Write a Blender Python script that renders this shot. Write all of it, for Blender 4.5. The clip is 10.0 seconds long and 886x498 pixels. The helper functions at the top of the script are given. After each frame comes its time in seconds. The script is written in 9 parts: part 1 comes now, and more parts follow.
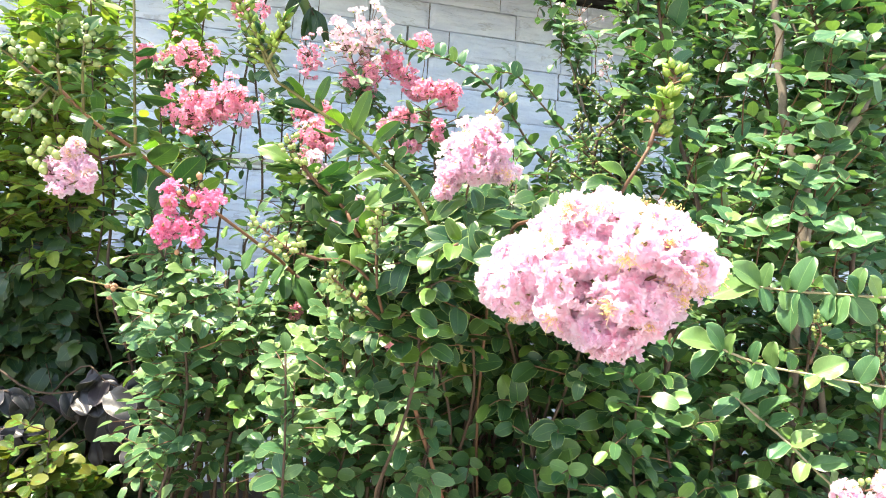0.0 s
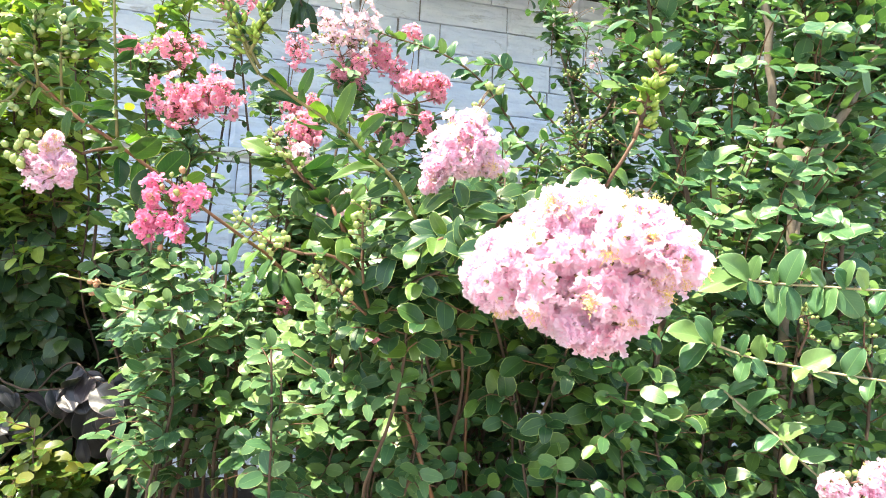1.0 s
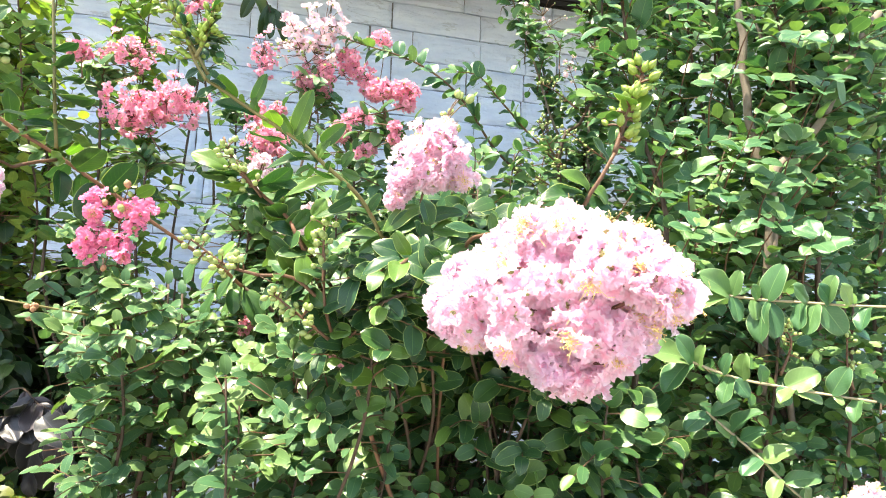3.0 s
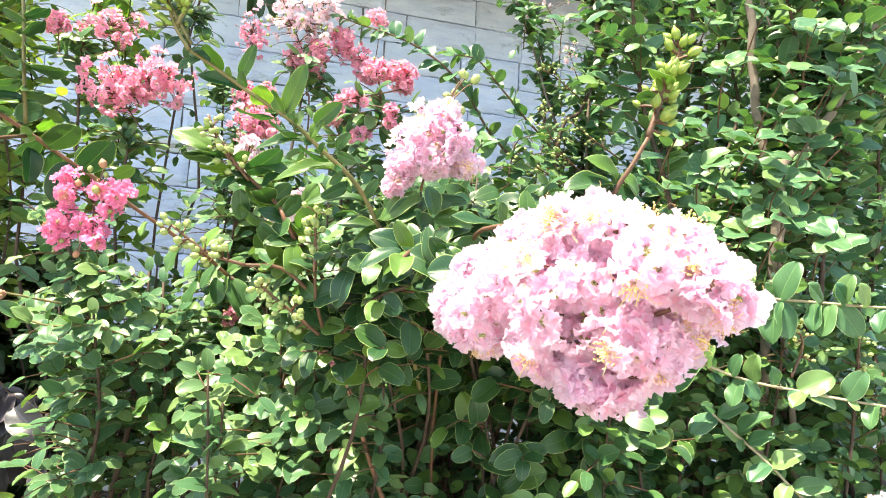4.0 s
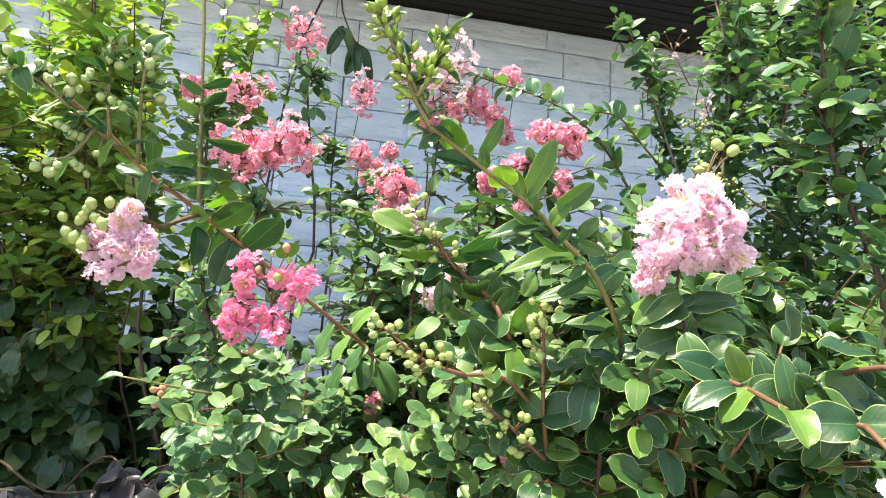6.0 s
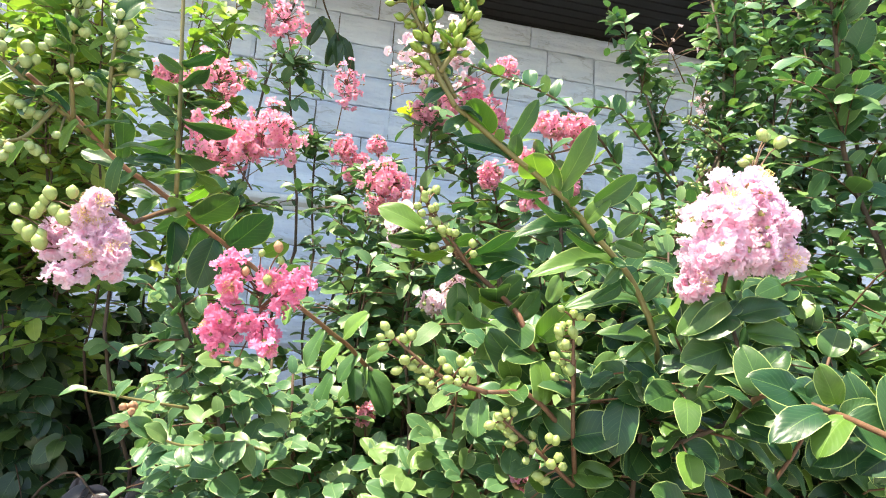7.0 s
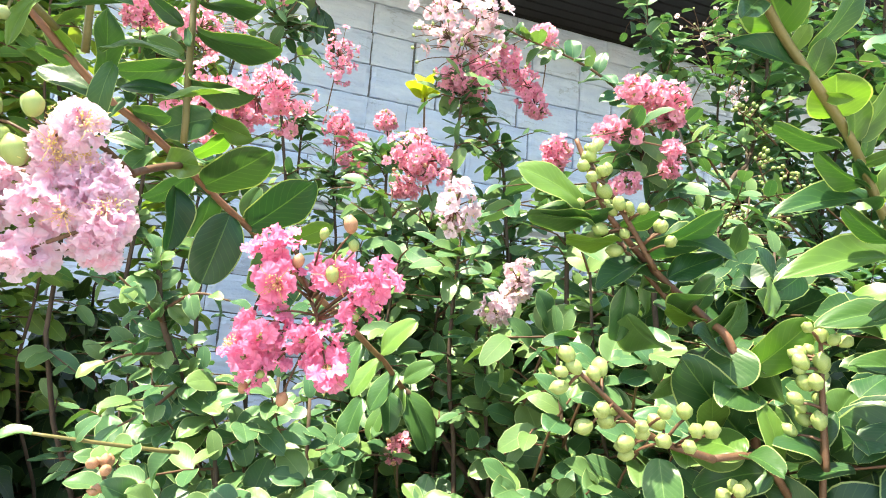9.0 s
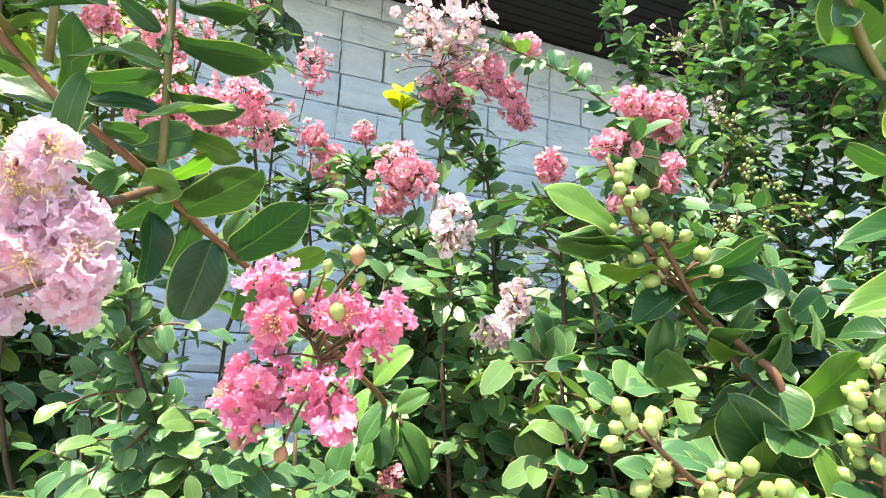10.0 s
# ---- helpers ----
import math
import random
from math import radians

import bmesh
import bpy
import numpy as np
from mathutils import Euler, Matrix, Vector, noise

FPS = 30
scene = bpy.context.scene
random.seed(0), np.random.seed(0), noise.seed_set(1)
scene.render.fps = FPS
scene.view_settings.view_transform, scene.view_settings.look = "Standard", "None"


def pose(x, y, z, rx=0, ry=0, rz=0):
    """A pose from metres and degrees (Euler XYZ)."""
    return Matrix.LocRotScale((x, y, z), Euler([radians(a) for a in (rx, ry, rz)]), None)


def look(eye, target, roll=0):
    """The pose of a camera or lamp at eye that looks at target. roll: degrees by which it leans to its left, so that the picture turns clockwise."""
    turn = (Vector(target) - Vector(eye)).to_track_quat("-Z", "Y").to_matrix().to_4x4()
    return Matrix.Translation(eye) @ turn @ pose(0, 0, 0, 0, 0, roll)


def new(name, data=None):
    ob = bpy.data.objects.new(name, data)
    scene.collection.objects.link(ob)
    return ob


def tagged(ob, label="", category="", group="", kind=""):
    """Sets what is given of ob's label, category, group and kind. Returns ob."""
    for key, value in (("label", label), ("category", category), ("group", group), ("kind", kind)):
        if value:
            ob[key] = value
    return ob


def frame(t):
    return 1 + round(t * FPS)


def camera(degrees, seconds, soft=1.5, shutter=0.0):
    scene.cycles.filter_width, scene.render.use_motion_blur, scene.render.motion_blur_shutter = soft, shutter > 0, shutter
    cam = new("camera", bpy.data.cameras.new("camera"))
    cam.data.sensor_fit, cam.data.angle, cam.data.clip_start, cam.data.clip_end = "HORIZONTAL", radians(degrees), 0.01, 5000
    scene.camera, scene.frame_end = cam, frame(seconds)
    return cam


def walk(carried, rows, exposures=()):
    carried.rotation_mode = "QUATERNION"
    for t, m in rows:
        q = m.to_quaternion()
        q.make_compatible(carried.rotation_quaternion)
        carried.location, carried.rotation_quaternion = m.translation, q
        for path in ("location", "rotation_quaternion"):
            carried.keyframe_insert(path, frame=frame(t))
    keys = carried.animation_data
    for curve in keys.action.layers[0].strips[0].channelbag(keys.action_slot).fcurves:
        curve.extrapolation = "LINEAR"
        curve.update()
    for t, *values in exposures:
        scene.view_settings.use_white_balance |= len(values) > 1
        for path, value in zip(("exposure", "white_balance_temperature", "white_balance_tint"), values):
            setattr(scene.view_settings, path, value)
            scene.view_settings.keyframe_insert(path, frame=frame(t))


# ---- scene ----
cam = camera(74.9, 10.0, soft=1.05)
PATH = [
    (0, (-0.003, 0.065, 1.329), (0.355, 2.022, 1.539), 3.1),
    (0.5, (0.01, 0.064, 1.327), (0.396, 2.018, 1.515), 2.8),
    (1, (0.007, 0.071, 1.331), (0.389, 2.025, 1.52), 2.8),
    (1.5, (0.015, 0.078, 1.331), (0.419, 2.026, 1.541), 2.5),
    (2, (0.023, 0.094, 1.348), (0.427, 2.039, 1.579), 2.2),
    (2.5, (0.024, 0.103, 1.351), (0.442, 2.044, 1.591), 2.2),
    (3.8, (0.03, 0.153, 1.348), (0.55, 2.076, 1.525), 2.3),
    (4, (0.023, 0.165, 1.357), (0.525, 2.092, 1.54), 3.0),
    (4.5, (-0.024, 0.198, 1.38), (0.381, 2.14, 1.634), 3.9),
    (5, (-0.069, 0.234, 1.393), (0.278, 2.185, 1.668), 4.0),
    (5.5, (-0.115, 0.269, 1.403), (0.189, 2.223, 1.696), 4.1),
    (5.7, (-0.127, 0.282, 1.406), (0.175, 2.234, 1.717), 4.1),
    (6.8, (-0.165, 0.367, 1.421), (0.255, 2.292, 1.766), 3.7),
    (7, (-0.167, 0.376, 1.42), (0.244, 2.305, 1.752), 3.9),
    (7.5, (-0.191, 0.422, 1.414), (0.189, 2.36, 1.732), 4.3),
    (8, (-0.222, 0.488, 1.411), (0.175, 2.423, 1.722), 4.8),
    (8.5, (-0.239, 0.532, 1.429), (0.225, 2.446, 1.776), 4.2),
    (9, (-0.254, 0.583, 1.429), (0.324, 2.466, 1.778), 4.5),
    (9.5, (-0.272, 0.618, 1.443), (0.371, 2.473, 1.826), 3.7),
    (10, (-0.272, 0.625, 1.447), (0.411, 2.465, 1.829), 3.1),
]
walk(cam, [(t, look(eye, target, roll)) for t, eye, target, roll in PATH],
     exposures=[(0.0, 2.22, 7250, 7), (2.5, 2.15, 7250, 7), (4.0, 2.17, 7250, 7), (4.5, 2.11, 7250, 7), (5.0, 1.99, 7250, 7), (5.5, 1.86, 7250, 7), (7.0, 1.93, 7250, 7), (7.5, 2.26, 7250, 7), (8.0, 2.33, 7250, 6), (8.5, 2.28, 7250, 5), (9.0, 2.19, 7250, 4), (9.5, 2.05, 7200, 0), (10.0, 2.0, 7200, -1)])

# ---- sky and sun ----
SUN_FROM = Vector((-0.32, -0.13, 0.94)).normalized()
sky_world = bpy.data.worlds.new("sky")
scene.world = sky_world
sky_world.use_nodes = True
wn = sky_world.node_tree
wn.nodes.clear()
sky_out = wn.nodes.new("ShaderNodeOutputWorld")
sky_bg = wn.nodes.new("ShaderNodeBackground")
sky_tex = wn.nodes.new("ShaderNodeTexSky")
sky_tex.sky_type = "NISHITA"
sky_tex.sun_disc = False
sky_tex.sun_elevation = math.asin(SUN_FROM.z)
sky_tex.sun_rotation = math.atan2(SUN_FROM.x, SUN_FROM.y)
sky_tex.dust_density = 1.5
sky_bg.inputs["Strength"].default_value = 0.12
wn.links.new(sky_tex.outputs[0], sky_bg.inputs[0])
wn.links.new(sky_bg.outputs[0], sky_out.inputs[0])
sun_data = bpy.data.lights.new("sun", "SUN")
sun_data.energy = 4.2
sun_data.angle = radians(0.53)
sun_data.color = (1.0, 0.945, 0.83)
sun = new("sun", sun_data)
sun.matrix_world = look(SUN_FROM * 30, (0, 0, 0))


# ---- materials ----
class Nodes:
    """A short way to write node materials."""

    def __init__(self, name):
        self.mat = bpy.data.materials.new(name)
        self.mat.use_nodes = True
        self.t = self.mat.node_tree
        self.t.nodes.clear()
        self.out = self.t.nodes.new("ShaderNodeOutputMaterial")

    def add(self, kind, **values):
        n = self.t.nodes.new("ShaderNode" + kind)
        for key, v in values.items():
            if key == "op":
                n.operation = v
            elif key == "blend":
                n.data_type, n.blend_type = "RGBA", v
            elif key == "source":
                n.attribute_name = v
            else:
                self.put(n, key, v)
        return n

    def put(self, n, key, v):
        key = key.replace("_", " ")
        socket = n.inputs[int(key[1:])] if key[0] == "i" and key[1:].isdigit() else n.inputs[key]
        if hasattr(v, "is_output"):
            self.t.links.new(v, socket)
        else:
            socket.default_value = v

    def noise(self, scale, detail=3.0, where=None):
        n = self.add("TexNoise", Scale=scale, Detail=detail)
        if where is not None:
            self.put(n, "Vector", where)
        return n.outputs[0]

    def where(self):
        return self.add("TexCoord").outputs["Object"]

    def ramp(self, factor, stops):
        n = self.add("ValToRGB", Fac=factor)
        el = n.color_ramp.elements
        while len(el) < len(stops):
            el.new(0.5)
        for e, (p, c) in zip(el, stops):
            e.position, e.color = p, (*c, 1)
        return n.outputs[0]

    def math(self, op, a, b=0.0):
        return self.add("Math", op=op, i0=a, i1=b).outputs[0]

    def mix(self, factor, a, b, blend="MIX"):
        n = self.add("Mix", blend=blend)
        self.put(n, "i0", factor)
        for slot, v in ((6, a), (7, b)):
            if hasattr(v, "is_output"):
                self.t.links.new(v, n.inputs[slot])
            else:
                n.inputs[slot].default_value = (*v, 1)
        return n.outputs[2]

    def bump(self, height, strength=0.3, distance=0.002):
        return self.add("Bump", Height=height, Strength=strength, Distance=distance).outputs[0]

    def end(self, shader):
        self.t.links.new(shader, self.out.inputs[0])
        return self.mat


def plain(name, stops, scale, rough=0.7, bump=0.3, depth=0.002, metal=0.0, detail=6.0):
    """A surface that varies at two scales between the stops."""
    n = Nodes(name)
    w = n.where()
    big, fine = n.noise(scale, detail, w), n.noise(scale * 9, 4.0, w)
    f = n.math("ADD", n.math("MULTIPLY", big, 0.65), n.math("MULTIPLY", fine, 0.35))
    col = n.ramp(f, stops)
    b = n.add("BsdfPrincipled", Base_Color=col, Roughness=rough, Metallic=metal)
    n.put(b, "Normal", n.bump(f, bump, depth))
    return n.end(b.outputs[0])


def leaf_material(name, young, old, rim, single, gloss=0.42, shine=0.24, spots=None, aged=0.6):
    """A waxy leaf: paler midrib and side veins, pale rim, light shining through."""
    n = Nodes(name)
    rnd = n.add("ObjectInfo").outputs["Random"] if single else n.add("NewGeometry").outputs["Random Per Island"]
    uv = n.add("UVMap").outputs[0]
    sep = n.add("SeparateXYZ", Vector=uv)
    across = n.math("ABSOLUTE", n.math("SUBTRACT", sep.outputs[0], 0.5))
    base = n.ramp(rnd, [(0.0, old), (aged, tuple(0.72 * a + 0.28 * b for a, b in zip(old, young))), (1.0, young)])
    blotch = n.noise(3.5 if single else 75.0, 3.0, n.where())
    col = n.mix(n.math("MULTIPLY", blotch, 0.45), base, tuple(c * 0.55 for c in old))
    # side veins run slantwise from the midrib
    slant = n.math("SUBTRACT", sep.outputs[1], n.math("MULTIPLY", across, 0.7))
    wave = n.math("SINE", n.math("MULTIPLY", slant, 56.0))
    vein = n.math("MULTIPLY", n.math("GREATER_THAN", wave, 0.94), 0.06)
    mid = n.math("MULTIPLY", n.math("LESS_THAN", across, 0.013), 0.26)
    col = n.mix(n.math("MAXIMUM", vein, mid), col, tuple(min(1, c * 1.5 + 0.05) for c in young))
    edge = n.math("MULTIPLY", n.math("GREATER_THAN", across, 0.472), 0.62)
    col = n.mix(edge, col, rim)
    if spots:
        f = n.noise(spots[0], 2.0, n.where())
        col = n.mix(n.math("GREATER_THAN", f, spots[1]), col, spots[2])
    # the blade swells between the sunken veins
    swell = n.math("MULTIPLY", n.math("ABSOLUTE", n.math("SINE", n.math("MULTIPLY", slant, 28.0))), 0.10)
    bump = n.bump(n.math("ADD", blotch, swell), 0.3, 0.0012)
    rough = n.math("ADD", n.math("MULTIPLY", blotch, 0.26), gloss - 0.16)
    body = n.add("BsdfPrincipled", Base_Color=col, Roughness=rough, Normal=bump)
    n.put(body, "Specular IOR Level", 0.39)
    thin = n.add("BsdfTranslucent", Color=n.mix(1.0, col, (1.1, 1.25, 0.5), "MULTIPLY"), Normal=bump)
    both = n.add("MixShader", i0=shine, i1=body.outputs[0], i2=thin.outputs[0])
    return n.end(both.outputs[0])


def petal_material(name, pale, deep, shine=0.35):
    """Thin crinkled petals, deeper towards the claw."""
    n = Nodes(name)
    rnd = n.add("ObjectInfo").outputs["Random"]
    uv = n.add("SeparateXYZ", Vector=n.add("UVMap").outputs[0])
    w = n.where()
    f = n.math("ADD", n.math("MULTIPLY", uv.outputs[1], 0.75), n.math("MULTIPLY", rnd, 0.35))
    f = n.math("SUBTRACT", f, n.math("MULTIPLY", n.noise(260.0, 4.0, w), 0.3))
    col = n.ramp(f, [(0.05, deep), (0.6, pale)])
    vein = n.math("GREATER_THAN", n.math("SINE", n.math("MULTIPLY", uv.outputs[0], 70.0)), 0.8)
    col = n.mix(n.math("MULTIPLY", vein, 0.16), col, deep)
    bump = n.bump(n.noise(420.0, 3.0, w), 0.3, 0.0008)
    body = n.add("BsdfPrincipled", Base_Color=col, Roughness=0.65, Normal=bump)
    thin = n.add("BsdfTranslucent", Color=n.mix(1.0, col, (1.0, 0.95, 0.985), "MULTIPLY"), Normal=bump)
    both = n.add("MixShader", i0=shine, i1=body.outputs[0], i2=thin.outputs[0])
    return n.end(both.outputs[0])


GREEN_RIM = (0.42, 0.52, 0.18)
LEAF = {
    "pink": [leaf_material("myrtle_leaf" + tag, (0.13, 0.24, 0.035), (0.017, 0.062, 0.025), GREEN_RIM, one, 0.40, 0.17, aged=0.8) for tag, one in (("", True), ("_mass", False))],
    "coral": [leaf_material("coral_myrtle_leaf" + tag, (0.185, 0.285, 0.085), (0.056, 0.146, 0.067), (0.42, 0.50, 0.23), one) for tag, one in (("", True), ("_mass", False))],
    # young yellow-green, brightened further so that the shaded mass looks sunlit
    "fresh": [leaf_material("fresh_sunlit_leaf" + tag, (0.42, 0.48, 0.09), (0.12, 0.25, 0.065), GREEN_RIM, one, 0.42, 0.4) for tag, one in (("", True), ("_mass", False))],
    # backlit sun put into the colour: a brighter, more translucent copy for near leaves
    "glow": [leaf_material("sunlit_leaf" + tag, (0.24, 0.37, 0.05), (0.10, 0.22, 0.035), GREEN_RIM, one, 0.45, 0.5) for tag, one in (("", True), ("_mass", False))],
    "rose": [leaf_material("rose_myrtle_leaf" + tag, (0.16, 0.28, 0.045), (0.022, 0.082, 0.028), GREEN_RIM, one, 0.44, 0.25, aged=0.75) for tag, one in (("", True), ("_mass", False))],
    "tall": [leaf_material("tall_shrub_leaf" + tag, (0.20, 0.32, 0.10), (0.050, 0.145, 0.068), (0.36, 0.46, 0.23), one) for tag, one in (("", True), ("_mass", False))],
    # shade put into the colour: low shrub, and myrtle leaves under other foliage
    "shade": [leaf_material("shaded_leaf" + tag, (0.15, 0.27, 0.055), (0.032, 0.098, 0.034), (0.26, 0.36, 0.13), one, 0.4, 0.15) for tag, one in (("", True), ("_mass", False))],
    # colour lowered to stand for shade, since nothing here shades the vine
    "vine": [leaf_material("shaded_vine_leaf" + tag, (0.11, 0.165, 0.038), (0.022, 0.056, 0.025), (0.12, 0.17, 0.06), one, 0.36, 0.2, aged=0.8) for tag, one in (("", True), ("_mass", False))],
    "purple": [leaf_material("purple_leaf" + tag, (0.07, 0.054, 0.062), (0.025, 0.028, 0.032), (0.12, 0.10, 0.11), one, 0.4, 0.15) for tag, one in (("", True), ("_mass", False))],
    "gold": [leaf_material("gold_leaf" + tag, (0.20, 0.20, 0.03), (0.05, 0.10, 0.02), (0.24, 0.24, 0.05), one, 0.35, 0.3, (60.0, 0.6, (0.1, 0.22, 0.04))) for tag, one in (("", True), ("_mass", False))],
    "lemon": [leaf_material("young_leaf" + tag, (0.62, 0.62, 0.05), (0.45, 0.5, 0.05), (0.6, 0.62, 0.1), one, 0.4, 0.4) for tag, one in (("", True), ("_mass", False))],
}
PETAL = {
    "pink": petal_material("pale_pink_petal", (0.97, 0.83, 0.91), (0.97, 0.57, 0.70), 0.74),
    "coral": petal_material("coral_petal", (0.92, 0.45, 0.58), (0.82, 0.23, 0.38), 0.5),
    "rose": petal_material("rose_petal", (0.90, 0.33, 0.53), (0.80, 0.18, 0.36), 0.45),
    "white": petal_material("blush_white_petal", (0.86, 0.70, 0.76), (0.80, 0.45, 0.54)),
}
BARK = plain("brown_bark", [(0.25, (0.035, 0.022, 0.014)), (0.75, (0.10, 0.062, 0.038))], 60, 0.8, 0.5)
TWIG = plain("reddish_twig", [(0.25, (0.06, 0.028, 0.014)), (0.75, (0.17, 0.085, 0.042))], 90, 0.6, 0.3)
RED_TWIG = plain("red_brown_twig", [(0.25, (0.13, 0.055, 0.03)), (0.75, (0.27, 0.13, 0.07))], 110, 0.55, 0.3)
PALE_TWIG = plain("pale_twig", [(0.25, (0.26, 0.21, 0.12)), (0.75, (0.42, 0.36, 0.22))], 110, 0.6, 0.3)
GREEN_TWIG = plain("green_twig", [(0.25, (0.11, 0.11, 0.035)), (0.75, (0.21, 0.17, 0.06))], 90, 0.5, 0.3)
GREY_BARK = plain("grey_bark", [(0.25, (0.11, 0.085, 0.065)), (0.75, (0.26, 0.21, 0.16))], 60, 0.85, 0.5)
BUD = plain("green_bud", [(0.3, (0.20, 0.28, 0.07)), (0.7, (0.36, 0.42, 0.15))], 120, 0.4, 0.15)
BUD_PALE = plain("pale_green_bud", [(0.3, (0.20, 0.28, 0.085)), (0.7, (0.37, 0.43, 0.19))], 120, 0.5, 0.15)
BUD_LEAF = plain("leafy_green_bud", [(0.3, (0.12, 0.22, 0.03)), (0.7, (0.29, 0.36, 0.06))], 120, 0.45, 0.15)
BUD_RED = plain("brown_bud", [(0.3, (0.30, 0.13, 0.07)), (0.7, (0.48, 0.28, 0.16))], 120, 0.5, 0.2)
STAMEN = plain("yellow_stamen", [(0.3, (0.75, 0.55, 0.16)), (0.7, (0.85, 0.72, 0.32))], 200, 0.6, 0.1)
STAMEN_DRY = plain("faded_stamen", [(0.3, (0.50, 0.30, 0.12)), (0.7, (0.68, 0.46, 0.22))], 200, 0.7, 0.1)


def stone_material():
    """Split-face pale stone: tone per block, cloudy tone for relief shading, thin dark veins, broken relief."""
    n = Nodes("pale_stone")
    w = n.add("TexCoord").outputs["Object"]
    rnd = n.add("ObjectInfo").outputs["Random"]
    shift = n.add("VectorMath", op="ADD", i0=w)
    n.put(shift, "i1", n.add("CombineXYZ", X=n.math("MULTIPLY", rnd, 40.0), Y=rnd, Z=n.math("MULTIPLY", rnd, 17.0)).outputs[0])
    p = shift.outputs[0]
    drift = n.add("VectorMath", op="MULTIPLY", i0=p, i1=(0.7, 1.0, 2.2)).outputs[0]
    cloud, grain = n.noise(9.0, 7.0, drift), n.noise(60.0, 5.0, p)
    # darker clouds paint the relief's shading, which the bump hardly shows in diffuse light
    col = n.ramp(cloud, [(0.25, (0.56, 0.66, 0.86)), (0.75, (0.79, 0.87, 1.0))])
    col = n.mix(n.math("MULTIPLY", rnd, 0.22), col, (0.70, 0.73, 0.76))
    col = n.mix(n.math("MULTIPLY", grain, 0.18), col, (0.62, 0.62, 0.63))
    long = n.add("VectorMath", op="MULTIPLY", i0=p, i1=(1.0, 1.0, 4.5)).outputs[0]
    split = n.noise(6.0, 6.0, long)
    ridge = n.math("ABSOLUTE", n.math("SUBTRACT", n.noise(3.2, 5.0, long), 0.5))
    patch = n.math("GREATER_THAN", n.noise(2.6, 2.0, p), 0.57)
    crack = n.math("MULTIPLY", n.math("LESS_THAN", ridge, 0.009), patch)
    col = n.mix(n.math("MULTIPLY", crack, 0.32), col, (0.34, 0.36, 0.40))
    h = n.math("ADD", n.math("MULTIPLY", split, 1.3), n.math("MULTIPLY", grain, 0.25))
    b = n.add("BsdfPrincipled", Base_Color=col, Roughness=0.8, Normal=n.bump(n.math("SUBTRACT", h, n.math("MULTIPLY", crack, 0.3)), 0.9, 0.016))
    return n.end(b.outputs[0])


STONE = stone_material()
MORTAR = plain("dark_mortar", [(0.3, (0.14, 0.14, 0.145)), (0.7, (0.24, 0.24, 0.24))], 40, 0.95, 0.5)
TRIM = plain("pale_plaster", [(0.3, (0.66, 0.68, 0.70)), (0.7, (0.78, 0.79, 0.79))], 12, 0.7, 0.3)
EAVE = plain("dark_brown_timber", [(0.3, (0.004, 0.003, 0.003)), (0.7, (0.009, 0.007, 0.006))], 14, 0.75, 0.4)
TILE = plain("roof_tile", [(0.3, (0.10, 0.07, 0.055)), (0.7, (0.20, 0.14, 0.11))], 10, 0.8, 0.4)
PLINTH = plain("black_plinth", [(0.3, (0.012, 0.012, 0.013)), (0.7, (0.04, 0.04, 0.04))], 14, 0.6, 0.4)
SOIL = plain("dark_soil", [(0.3, (0.03, 0.022, 0.015)), (0.7, (0.10, 0.075, 0.05))], 12, 0.95, 0.8, 0.02)
BOUNCE_PAVING = plain("bounce_paving", [(0.3, (0.30, 0.29, 0.28)), (0.7, (0.40, 0.39, 0.37))], 6, 0.85, 0.4)


# ---- building helpers ----
def mesh_of(name, verts, faces, materials, smooth=True, slots=None, uvs=None):
    me = bpy.data.meshes.new(name)
    me.from_pydata([tuple(v) for v in verts] if not isinstance(verts, np.ndarray) else verts.tolist(), [], faces if isinstance(faces, list) else faces.tolist())
    for m in materials:
        me.materials.append(m)
    if slots is not None:
        me.polygons.foreach_set("material_index", np.asarray(slots, np.int32))
    if smooth:
        me.polygons.foreach_set("use_smooth", np.ones(len(me.polygons), bool))
    if uvs is not None:
        layer = me.uv_layers.new(name="UVMap")
        idx = np.empty(len(me.loops), np.int32)
        me.loops.foreach_get("vertex_index", idx)
        layer.data.foreach_set("uv", np.asarray(uvs, np.float32)[idx].ravel())
    me.update()
    return me


def part(name, me, parent, label="", kind=""):
    ob = new(name, me)
    ob.parent = parent
    return tagged(ob, label, kind=kind)


def block(name, lo, hi, material, parent=None, bevel=0.004, label="", kind="", category=""):
    bm = bmesh.new()
    bmesh.ops.create_cube(bm, size=1)
    lo, hi = Vector(lo), Vector(hi)
    mid = (lo + hi) / 2
    bmesh.ops.scale(bm, vec=hi - lo, verts=bm.verts)
    bmesh.ops.bevel(bm, geom=bm.edges[:], offset=bevel, segments=2, affect="EDGES")
    me = bpy.data.meshes.new(name)
    bm.to_mesh(me)
    bm.free()
    me.materials.append(material)
    ob = new(name, me)
    ob.location = mid
    if parent:
        ob.parent = parent
    return tagged(ob, label, category, kind=kind)


# ---- the setting ----
WALL_Y = 3.017
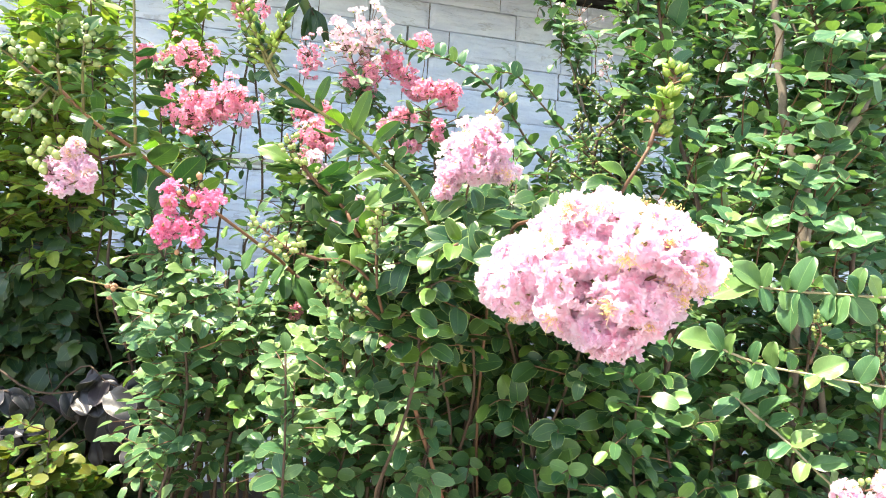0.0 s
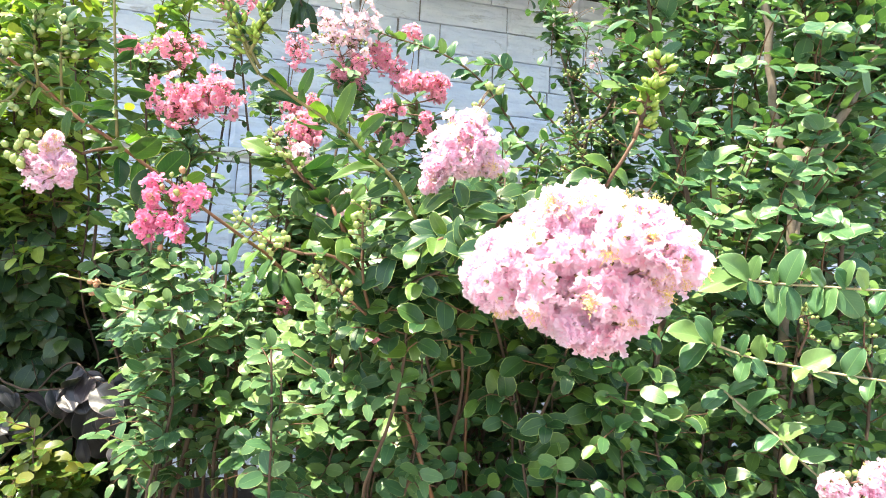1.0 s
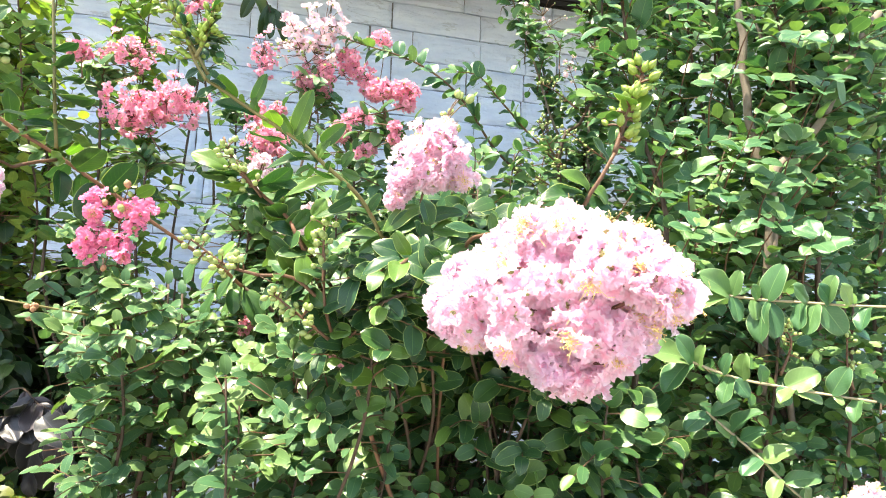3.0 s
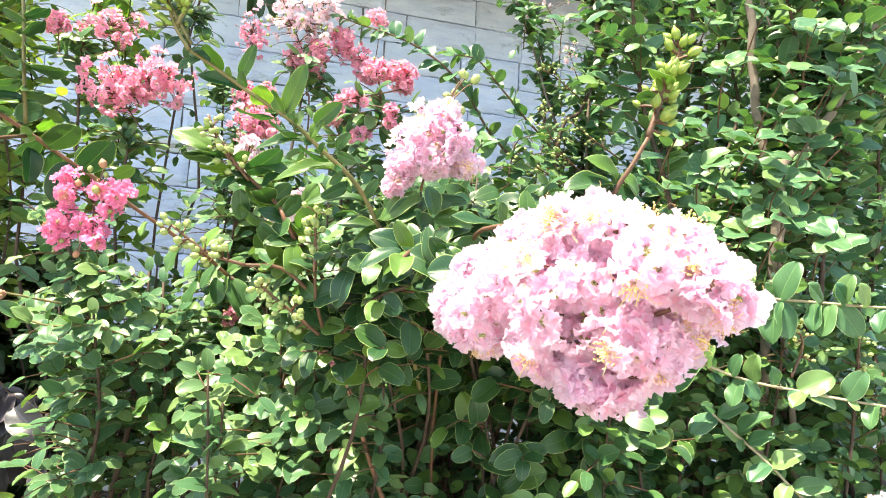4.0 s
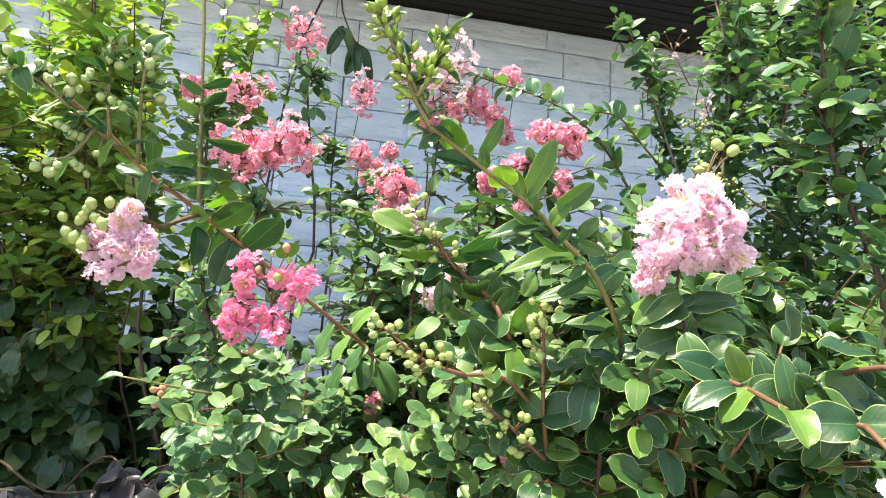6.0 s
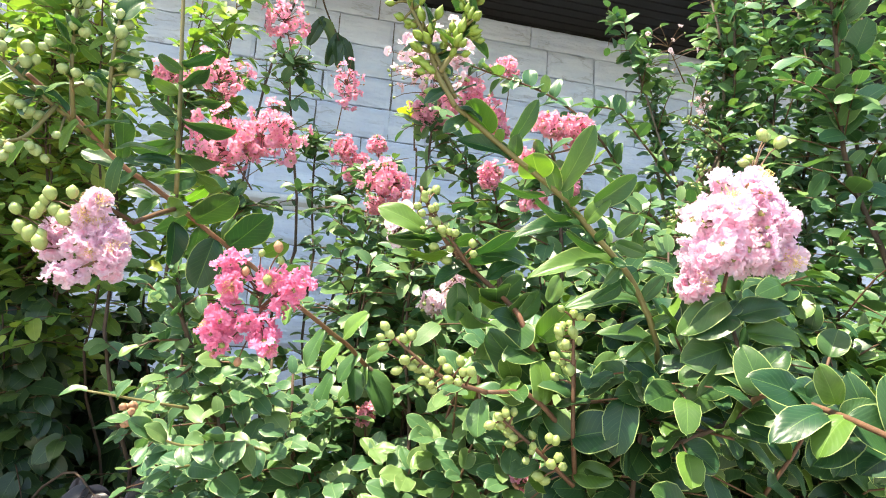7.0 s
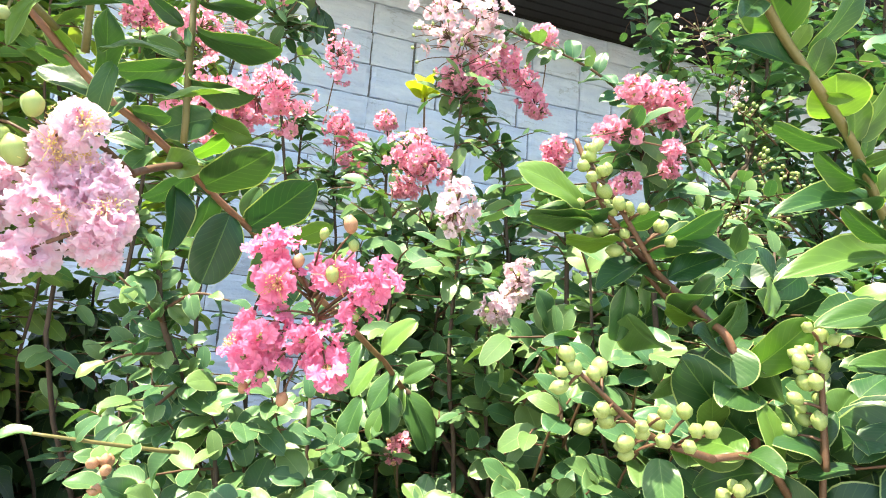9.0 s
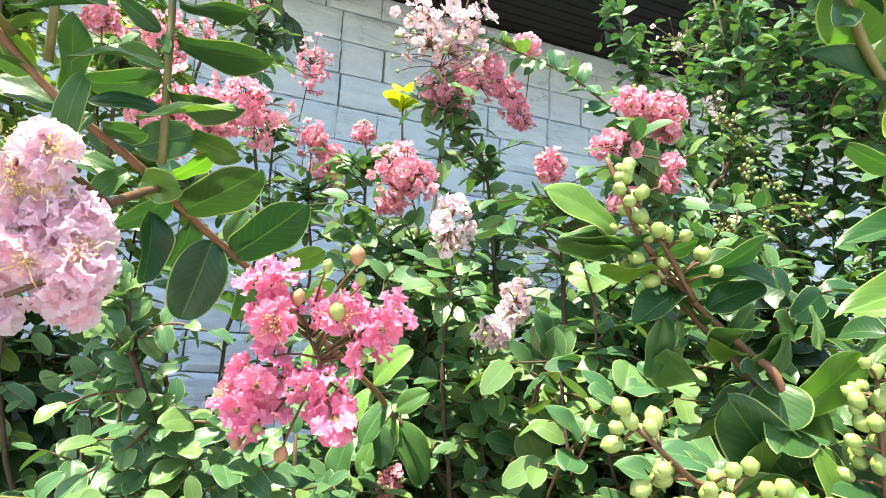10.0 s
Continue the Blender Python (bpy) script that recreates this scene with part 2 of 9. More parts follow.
def ground_sheet():
    n = 60
    xs = np.concatenate([[-400, -60, -15], np.linspace(-6, 6, n - 6), [15, 60, 400]])
    verts, faces = [], []
    for j, y in enumerate(xs):
        for i, x in enumerate(xs):
            near = max(0.0, 1 - max(abs(x), abs(y)) / 8)
            verts.append((x, y, 0.02 * near * (noise.noise(Vector((x * 2, y * 2, 0))) - 0.6)))
    for j in range(n - 1):
        for i in range(n - 1):
            a = j * n + i
            faces.append((a, a + 1, a + n + 1, a + n))
    return tagged(new("ground", mesh_of("ground", verts, faces, [SOIL])), "dark bare garden soil under the shrubs", "ground", kind="structure")


ground_sheet()
# added out of view as a reflector: throws sun back onto the shrubs' fronts
tagged(block("pavement", (-9, -9, -0.05), (9, 0.1, 0.03), BOUNCE_PAVING, bevel=0.01), "unseen pale grey slab added to bounce sunlight onto the shrubs", "pavement", kind="structure")
# the wall's core stands behind the facing blocks
wall = block("wall_north", (-2.6, WALL_Y + 0.012, 0.466), (4.6, WALL_Y + 0.3, 3.308), MORTAR)
tagged(wall, "house wall of pale bluish split-face stone blocks with dark joints", "wall", kind="structure")
tagged(block("plinth", (-2.6, WALL_Y - 0.02, -0.02), (4.6, WALL_Y + 0.3, 0.466 - 0.002), PLINTH, bevel=0.006), "black painted plinth at the foot of the stone wall", "plinth", kind="structure")


def ledge():
    """A string course: a rounded nose over a hollow, drawn along the wall."""
    z = 2.012
    prof = [(0.0, 0.034), (-0.030, 0.032), (-0.040, 0.024), (-0.043, 0.012), (-0.040, 0.000), (-0.026, -0.008), (-0.012, -0.014), (-0.010, -0.030), (0.0, -0.034)]
    verts, faces = [], []
    for x in (-2.6, 4.6):
        verts += [(x, WALL_Y + 0.005 + a, z + b) for a, b in prof]
    k = len(prof)
    faces = [(i, i + 1, k + i + 1, k + i) for i in range(k - 1)]
    return tagged(new("trim", mesh_of("trim", verts, faces, [TRIM], smooth=False)), "pale rounded string course along the stone wall", "trim", kind="structure")


ledge()
EAVE_Z = 3.098
eave = new("eave")
eave.location = (0, WALL_Y, EAVE_Z)
tagged(eave, "dark brown timber eave of the house over the wall", "eave", kind="structure")
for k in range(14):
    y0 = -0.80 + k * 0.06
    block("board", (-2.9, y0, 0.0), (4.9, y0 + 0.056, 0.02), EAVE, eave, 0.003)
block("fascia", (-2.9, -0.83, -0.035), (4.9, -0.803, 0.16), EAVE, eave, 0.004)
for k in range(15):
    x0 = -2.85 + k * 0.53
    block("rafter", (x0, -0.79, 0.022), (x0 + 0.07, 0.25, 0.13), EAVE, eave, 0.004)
roof = block("roof", (-3.9, -1.9, -0.02), (3.9, 2.0, 0.02), TILE, bevel=0.004)
roof.matrix_world = Matrix.Translation((1.0, WALL_Y + 0.93, EAVE_Z + 0.84)) @ Matrix.Rotation(radians(20), 4, "X")
tagged(roof, "brown tiled roof slope of the house", "roof", kind="structure")


# ---- leaves, twigs and flowers ----
def leaf_shape(length, ratio, bend, fold, curl, nx, ny, wave=0.0, tip=0.5):
    """A leaf along +y with its face to +z: an oval blade folded on the midrib and bent along it."""
    verts, uvs, faces = [], [], []
    for j in range(ny):
        v = 0.5 - 0.5 * math.cos(math.pi * (0.04 + 0.96 * j / (ny - 1)))
        s = v ** (1.06 - 0.22 * tip)
        w = max(0.01, math.sqrt(max(0.0, 1 - (2 * s - 1) ** 2)) ** (0.85 + 0.3 * tip) * ratio * 0.5)
        for i in range(nx):
            u = 2 * i / (nx - 1) - 1
            z = fold * abs(u) * w - bend * v * v + curl * u * u * w + wave * math.sin(9 * v + 2 * u) * abs(u) * 0.1
            verts.append((u * w, v * (1 - 0.25 * abs(bend)), z))
            uvs.append((0.5 + 0.5 * u, v))
    for j in range(ny - 1):
        for i in range(nx - 1):
            a = j * nx + i
            faces.append((a, a + 1, a + nx + 1, a + nx))
    return np.array(verts) * length, np.array(faces), np.array(uvs)


VARIANTS = [(0.68, 0.20, 0.45, -0.20, 0.1), (0.64, 0.34, 0.35, -0.3, 0.3), (0.60, 0.14, 0.6, -0.2, 0.3), (0.72, 0.26, 0.3, 0.1, 0.0), (0.62, -0.10, 0.5, -0.3, 0.3), (0.64, 0.46, 0.4, -0.35, 0.5)]
NEAR = [(0.68, 0.36, 0.40, -0.25, 0.2), (0.62, 0.52, 0.34, -0.2, 0.5), (0.72, 0.24, 0.52, -0.2, 0.2), (0.70, 0.42, 0.22, 0.2, 0.0), (0.62, 0.06, 0.50, -0.3, 0.5), (0.66, 0.62, 0.36, -0.35, 0.6)]
FINE = [leaf_shape(1, r, b, f, c, 9, 13, 0.35, tp) for r, b, f, c, tp in NEAR]
MEDIUM = [leaf_shape(1, r, b, f, c, 5, 7, 0.3, tp) for r, b, f, c, tp in NEAR]
COARSE = [leaf_shape(1, r, b, f, c, 3, 6, 0.0, tp) for r, b, f, c, tp in VARIANTS]
NARROW = [leaf_shape(1, r * 0.82, b, f, c, 3, 6, 0.0, tp + 0.3) for r, b, f, c, tp in VARIANTS]
HEART = [leaf_shape(1, r, b, 0.3, -0.15, 3, 8, 0.6, 1.0) for r, b in ((0.62, 0.15), (0.56, 0.4), (0.66, 0.3))]
LEAF_MESH = {}


def leaf_mesh(kind, k):
    if (kind, k) not in LEAF_MESH:
        v, f, uv = FINE[k]
        LEAF_MESH[kind, k] = mesh_of("leaf", v, f, [LEAF[kind][0]], uvs=uv)
    return LEAF_MESH[kind, k]


# fold, curl, wave and tip of the near leaves
BLADES = [(0.34, -0.25, 0.30, 0.25), (0.24, -0.10, 0.45, 0.45), (0.46, -0.30, 0.25, 0.15), (0.30, 0.15, 0.40, 0.35)]


def blade_mesh(kind, k, bend):
    key = (kind, k, bend)
    if key not in LEAF_MESH:
        fold, curl, wave, tip = BLADES[k]
        v, f, uv = leaf_shape(1, 0.56, bend * (0.7 + 0.2 * k), fold, curl, 11, 15, wave, tip)
        LEAF_MESH[key] = mesh_of("leaf", v, f, [LEAF[kind][0]], uvs=uv)
    return LEAF_MESH[key]


def frame_of(along, face):
    """A turn whose y runs along and whose z leans to face."""
    y = Vector(along).normalized()
    x = y.cross(Vector(face))
    if x.length < 1e-4:
        x = y.cross(Vector((0.3, 0.8, 0.5)))
    x.normalize()
    z = x.cross(y)
    return Matrix((x, y, z)).transposed()


def smooth_line(points, count):
    """Points along a Catmull-Rom line through the given ones."""
    p = [Vector(q) for q in points]
    p = [p[0] * 2 - p[1]] + p + [p[-1] * 2 - p[-2]]
    out = []
    segs = len(p) - 3
    for k in range(count):
        s = k / (count - 1) * segs
        i = min(int(s), segs - 1)
        t = s - i
        a, b, c, d = p[i : i + 4]
        out.append(0.5 * (2 * b + (c - a) * t + (2 * a - 5 * b + 4 * c - d) * t * t + (3 * b - a - 3 * c + d) * t ** 3))
    return out


def tube(line, r0, r1, sides=6):
    verts, faces = [], []
    side = Vector((0.31, 0.83, 0.46))
    n = len(line)
    for k, q in enumerate(line):
        tan = (line[min(k + 1, n - 1)] - line[max(k - 1, 0)]).normalized()
        x = (side - tan * side.dot(tan)).normalized()
        y = tan.cross(x)
        r = r0 + (r1 - r0) * k / (n - 1)
        for a in range(sides):
            g = 2 * math.pi * a / sides
            verts.append(q + (x * math.cos(g) + y * math.sin(g)) * r)
    for k in range(n - 1):
        for a in range(sides):
            b = (a + 1) % sides
            faces.append((k * sides + a, k * sides + b, (k + 1) * sides + b, (k + 1) * sides + a))
    faces.append(tuple(range(sides))[::-1])
    faces.append(tuple((n - 1) * sides + a for a in range(sides)))
    return verts, faces


class Shrub:
    """A plant: an Empty at its foot, parts under it, and the far mass of its leaves and twigs in one part each."""

    def __init__(self, name, label, category, foot, kind, seed, group=""):
        self.root = new(name)
        self.root.location = foot
        tagged(self.root, label, category, group)
        self.foot, self.kind, self.rng = Vector(foot), kind, random.Random(seed)
        self.mass, self.wood_v, self.wood_f, self.singles = [], [], [], 0
        self.templates, self.sag, self.lean = COARSE, 0.0, (-0.25, -0.75, 0.85)

    def own(self, name, me, label="", parent=None, kind=""):
        ob = part(name, me, parent or self.root, label, kind)
        if parent is None:
            ob.location = -self.foot
        return ob

    def leaf(self, at, along, face, size, parent=None, kind=None):
        turn = frame_of(along, face)
        k = self.rng.randrange(len(VARIANTS))
        if parent is not None and self.singles < 300:
            self.singles += 1
            ob = part("leaf", leaf_mesh(kind or self.kind, k), parent)
            ob.matrix_basis = Matrix.LocRotScale(Vector(at), turn.to_quaternion(), Vector((size * self.rng.uniform(0.85, 1.15), size, size)))
            return ob
        self.mass.append((np.array(turn) * size, np.array(at), self.rng.randrange(len(self.templates))))

    def single(self, foot, tip, face, wide=1.0, kind=None):
        """One leaf from its foot to its tip, on a short stalk."""
        a, b = Vector(foot), Vector(tip)
        ob = part("leaf", leaf_mesh(kind or self.kind, self.rng.randrange(len(VARIANTS))), self.root)
        s = (b - a).length
        ob.matrix_basis = Matrix.LocRotScale(a - self.foot, frame_of(b - a, face).to_quaternion(), Vector((s * min(wide, 1.2) * 0.80, s, s)))
        self.singles += 1

    def blade(self, foot, tip, face, ratio, kind=None, bend=0.22):
        """One near leaf from its foot to its tip, its face turned to a given way, of a given width to its length."""
        a, b = Vector(foot), Vector(tip)
        k = self.rng.randrange(len(BLADES))
        drop = bend * (0.7 + 0.2 * k)
        run = 1 - 0.25 * drop
        d = (b - a).normalized()
        f = Vector(face)
        f = (f - d * f.dot(d)).normalized()
        lift = math.atan2(drop, run)
        s = (b - a).length / math.hypot(drop, run)
        turn = frame_of(d * math.cos(lift) + f * math.sin(lift), f * math.cos(lift) - d * math.sin(lift))
        ob = part("leaf", blade_mesh(kind or self.kind, k, bend), self.root)
        ob.matrix_basis = Matrix.LocRotScale(a - self.foot, turn.to_quaternion(), Vector((s * ratio / 0.56, s, s)))
        self.singles += 1

    def tuft(self, centre, size, count=6, kind=None):
        """A rosette of leaves round the tip of a short twig."""
        rng, c = self.rng, Vector(centre)
        out = Vector((rng.gauss(-0.1, 0.25), -0.55, 0.75)).normalized()
        side = out.orthogonal().normalized()
        low = c - out * 0.07 + Vector((0.02, 0.05, -0.03))
        self.wood(smooth_line([low, low.lerp(c, 0.6) + Vector((0, 0.01, 0)), c], 5), 0.0016, 0.001, 4)
        turn0 = rng.uniform(0, 6.28)
        for k in range(count):
            d = Matrix.Rotation(turn0 + k * 2.4, 3, out) @ side
            rise = 0.15 + 0.12 * k / count + rng.uniform(-0.1, 0.15)
            s = size * rng.uniform(0.7, 1.1)
            a = c - out * (0.012 * (k % 3))
            self.blade(a, a + (d + out * rise).normalized() * s, (out - d * rise).normalized(), rng.uniform(0.58, 0.74), kind)

    def wood(self, line, r0, r1, sides=4):
        v, f = tube(line, r0, r1, sides)
        o = len(self.wood_v)
        self.wood_v += v
        self.wood_f += [tuple(i + o for i in q) for q in f]

    def leaves_along(self, line, size, step, start, parent, droop=0.0, flat=0.7, open_angle=58, end=True, kind=None):
        """Leaves in loose pairs along a line, their faces to the light."""
        rng = self.rng
        length = sum((b - a).length for a, b in zip(line, line[1:]))
        n = max(2, int(length * (1 - start) / step))
        turn0 = rng.uniform(0, 6.28)
        for k in range(n):
            s = start + (1 - start) * (k + rng.uniform(-0.2, 0.2)) / n
            q = max(0.0, min(1.0, s)) * (len(line) - 1)
            i = min(int(q), len(line) - 2)
            at = line[i].lerp(line[i + 1], q - i)
            tan = (line[i + 1] - line[i]).normalized()
            side = tan.cross(Vector((0, 0, 1)))
            if side.length < 0.35:
                side = Vector((math.cos(turn0 + k * 1.9), math.sin(turn0 + k * 1.9), 0))
            side.normalize()
            for sign in (1, -1):
                if rng.random() < 0.08:
                    continue
                roll = Matrix.Rotation(rng.gauss(0, (1 - flat) * 1.6), 3, tan)
                g = radians(open_angle + rng.gauss(0, 14))
                way = tan * math.cos(g) + (roll @ side) * (sign * math.sin(g))
                way.z += rng.gauss(0.05, 0.2) - droop - self.sag
                face = Vector((rng.gauss(self.lean[0], 0.5), rng.gauss(self.lean[1], 0.5), self.lean[2]))
                grow = 0.65 + 0.35 * math.sin(math.pi * min(1, 0.25 + 0.75 * s)) 
                self.leaf(at, way, face, size * grow * rng.uniform(0.6, 1.15), parent, kind)
        if end:
            self.leaf(line[-1], line[-1] - line[-2], (0, -0.3, 1), size * 0.7, parent, kind)

    def branch(self, points, r0, r1, size=0.04, step=0.025, start=0.1, droop=0.0, flat=0.7, material=None, leaves=True, name="branch", label="", open_angle=58, end=True, kind=None):
        """A branch that is a part of its own, with leaves of their own."""
        count = max(6, 4 * len(points))
        line = smooth_line(points, count)
        wob = self.rng.uniform(0, 50)
        line = [q + Vector((noise.noise(q * 14 + Vector((wob, 0, 0))), noise.noise(q * 14 + Vector((0, wob, 0))), noise.noise(q * 14))) * r0 * 0.9 for q in line]
        v, f = tube(line, r0, r1, 7)
        ob = self.own(name, mesh_of(name, v, f, [material or TWIG]), label)
        if leaves:
            self.leaves_along(line, size, step, start, ob, droop, flat, open_angle, end, kind)
        return ob, line

    def stem(self, points, r0, r1, twig=0.14, gap=0.05, size=0.032, step=0.022, start=0.25, rise=0.35, material=None, full=1.0):
        """An upright stem (a part) whose side twigs and leaves join the mass."""
        rng = self.rng
        line = smooth_line(points, 7 * len(points))
        line = [q + Vector((noise.noise(q * 3), noise.noise(q * 3 + Vector((9, 0, 0))), 0)) * 0.075 * min(1.0, (line[-1] - q).length * 3) for q in line]
        v, f = tube(line, r0, r1, 7)
        ob = self.own("stem", mesh_of("stem", v, f, [material or BARK]))
        length = sum((b - a).length for a, b in zip(line, line[1:]))
        n = int(length * (1 - start) / gap)
        for k in range(n):
            if rng.random() > full:
                continue
            s = start + (1 - start) * (k + rng.random()) / n
            q = min(0.999, s) * (len(line) - 1)
            i = int(q)
            at = line[i].lerp(line[i + 1], q - i)
            self.twig(at, twig * (1.1 - 0.55 * s) * rng.uniform(0.5, 1.3), rng.uniform(0, 6.283), rise, size, step)
        self.leaves_along(line[len(line) * 3 // 5 :], size, step * 1.4, 0.0, None)
        return ob

    def twig(self, at, reach, turn, rise, size, step):
        rng = self.rng
        out = Vector((math.cos(turn), math.sin(turn), rise + rng.gauss(0, 0.25))).normalized()
        tip = at + out * reach + Vector((0, 0, -reach * rng.uniform(0, 0.35)))
        mid = at.lerp(tip, 0.5) + Vector((rng.gauss(0, 0.01), rng.gauss(0, 0.01), reach * 0.1))
        line = smooth_line([at, mid, tip], 5)
        self.wood(line, 0.0016, 0.0008, 3)
        self.leaves_along(line, size, step, 0.15, None)
        return line

    def finish(self, bark=None, label="dense mass of small glossy green leaves"):
        if self.mass:
            vs, fs, us, o = [], [], [], 0
            for turn, at, k in self.mass:
                v, f, uv = self.templates[k % len(self.templates)]
                vs.append(v @ turn.T + at)
                fs.append(f + o)
                us.append(uv)
                o += len(v)
            me = mesh_of("foliage", np.concatenate(vs), np.concatenate(fs), [LEAF[self.kind][1]], uvs=np.concatenate(us))
            self.own("foliage", me, label, kind="stuff")
        if self.wood_v:
            self.own("twig_mass", mesh_of("twig_mass", self.wood_v, self.wood_f, [bark or TWIG]), "thin brown side twigs", kind="stuff")


def floret_mesh(colour, seed, stamen=None, fine=True, tuft=False):
    """A crape-myrtle floret facing +z, about 1 wide: six crinkled petals on thin claws, a green cup, yellow stamens, all in one piece."""
    rng = random.Random(seed)
    verts, faces, slots, uvs, known = [], [], [], [], {}

    def add(v, f, slot, uv):
        idx = []
        for q, w in zip(v, uv):
            key = (round(q[0], 5), round(q[1], 5), round(q[2], 5))
            if key not in known:
                known[key] = len(verts)
                verts.append(q)
                uvs.append(w)
            idx.append(known[key])
        faces.extend(tuple(idx[i] for i in q) for q in f)
        slots.extend([slot] * len(f))

    zero = Vector((0, 0, 0))
    for p in range(6):
        g = p * math.pi / 3 + rng.uniform(-0.25, 0.25)
        turn = Matrix.Rotation(g, 3, "Z") @ Matrix.Rotation(-rng.uniform(-0.3, 0.7), 3, "Y") @ Matrix.Rotation(rng.uniform(-0.4, 0.4), 3, "X")
        ph, pk, k1, k2 = rng.uniform(0, 6), rng.uniform(0, 6), rng.choice((4, 5)), rng.choice((9, 11)) if fine else 7
        rad = rng.uniform(0.19, 0.24)
        cup, rows, cols = rng.uniform(-0.6, 0.8), 4 if fine else 2, 34 if fine else 15
        v, uv = [turn @ Vector((0.30, 0, 0.0))], [(0.5, 0.2)]
        for j in range(1, rows + 1):
            r = j / rows
            for i in range(cols):
                a = 2 * math.pi * i / cols
                grow = rad * r * (1 + 0.05 * r * r * math.sin(k2 * a + ph) + 0.08 * math.sin(2 * a + pk) + 0.04 * math.sin(k1 * a - ph))
                z = r * r * (0.05 * math.sin(k1 * a + ph) + 0.045 * math.sin(k2 * a - pk)) + cup * 0.07 * r * r + 0.02 * math.sin(30 * grow * math.cos(a) + pk)
                v.append(turn @ Vector((0.30 + grow * math.cos(a), grow * 1.1 * math.sin(a), z)))
                uv.append((i / cols, 0.2 + 0.8 * r))
        f = [(0, 1 + i, 1 + (i + 1) % cols) for i in range(cols)]
        f += [(1 + j * cols + i, 1 + (j + 1) * cols + i, 1 + (j + 1) * cols + (i + 1) % cols, 1 + j * cols + (i + 1) % cols) for j in range(rows - 1) for i in range(cols)]
        add(v, f, 0, uv)
        root, s = v[0], turn @ Vector((0, 0.012, 0))
        add([zero, root - s, root, root + s], [(0, 1, 2), (0, 2, 3)], 0, [(0.5, 0)] * 4)
    for k in range(40 if tuft and fine else 0 if fine else 1):
        g, out, up = rng.uniform(0, 6.283), rng.uniform(0.02, 0.30 if tuft else 0.18), rng.uniform(0.18, 0.38)
        tip = Vector((math.cos(g) * out, math.sin(g) * out, up))
        s = Vector((-math.sin(g), math.cos(g), 0)) * 0.012
        b = 0.024 if fine else 0.045
        low = tip - Vector((0, 0, b))
        add([zero, low, low + s], [(0, 2, 1)], 1, [(0.5, 1)] * 3)
        add([tip + Vector(q) * b for q in ((1, 0, 0), (0, 1, 0), (-1, 0, 0), (0, -1, 0), (0, 0, 1), (0, 0, -1))], [(0, 1, 4), (1, 2, 4), (2, 3, 4), (3, 0, 4), (1, 0, 5), (2, 1, 5), (3, 2, 5), (0, 3, 5)], 1, [(0.5, 1)] * 6)
    # long outer filaments, bent at their ends
    for k in range(4 if tuft and fine else 0):
        g = k * 1.6 + rng.uniform(-0.5, 0.5)
        d, s = Vector((math.cos(g), math.sin(g), 0)), Vector((-math.sin(g), math.cos(g), 0)) * 0.008
        line = [d * 0.2 + Vector((0, 0, 0.24)), d * 0.42 + Vector((0, 0, 0.36)), d * 0.54 + Vector((0, 0, 0.28))]
        add([zero, line[0] + s, line[0] - s], [(0, 1, 2)], 1, [(0.5, 1)] * 3)
        for a, b in zip(line, line[1:]):
            add([a - s, a + s, b + s, b - s], [(0, 1, 2, 3)], 1, [(0.5, 1)] * 4)
    ring = [(0.05, -0.16), (0.10, -0.09), (0.11, -0.02)]
    v = [Vector((r * math.cos(a * math.pi / 4), r * math.sin(a * math.pi / 4), z)) for r, z in ring for a in range(8)] + [zero]
    f = [(j * 8 + a, j * 8 + (a + 1) % 8, (j + 1) * 8 + (a + 1) % 8, (j + 1) * 8 + a) for j in range(2) for a in range(8)]
    f += [(16 + a, 16 + (a + 1) % 8, 24) for a in range(8)]
    add(v, f + [tuple(range(8))[::-1]], 2, [(0.5, 0.5)] * 25)
    return mesh_of("floret", verts, faces, [PETAL[colour], stamen or STAMEN, BUD], slots=slots, uvs=uvs)


FLORETS = {c: [floret_mesh(c, 11 * i + j, STAMEN_DRY if c == "rose" else STAMEN, c in ("pink", "rose"), j == 0) for j in range(7)] for i, c in enumerate(("pink", "coral", "rose", "white"), 1)}


def bud_mesh(material, ridge=0.07, point=0.25, wide=0.385):
    """A round bud along +z, about 1 long, with six low ridges and a small point."""
    rows, cols = 10, 12
    verts, faces = [], []
    for j in range(rows):
        a = math.pi * j / (rows - 1)
        for i in range(cols):
            g = 2 * math.pi * i / cols
            cap = 1 - 0.16 * math.cos(a) + 0.06 * math.exp(-((a - 2.1) / 0.2) ** 2)
            r = wide * math.sin(a) * cap * (1 + ridge * math.cos(6 * g)) + 0.012
            z = 0.45 - 0.45 * math.cos(a) + (point * 0.3 * (j / (rows - 1)) ** 6)
            verts.append((r * math.cos(g), r * math.sin(g), z))
    for j in range(rows - 1):
        for i in range(cols):
            b = (i + 1) % cols
            faces.append((j * cols + i, j * cols + b, (j + 1) * cols + b, (j + 1) * cols + i))
    faces.append(tuple(range(cols))[::-1])
    faces.append(tuple((rows - 1) * cols + i for i in range(cols)))
    return mesh_of("bud", verts, faces, [material])


ROUND_BUD = bud_mesh(BUD_PALE, 0.07, 0.45, 0.385)
GREEN_BUD, BROWN_BUD, POINTED_BUD = bud_mesh(BUD, 0.08, 0.5, 0.37), bud_mesh(BUD_RED, 0.03, 0.6), bud_mesh(BUD_LEAF, 0.14, 1.2, 0.33)


